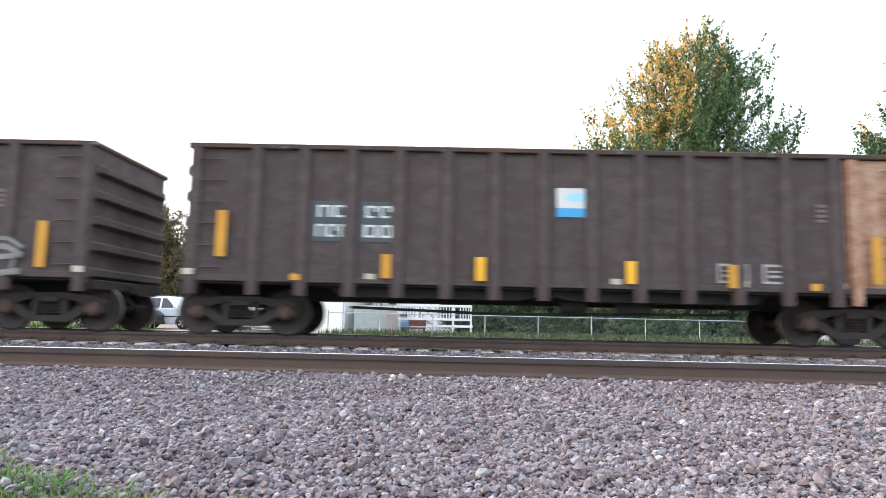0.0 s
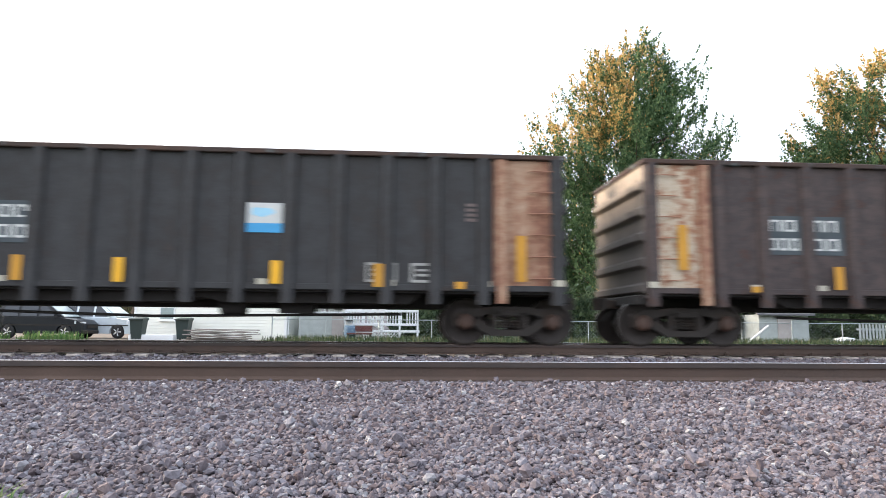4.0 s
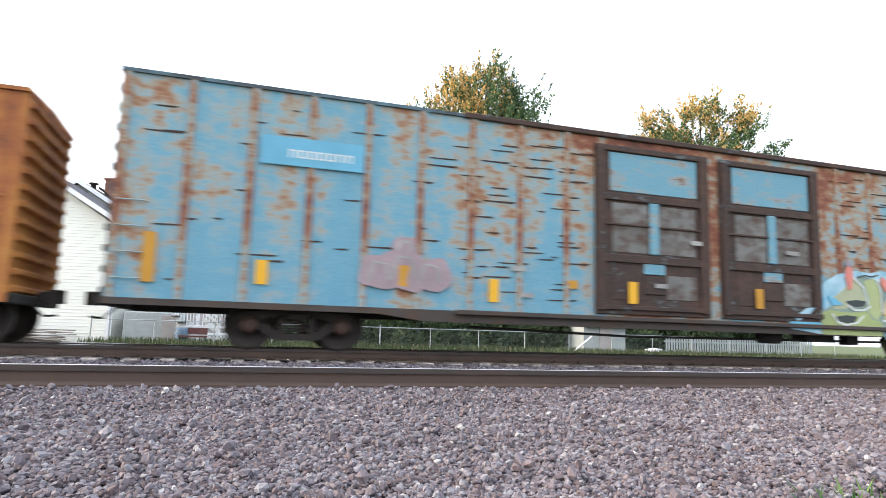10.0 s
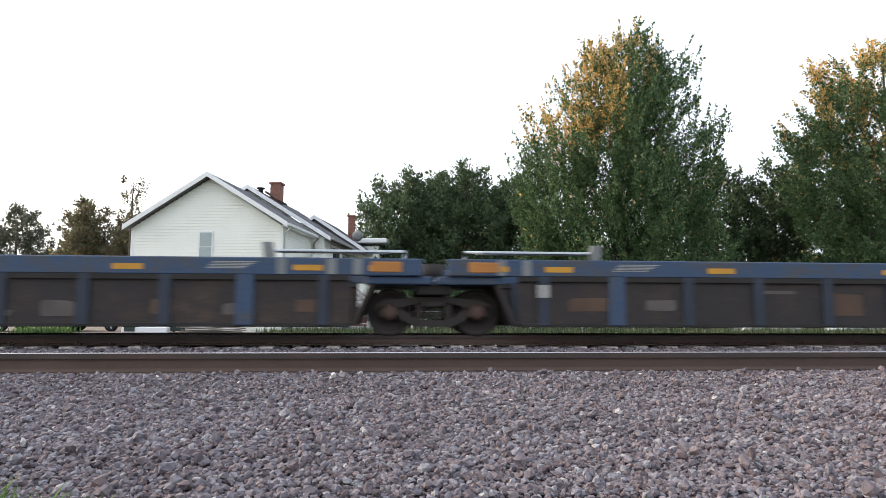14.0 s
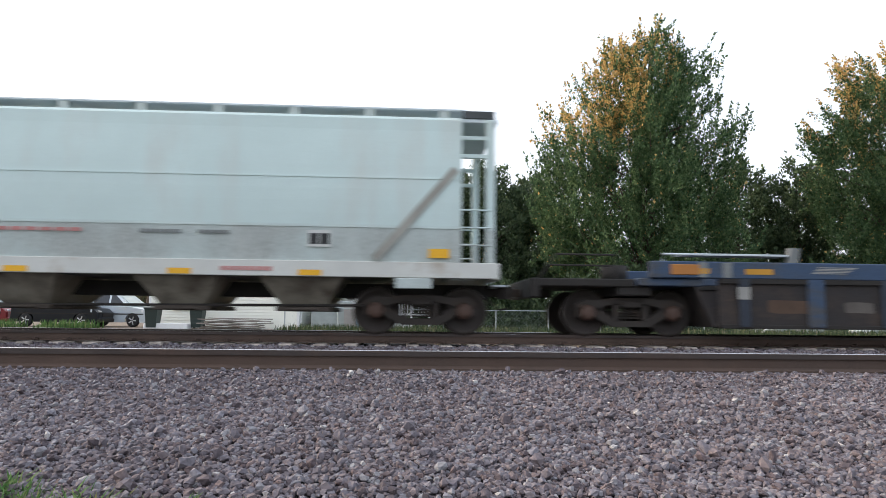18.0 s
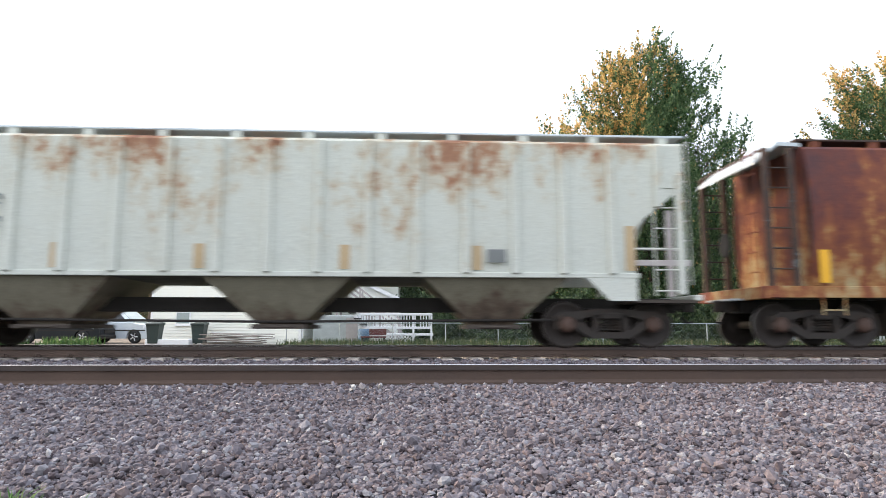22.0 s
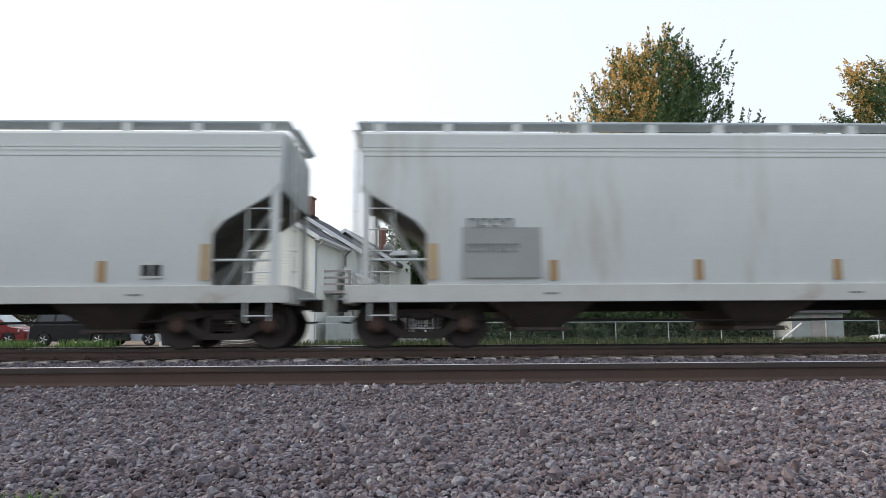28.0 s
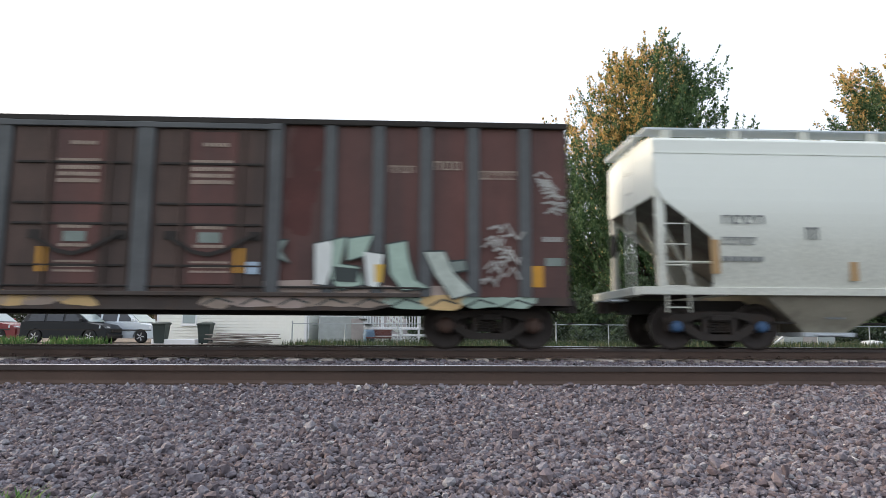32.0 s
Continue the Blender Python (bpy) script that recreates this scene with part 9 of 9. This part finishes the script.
    leaves("crown", P[~G], D[~G], size, seed + 1, leaf, t, "leafy crown")
    if G.any():
        leaves("autumn_crown", P[G], D[G], size, seed + 2, gold, t, "orange-yellow leaves")
    return t


def profile_of(pairs, right=None):
    """The crown's reach to one side, and to the other side where it differs, by the share of the height."""
    def reach(k):
        lo = float(np.interp(k, [p[0] for p in pairs], [p[1] for p in pairs]))
        return lo, lo if right is None else float(np.interp(k, [p[0] for p in right], [p[1] for p in right]))
    return reach


tree(14.3, 42.0, 20.5, profile_of([(0.05, 6.0), (0.3, 7.0), (0.5, 7.6), (0.56, 7.4), (0.68, 6.4), (0.80, 4.9), (0.83, 4.6), (0.86, 2.9), (0.93, 1.7), (0.955, 0.2), (1.0, -1.0)],
                                  [(0.05, 6.5), (0.3, 7.2), (0.5, 6.4), (0.56, 6.2), (0.60, 6.8), (0.635, 7.7), (0.66, 6.1), (0.72, 5.1), (0.80, 5.9), (0.83, 5.0), (0.88, 4.8), (0.92, 3.4), (0.96, 2.3), (1.0, 1.6)]),
     11, "tall maple with orange leaves near the top", M_LEAF, M_LEAF_GOLD,
     lambda x, k, r: r.uniform(0.55, 1.25) if k > 0.60 and x < -0.6 - 7 * (0.80 - k) and r.uniform() < 0.9 else (r.uniform(0.3, 0.9) if k > 0.78 and x < 2.2 and r.uniform() < 0.55 else 0.02), 400, 10, 52, 0.15, 0.12, 0.8, 1.0, 1.55, 0.12, 0.5)
tree(32.4, 41.0, 19.4, profile_of([(0.05, 6.0), (0.2, 6.6), (0.45, 7.0), (0.60, 7.8), (0.72, 7.4), (0.84, 6.4), (0.93, 4.4), (1.0, 1.6)]), 12, "broad maple with orange leaves on its upper side", M_LEAF, M_LEAF_GOLD,
     lambda x, k, r: r.uniform(0.6, 1.4) if (k > 0.58 and x < -0.5 and r.uniform() < 0.25 + 1.6 * (k - 0.6)) or (k > 0.86 and r.uniform() < 0.85) else 0.02, 340, 10, 46, 0.155, 0.08, 0.8, 0.5, 1.25, 0.15, 0.5)
for i, (x, y, hgt, w, s) in enumerate(((-0.4, 51, 12.2, 4.6, 31), (2.2, 53, 12.4, 3.6, 34), (4.6, 51, 13.0, 4.6, 32), (9.2, 53, 12.6, 4.6, 33))):
    tree(x, y, hgt, profile_of([(0.03, w * 0.95), (0.3, w * 1.05), (0.6, w), (0.8, w * 0.82), (0.92, w * 0.5), (1.0, 0.5)]), s, "dark green bushy tree behind the fence", M_LEAF_DARK, M_LEAF_GOLD, lambda a, k, r: 0.6 if r.uniform() < 0.02 else 0.0, 190, 8, 30, 0.20, 0.03, up=0.35, reach=1.1, thick=0.27, inner=0.5)
for i, (x, y, hgt, w, s) in enumerate(((24.6, 50, 13.2, 4.0, 41), (28.9, 49, 12.9, 3.8, 42), (41.0, 48, 16.0, 5.5, 43), (36.0, 52, 16.5, 5.0, 45))):
    tree(x, y, hgt, profile_of([(0.03, w * 0.95), (0.3, w), (0.6, w * 0.95), (0.8, w * 0.75), (0.92, w * 0.45), (1.0, 0.4)]), s, "dark green tree with a few orange leaves", M_LEAF_DARK, M_LEAF_GOLD, lambda a, k, r: 0.7 if r.uniform() < 0.05 else 0.0, 160, 8, 28, 0.21, 0.03, up=0.45, reach=1.1, thick=0.25, inner=0.5)
for i, (x, y, hgt, w, s, m) in enumerate(((-41.9, 70, 12.6, 4.4, 51, M_LEAF_GREY), (-36.8, 74, 10.6, 3.0, 52, M_LEAF_GREY), (-30.6, 62, 11.7, 3.0, 53, M_LEAF_RUST), (-26.8, 62, 10.0, 2.4, 54, M_LEAF_RUST), (-47.0, 70, 10.6, 3.4, 55, M_LEAF_GREY), (-33.6, 66, 9.2, 2.4, 56, M_LEAF_RUST))):
    tree(x, y, hgt, profile_of([(0.03, w * 0.8), (0.3, w), (0.65, w * 0.95), (0.85, w * 0.7), (1.0, 0.5)]), s, "distant tree in faded autumn colour" if m is M_LEAF_RUST else "distant dark green tree", m, M_LEAF_GOLD, lambda a, k, r: 0.5 if r.uniform() < 0.08 and k < 0.6 else 0.0, 110, 7, 28, 0.22, 0.03, up=0.4, reach=0.9, thick=0.27, inner=0.5)
tree(-24.9, 58.0, 13.1, profile_of([(0.62, 0.4), (0.8, 1.0), (0.93, 1.3), (1.0, 0.7)]), 57, "thin tall tree with sparse tufts of leaves", M_LEAF_RUST, None, None, 15, 4, 9, 0.20, 0.66, reach=0.7, thick=0.10, inner=0.1)

# hedge of bushes behind the fence, filling the ground under the trees
for i, (x, y, hgt, w, s) in enumerate(((8.5, 36.5, 2.6, 2.6, 61), (12.5, 38, 3.2, 3.2, 62), (17.0, 37, 2.4, 2.8, 63), (22.8, 38, 3.4, 3.0, 64), (28.0, 37, 3.2, 3.4, 65), (34.0, 39, 4.0, 3.8, 66), (4.2, 38.5, 2.8, 2.8, 67), (0.8, 39, 2.6, 2.2, 68))):
    tree(x, y, hgt, profile_of([(0.0, w * 0.9), (0.4, w), (0.8, w * 0.6), (1.0, 0.3)]), s, "dense dark bush behind the fence", M_LEAF_DARK, None, None, 60, 6, 26, 0.22, 0.02, reach=0.8, thick=0.2, inner=0.5)


# ---- weeds and grass ----
def blades(name, spots, height, width, seed, material, label, lean=0.35):
    rng = np.random.default_rng(seed)
    n = len(spots)
    z = np.array([ground_z(q[1]) for q in spots]) - 0.06
    a = rng.uniform(0, 2 * np.pi, n)
    h = height * np.minimum(rng.lognormal(0, 0.35, n), 1.5)
    b = np.stack([spots[:, 0], spots[:, 1], z], 1)
    side = np.stack([np.cos(a), np.sin(a), np.zeros(n)], 1) * (width * rng.uniform(0.6, 1.4, n))[:, None]
    tilt = np.stack([-np.sin(a), np.cos(a), np.zeros(n)], 1) * (h * lean * rng.uniform(0, 1, n))[:, None]
    up = np.stack([np.zeros(n), np.zeros(n), h], 1)
    v = np.stack([b - side, b + side, b + side * 0.7 + up * 0.55 + tilt * 0.4, b - side * 0.7 + up * 0.55 + tilt * 0.4, b + up + tilt], 1).reshape(-1, 3)
    i = np.arange(n)[:, None] * 5
    f = np.concatenate([i + np.array([[0, 1, 2]]), i + np.array([[0, 2, 3]]), i + np.array([[3, 2, 4]])])
    return tagged(triangles(name, v, f, material), label, "grass", kind="stuff")


rng = np.random.default_rng(77)
n = 26000
spots = np.stack([rng.uniform(-6.3, 36, n), 31.8 - 5.5 * rng.uniform(0, 1, n) ** 1.5], 1)
blades("tall_weeds", spots, 0.34, 0.022, 78, M_WEED, "tall dry weeds and grass along the fence")
n = 14000
spots = np.stack([rng.uniform(-30, 34, n), rng.uniform(18, 26, n)], 1)
blades("rough_grass", spots, 0.06, 0.02, 79, M_WEED, "rough grass beyond the tracks")
n = 2600
spots = np.stack([rng.uniform(-25, -15.5, n), rng.uniform(31.2, 33.0, n)], 1)
blades("yard_weeds", spots[(np.sin(spots[:, 0] * 1.7) > -0.5)], 0.38, 0.03, 83, M_BLADE, "leafy weeds growing in front of the parked cars", 0.6)
tufts = []
for cx, cy, r, m in ((-1.95, 2.72, 0.28, 900), (-1.45, 2.62, 0.16, 300), (-1.0, 2.48, 0.20, 700), (-0.62, 2.46, 0.16, 450), (-0.3, 2.46, 0.10, 160), (-0.85, 2.36, 0.3, 900), (0.15, 2.36, 0.22, 420), (1.3, 2.4, 0.14, 240), (-2.05, 2.62, 0.3, 700), (-2.3, 2.9, 0.25, 500), (0.95, 2.52, 0.09, 120), (1.45, 2.48, 0.08, 60), (-2.6, 3.2, 0.2, 250), (3.0, 2.6, 0.3, 160)):
    a, q = rng.uniform(0, 2 * np.pi, m), r * np.sqrt(rng.uniform(0, 1, m))
    tufts.append(np.stack([cx + q * np.cos(a) * 1.3, cy + q * np.sin(a) * 0.7], 1))
blades("grass_tufts", np.concatenate(tufts), 0.10, 0.011, 80, M_BLADE, "bright green weeds and grass at the edge of the stones", 1.3)
sprig = []
for cx, cy in ((0.55, 6.75), (1.6, 6.72), (3.1, 6.74)):
    sprig.append(np.stack([cx + rng.normal(0, 0.03, 14), cy + rng.normal(0, 0.03, 14)], 1))
blades("weed_sprigs", np.concatenate(sprig), 0.07, 0.008, 81, M_BLADE, "small green sprigs by the rail")

swing(laid)

# ---- what moves ----
def travelled(t):
    """Metres that the train has gone since the start."""
    return 10.48 * t + 1.05 * (1 - math.exp(-t / 3))


def motions():
    walk(cam, [(t, pose(0, 0, EYE_Z, 90 + pitch, roll, yaw)) for t, yaw, pitch, roll in PATH], EXPOSURES)
    steps = [0.5 * i for i in range(65)]
    for ob, u, y, z in MOVING:
        walk(ob, [(t, pose(u + travelled(t), y, z)) for t in steps])
    frames = [i / FPS for i in range(0, 32 * FPS + 1)]
    turns = [Matrix.Rotation(travelled(t) / WHEEL_R, 4, "Y") for t in frames]
    for w in WHEELSETS:
        at = Matrix.Translation(w.location)
        walk(w, [(t, at @ r) for t, r in zip(frames, turns)])


motions()
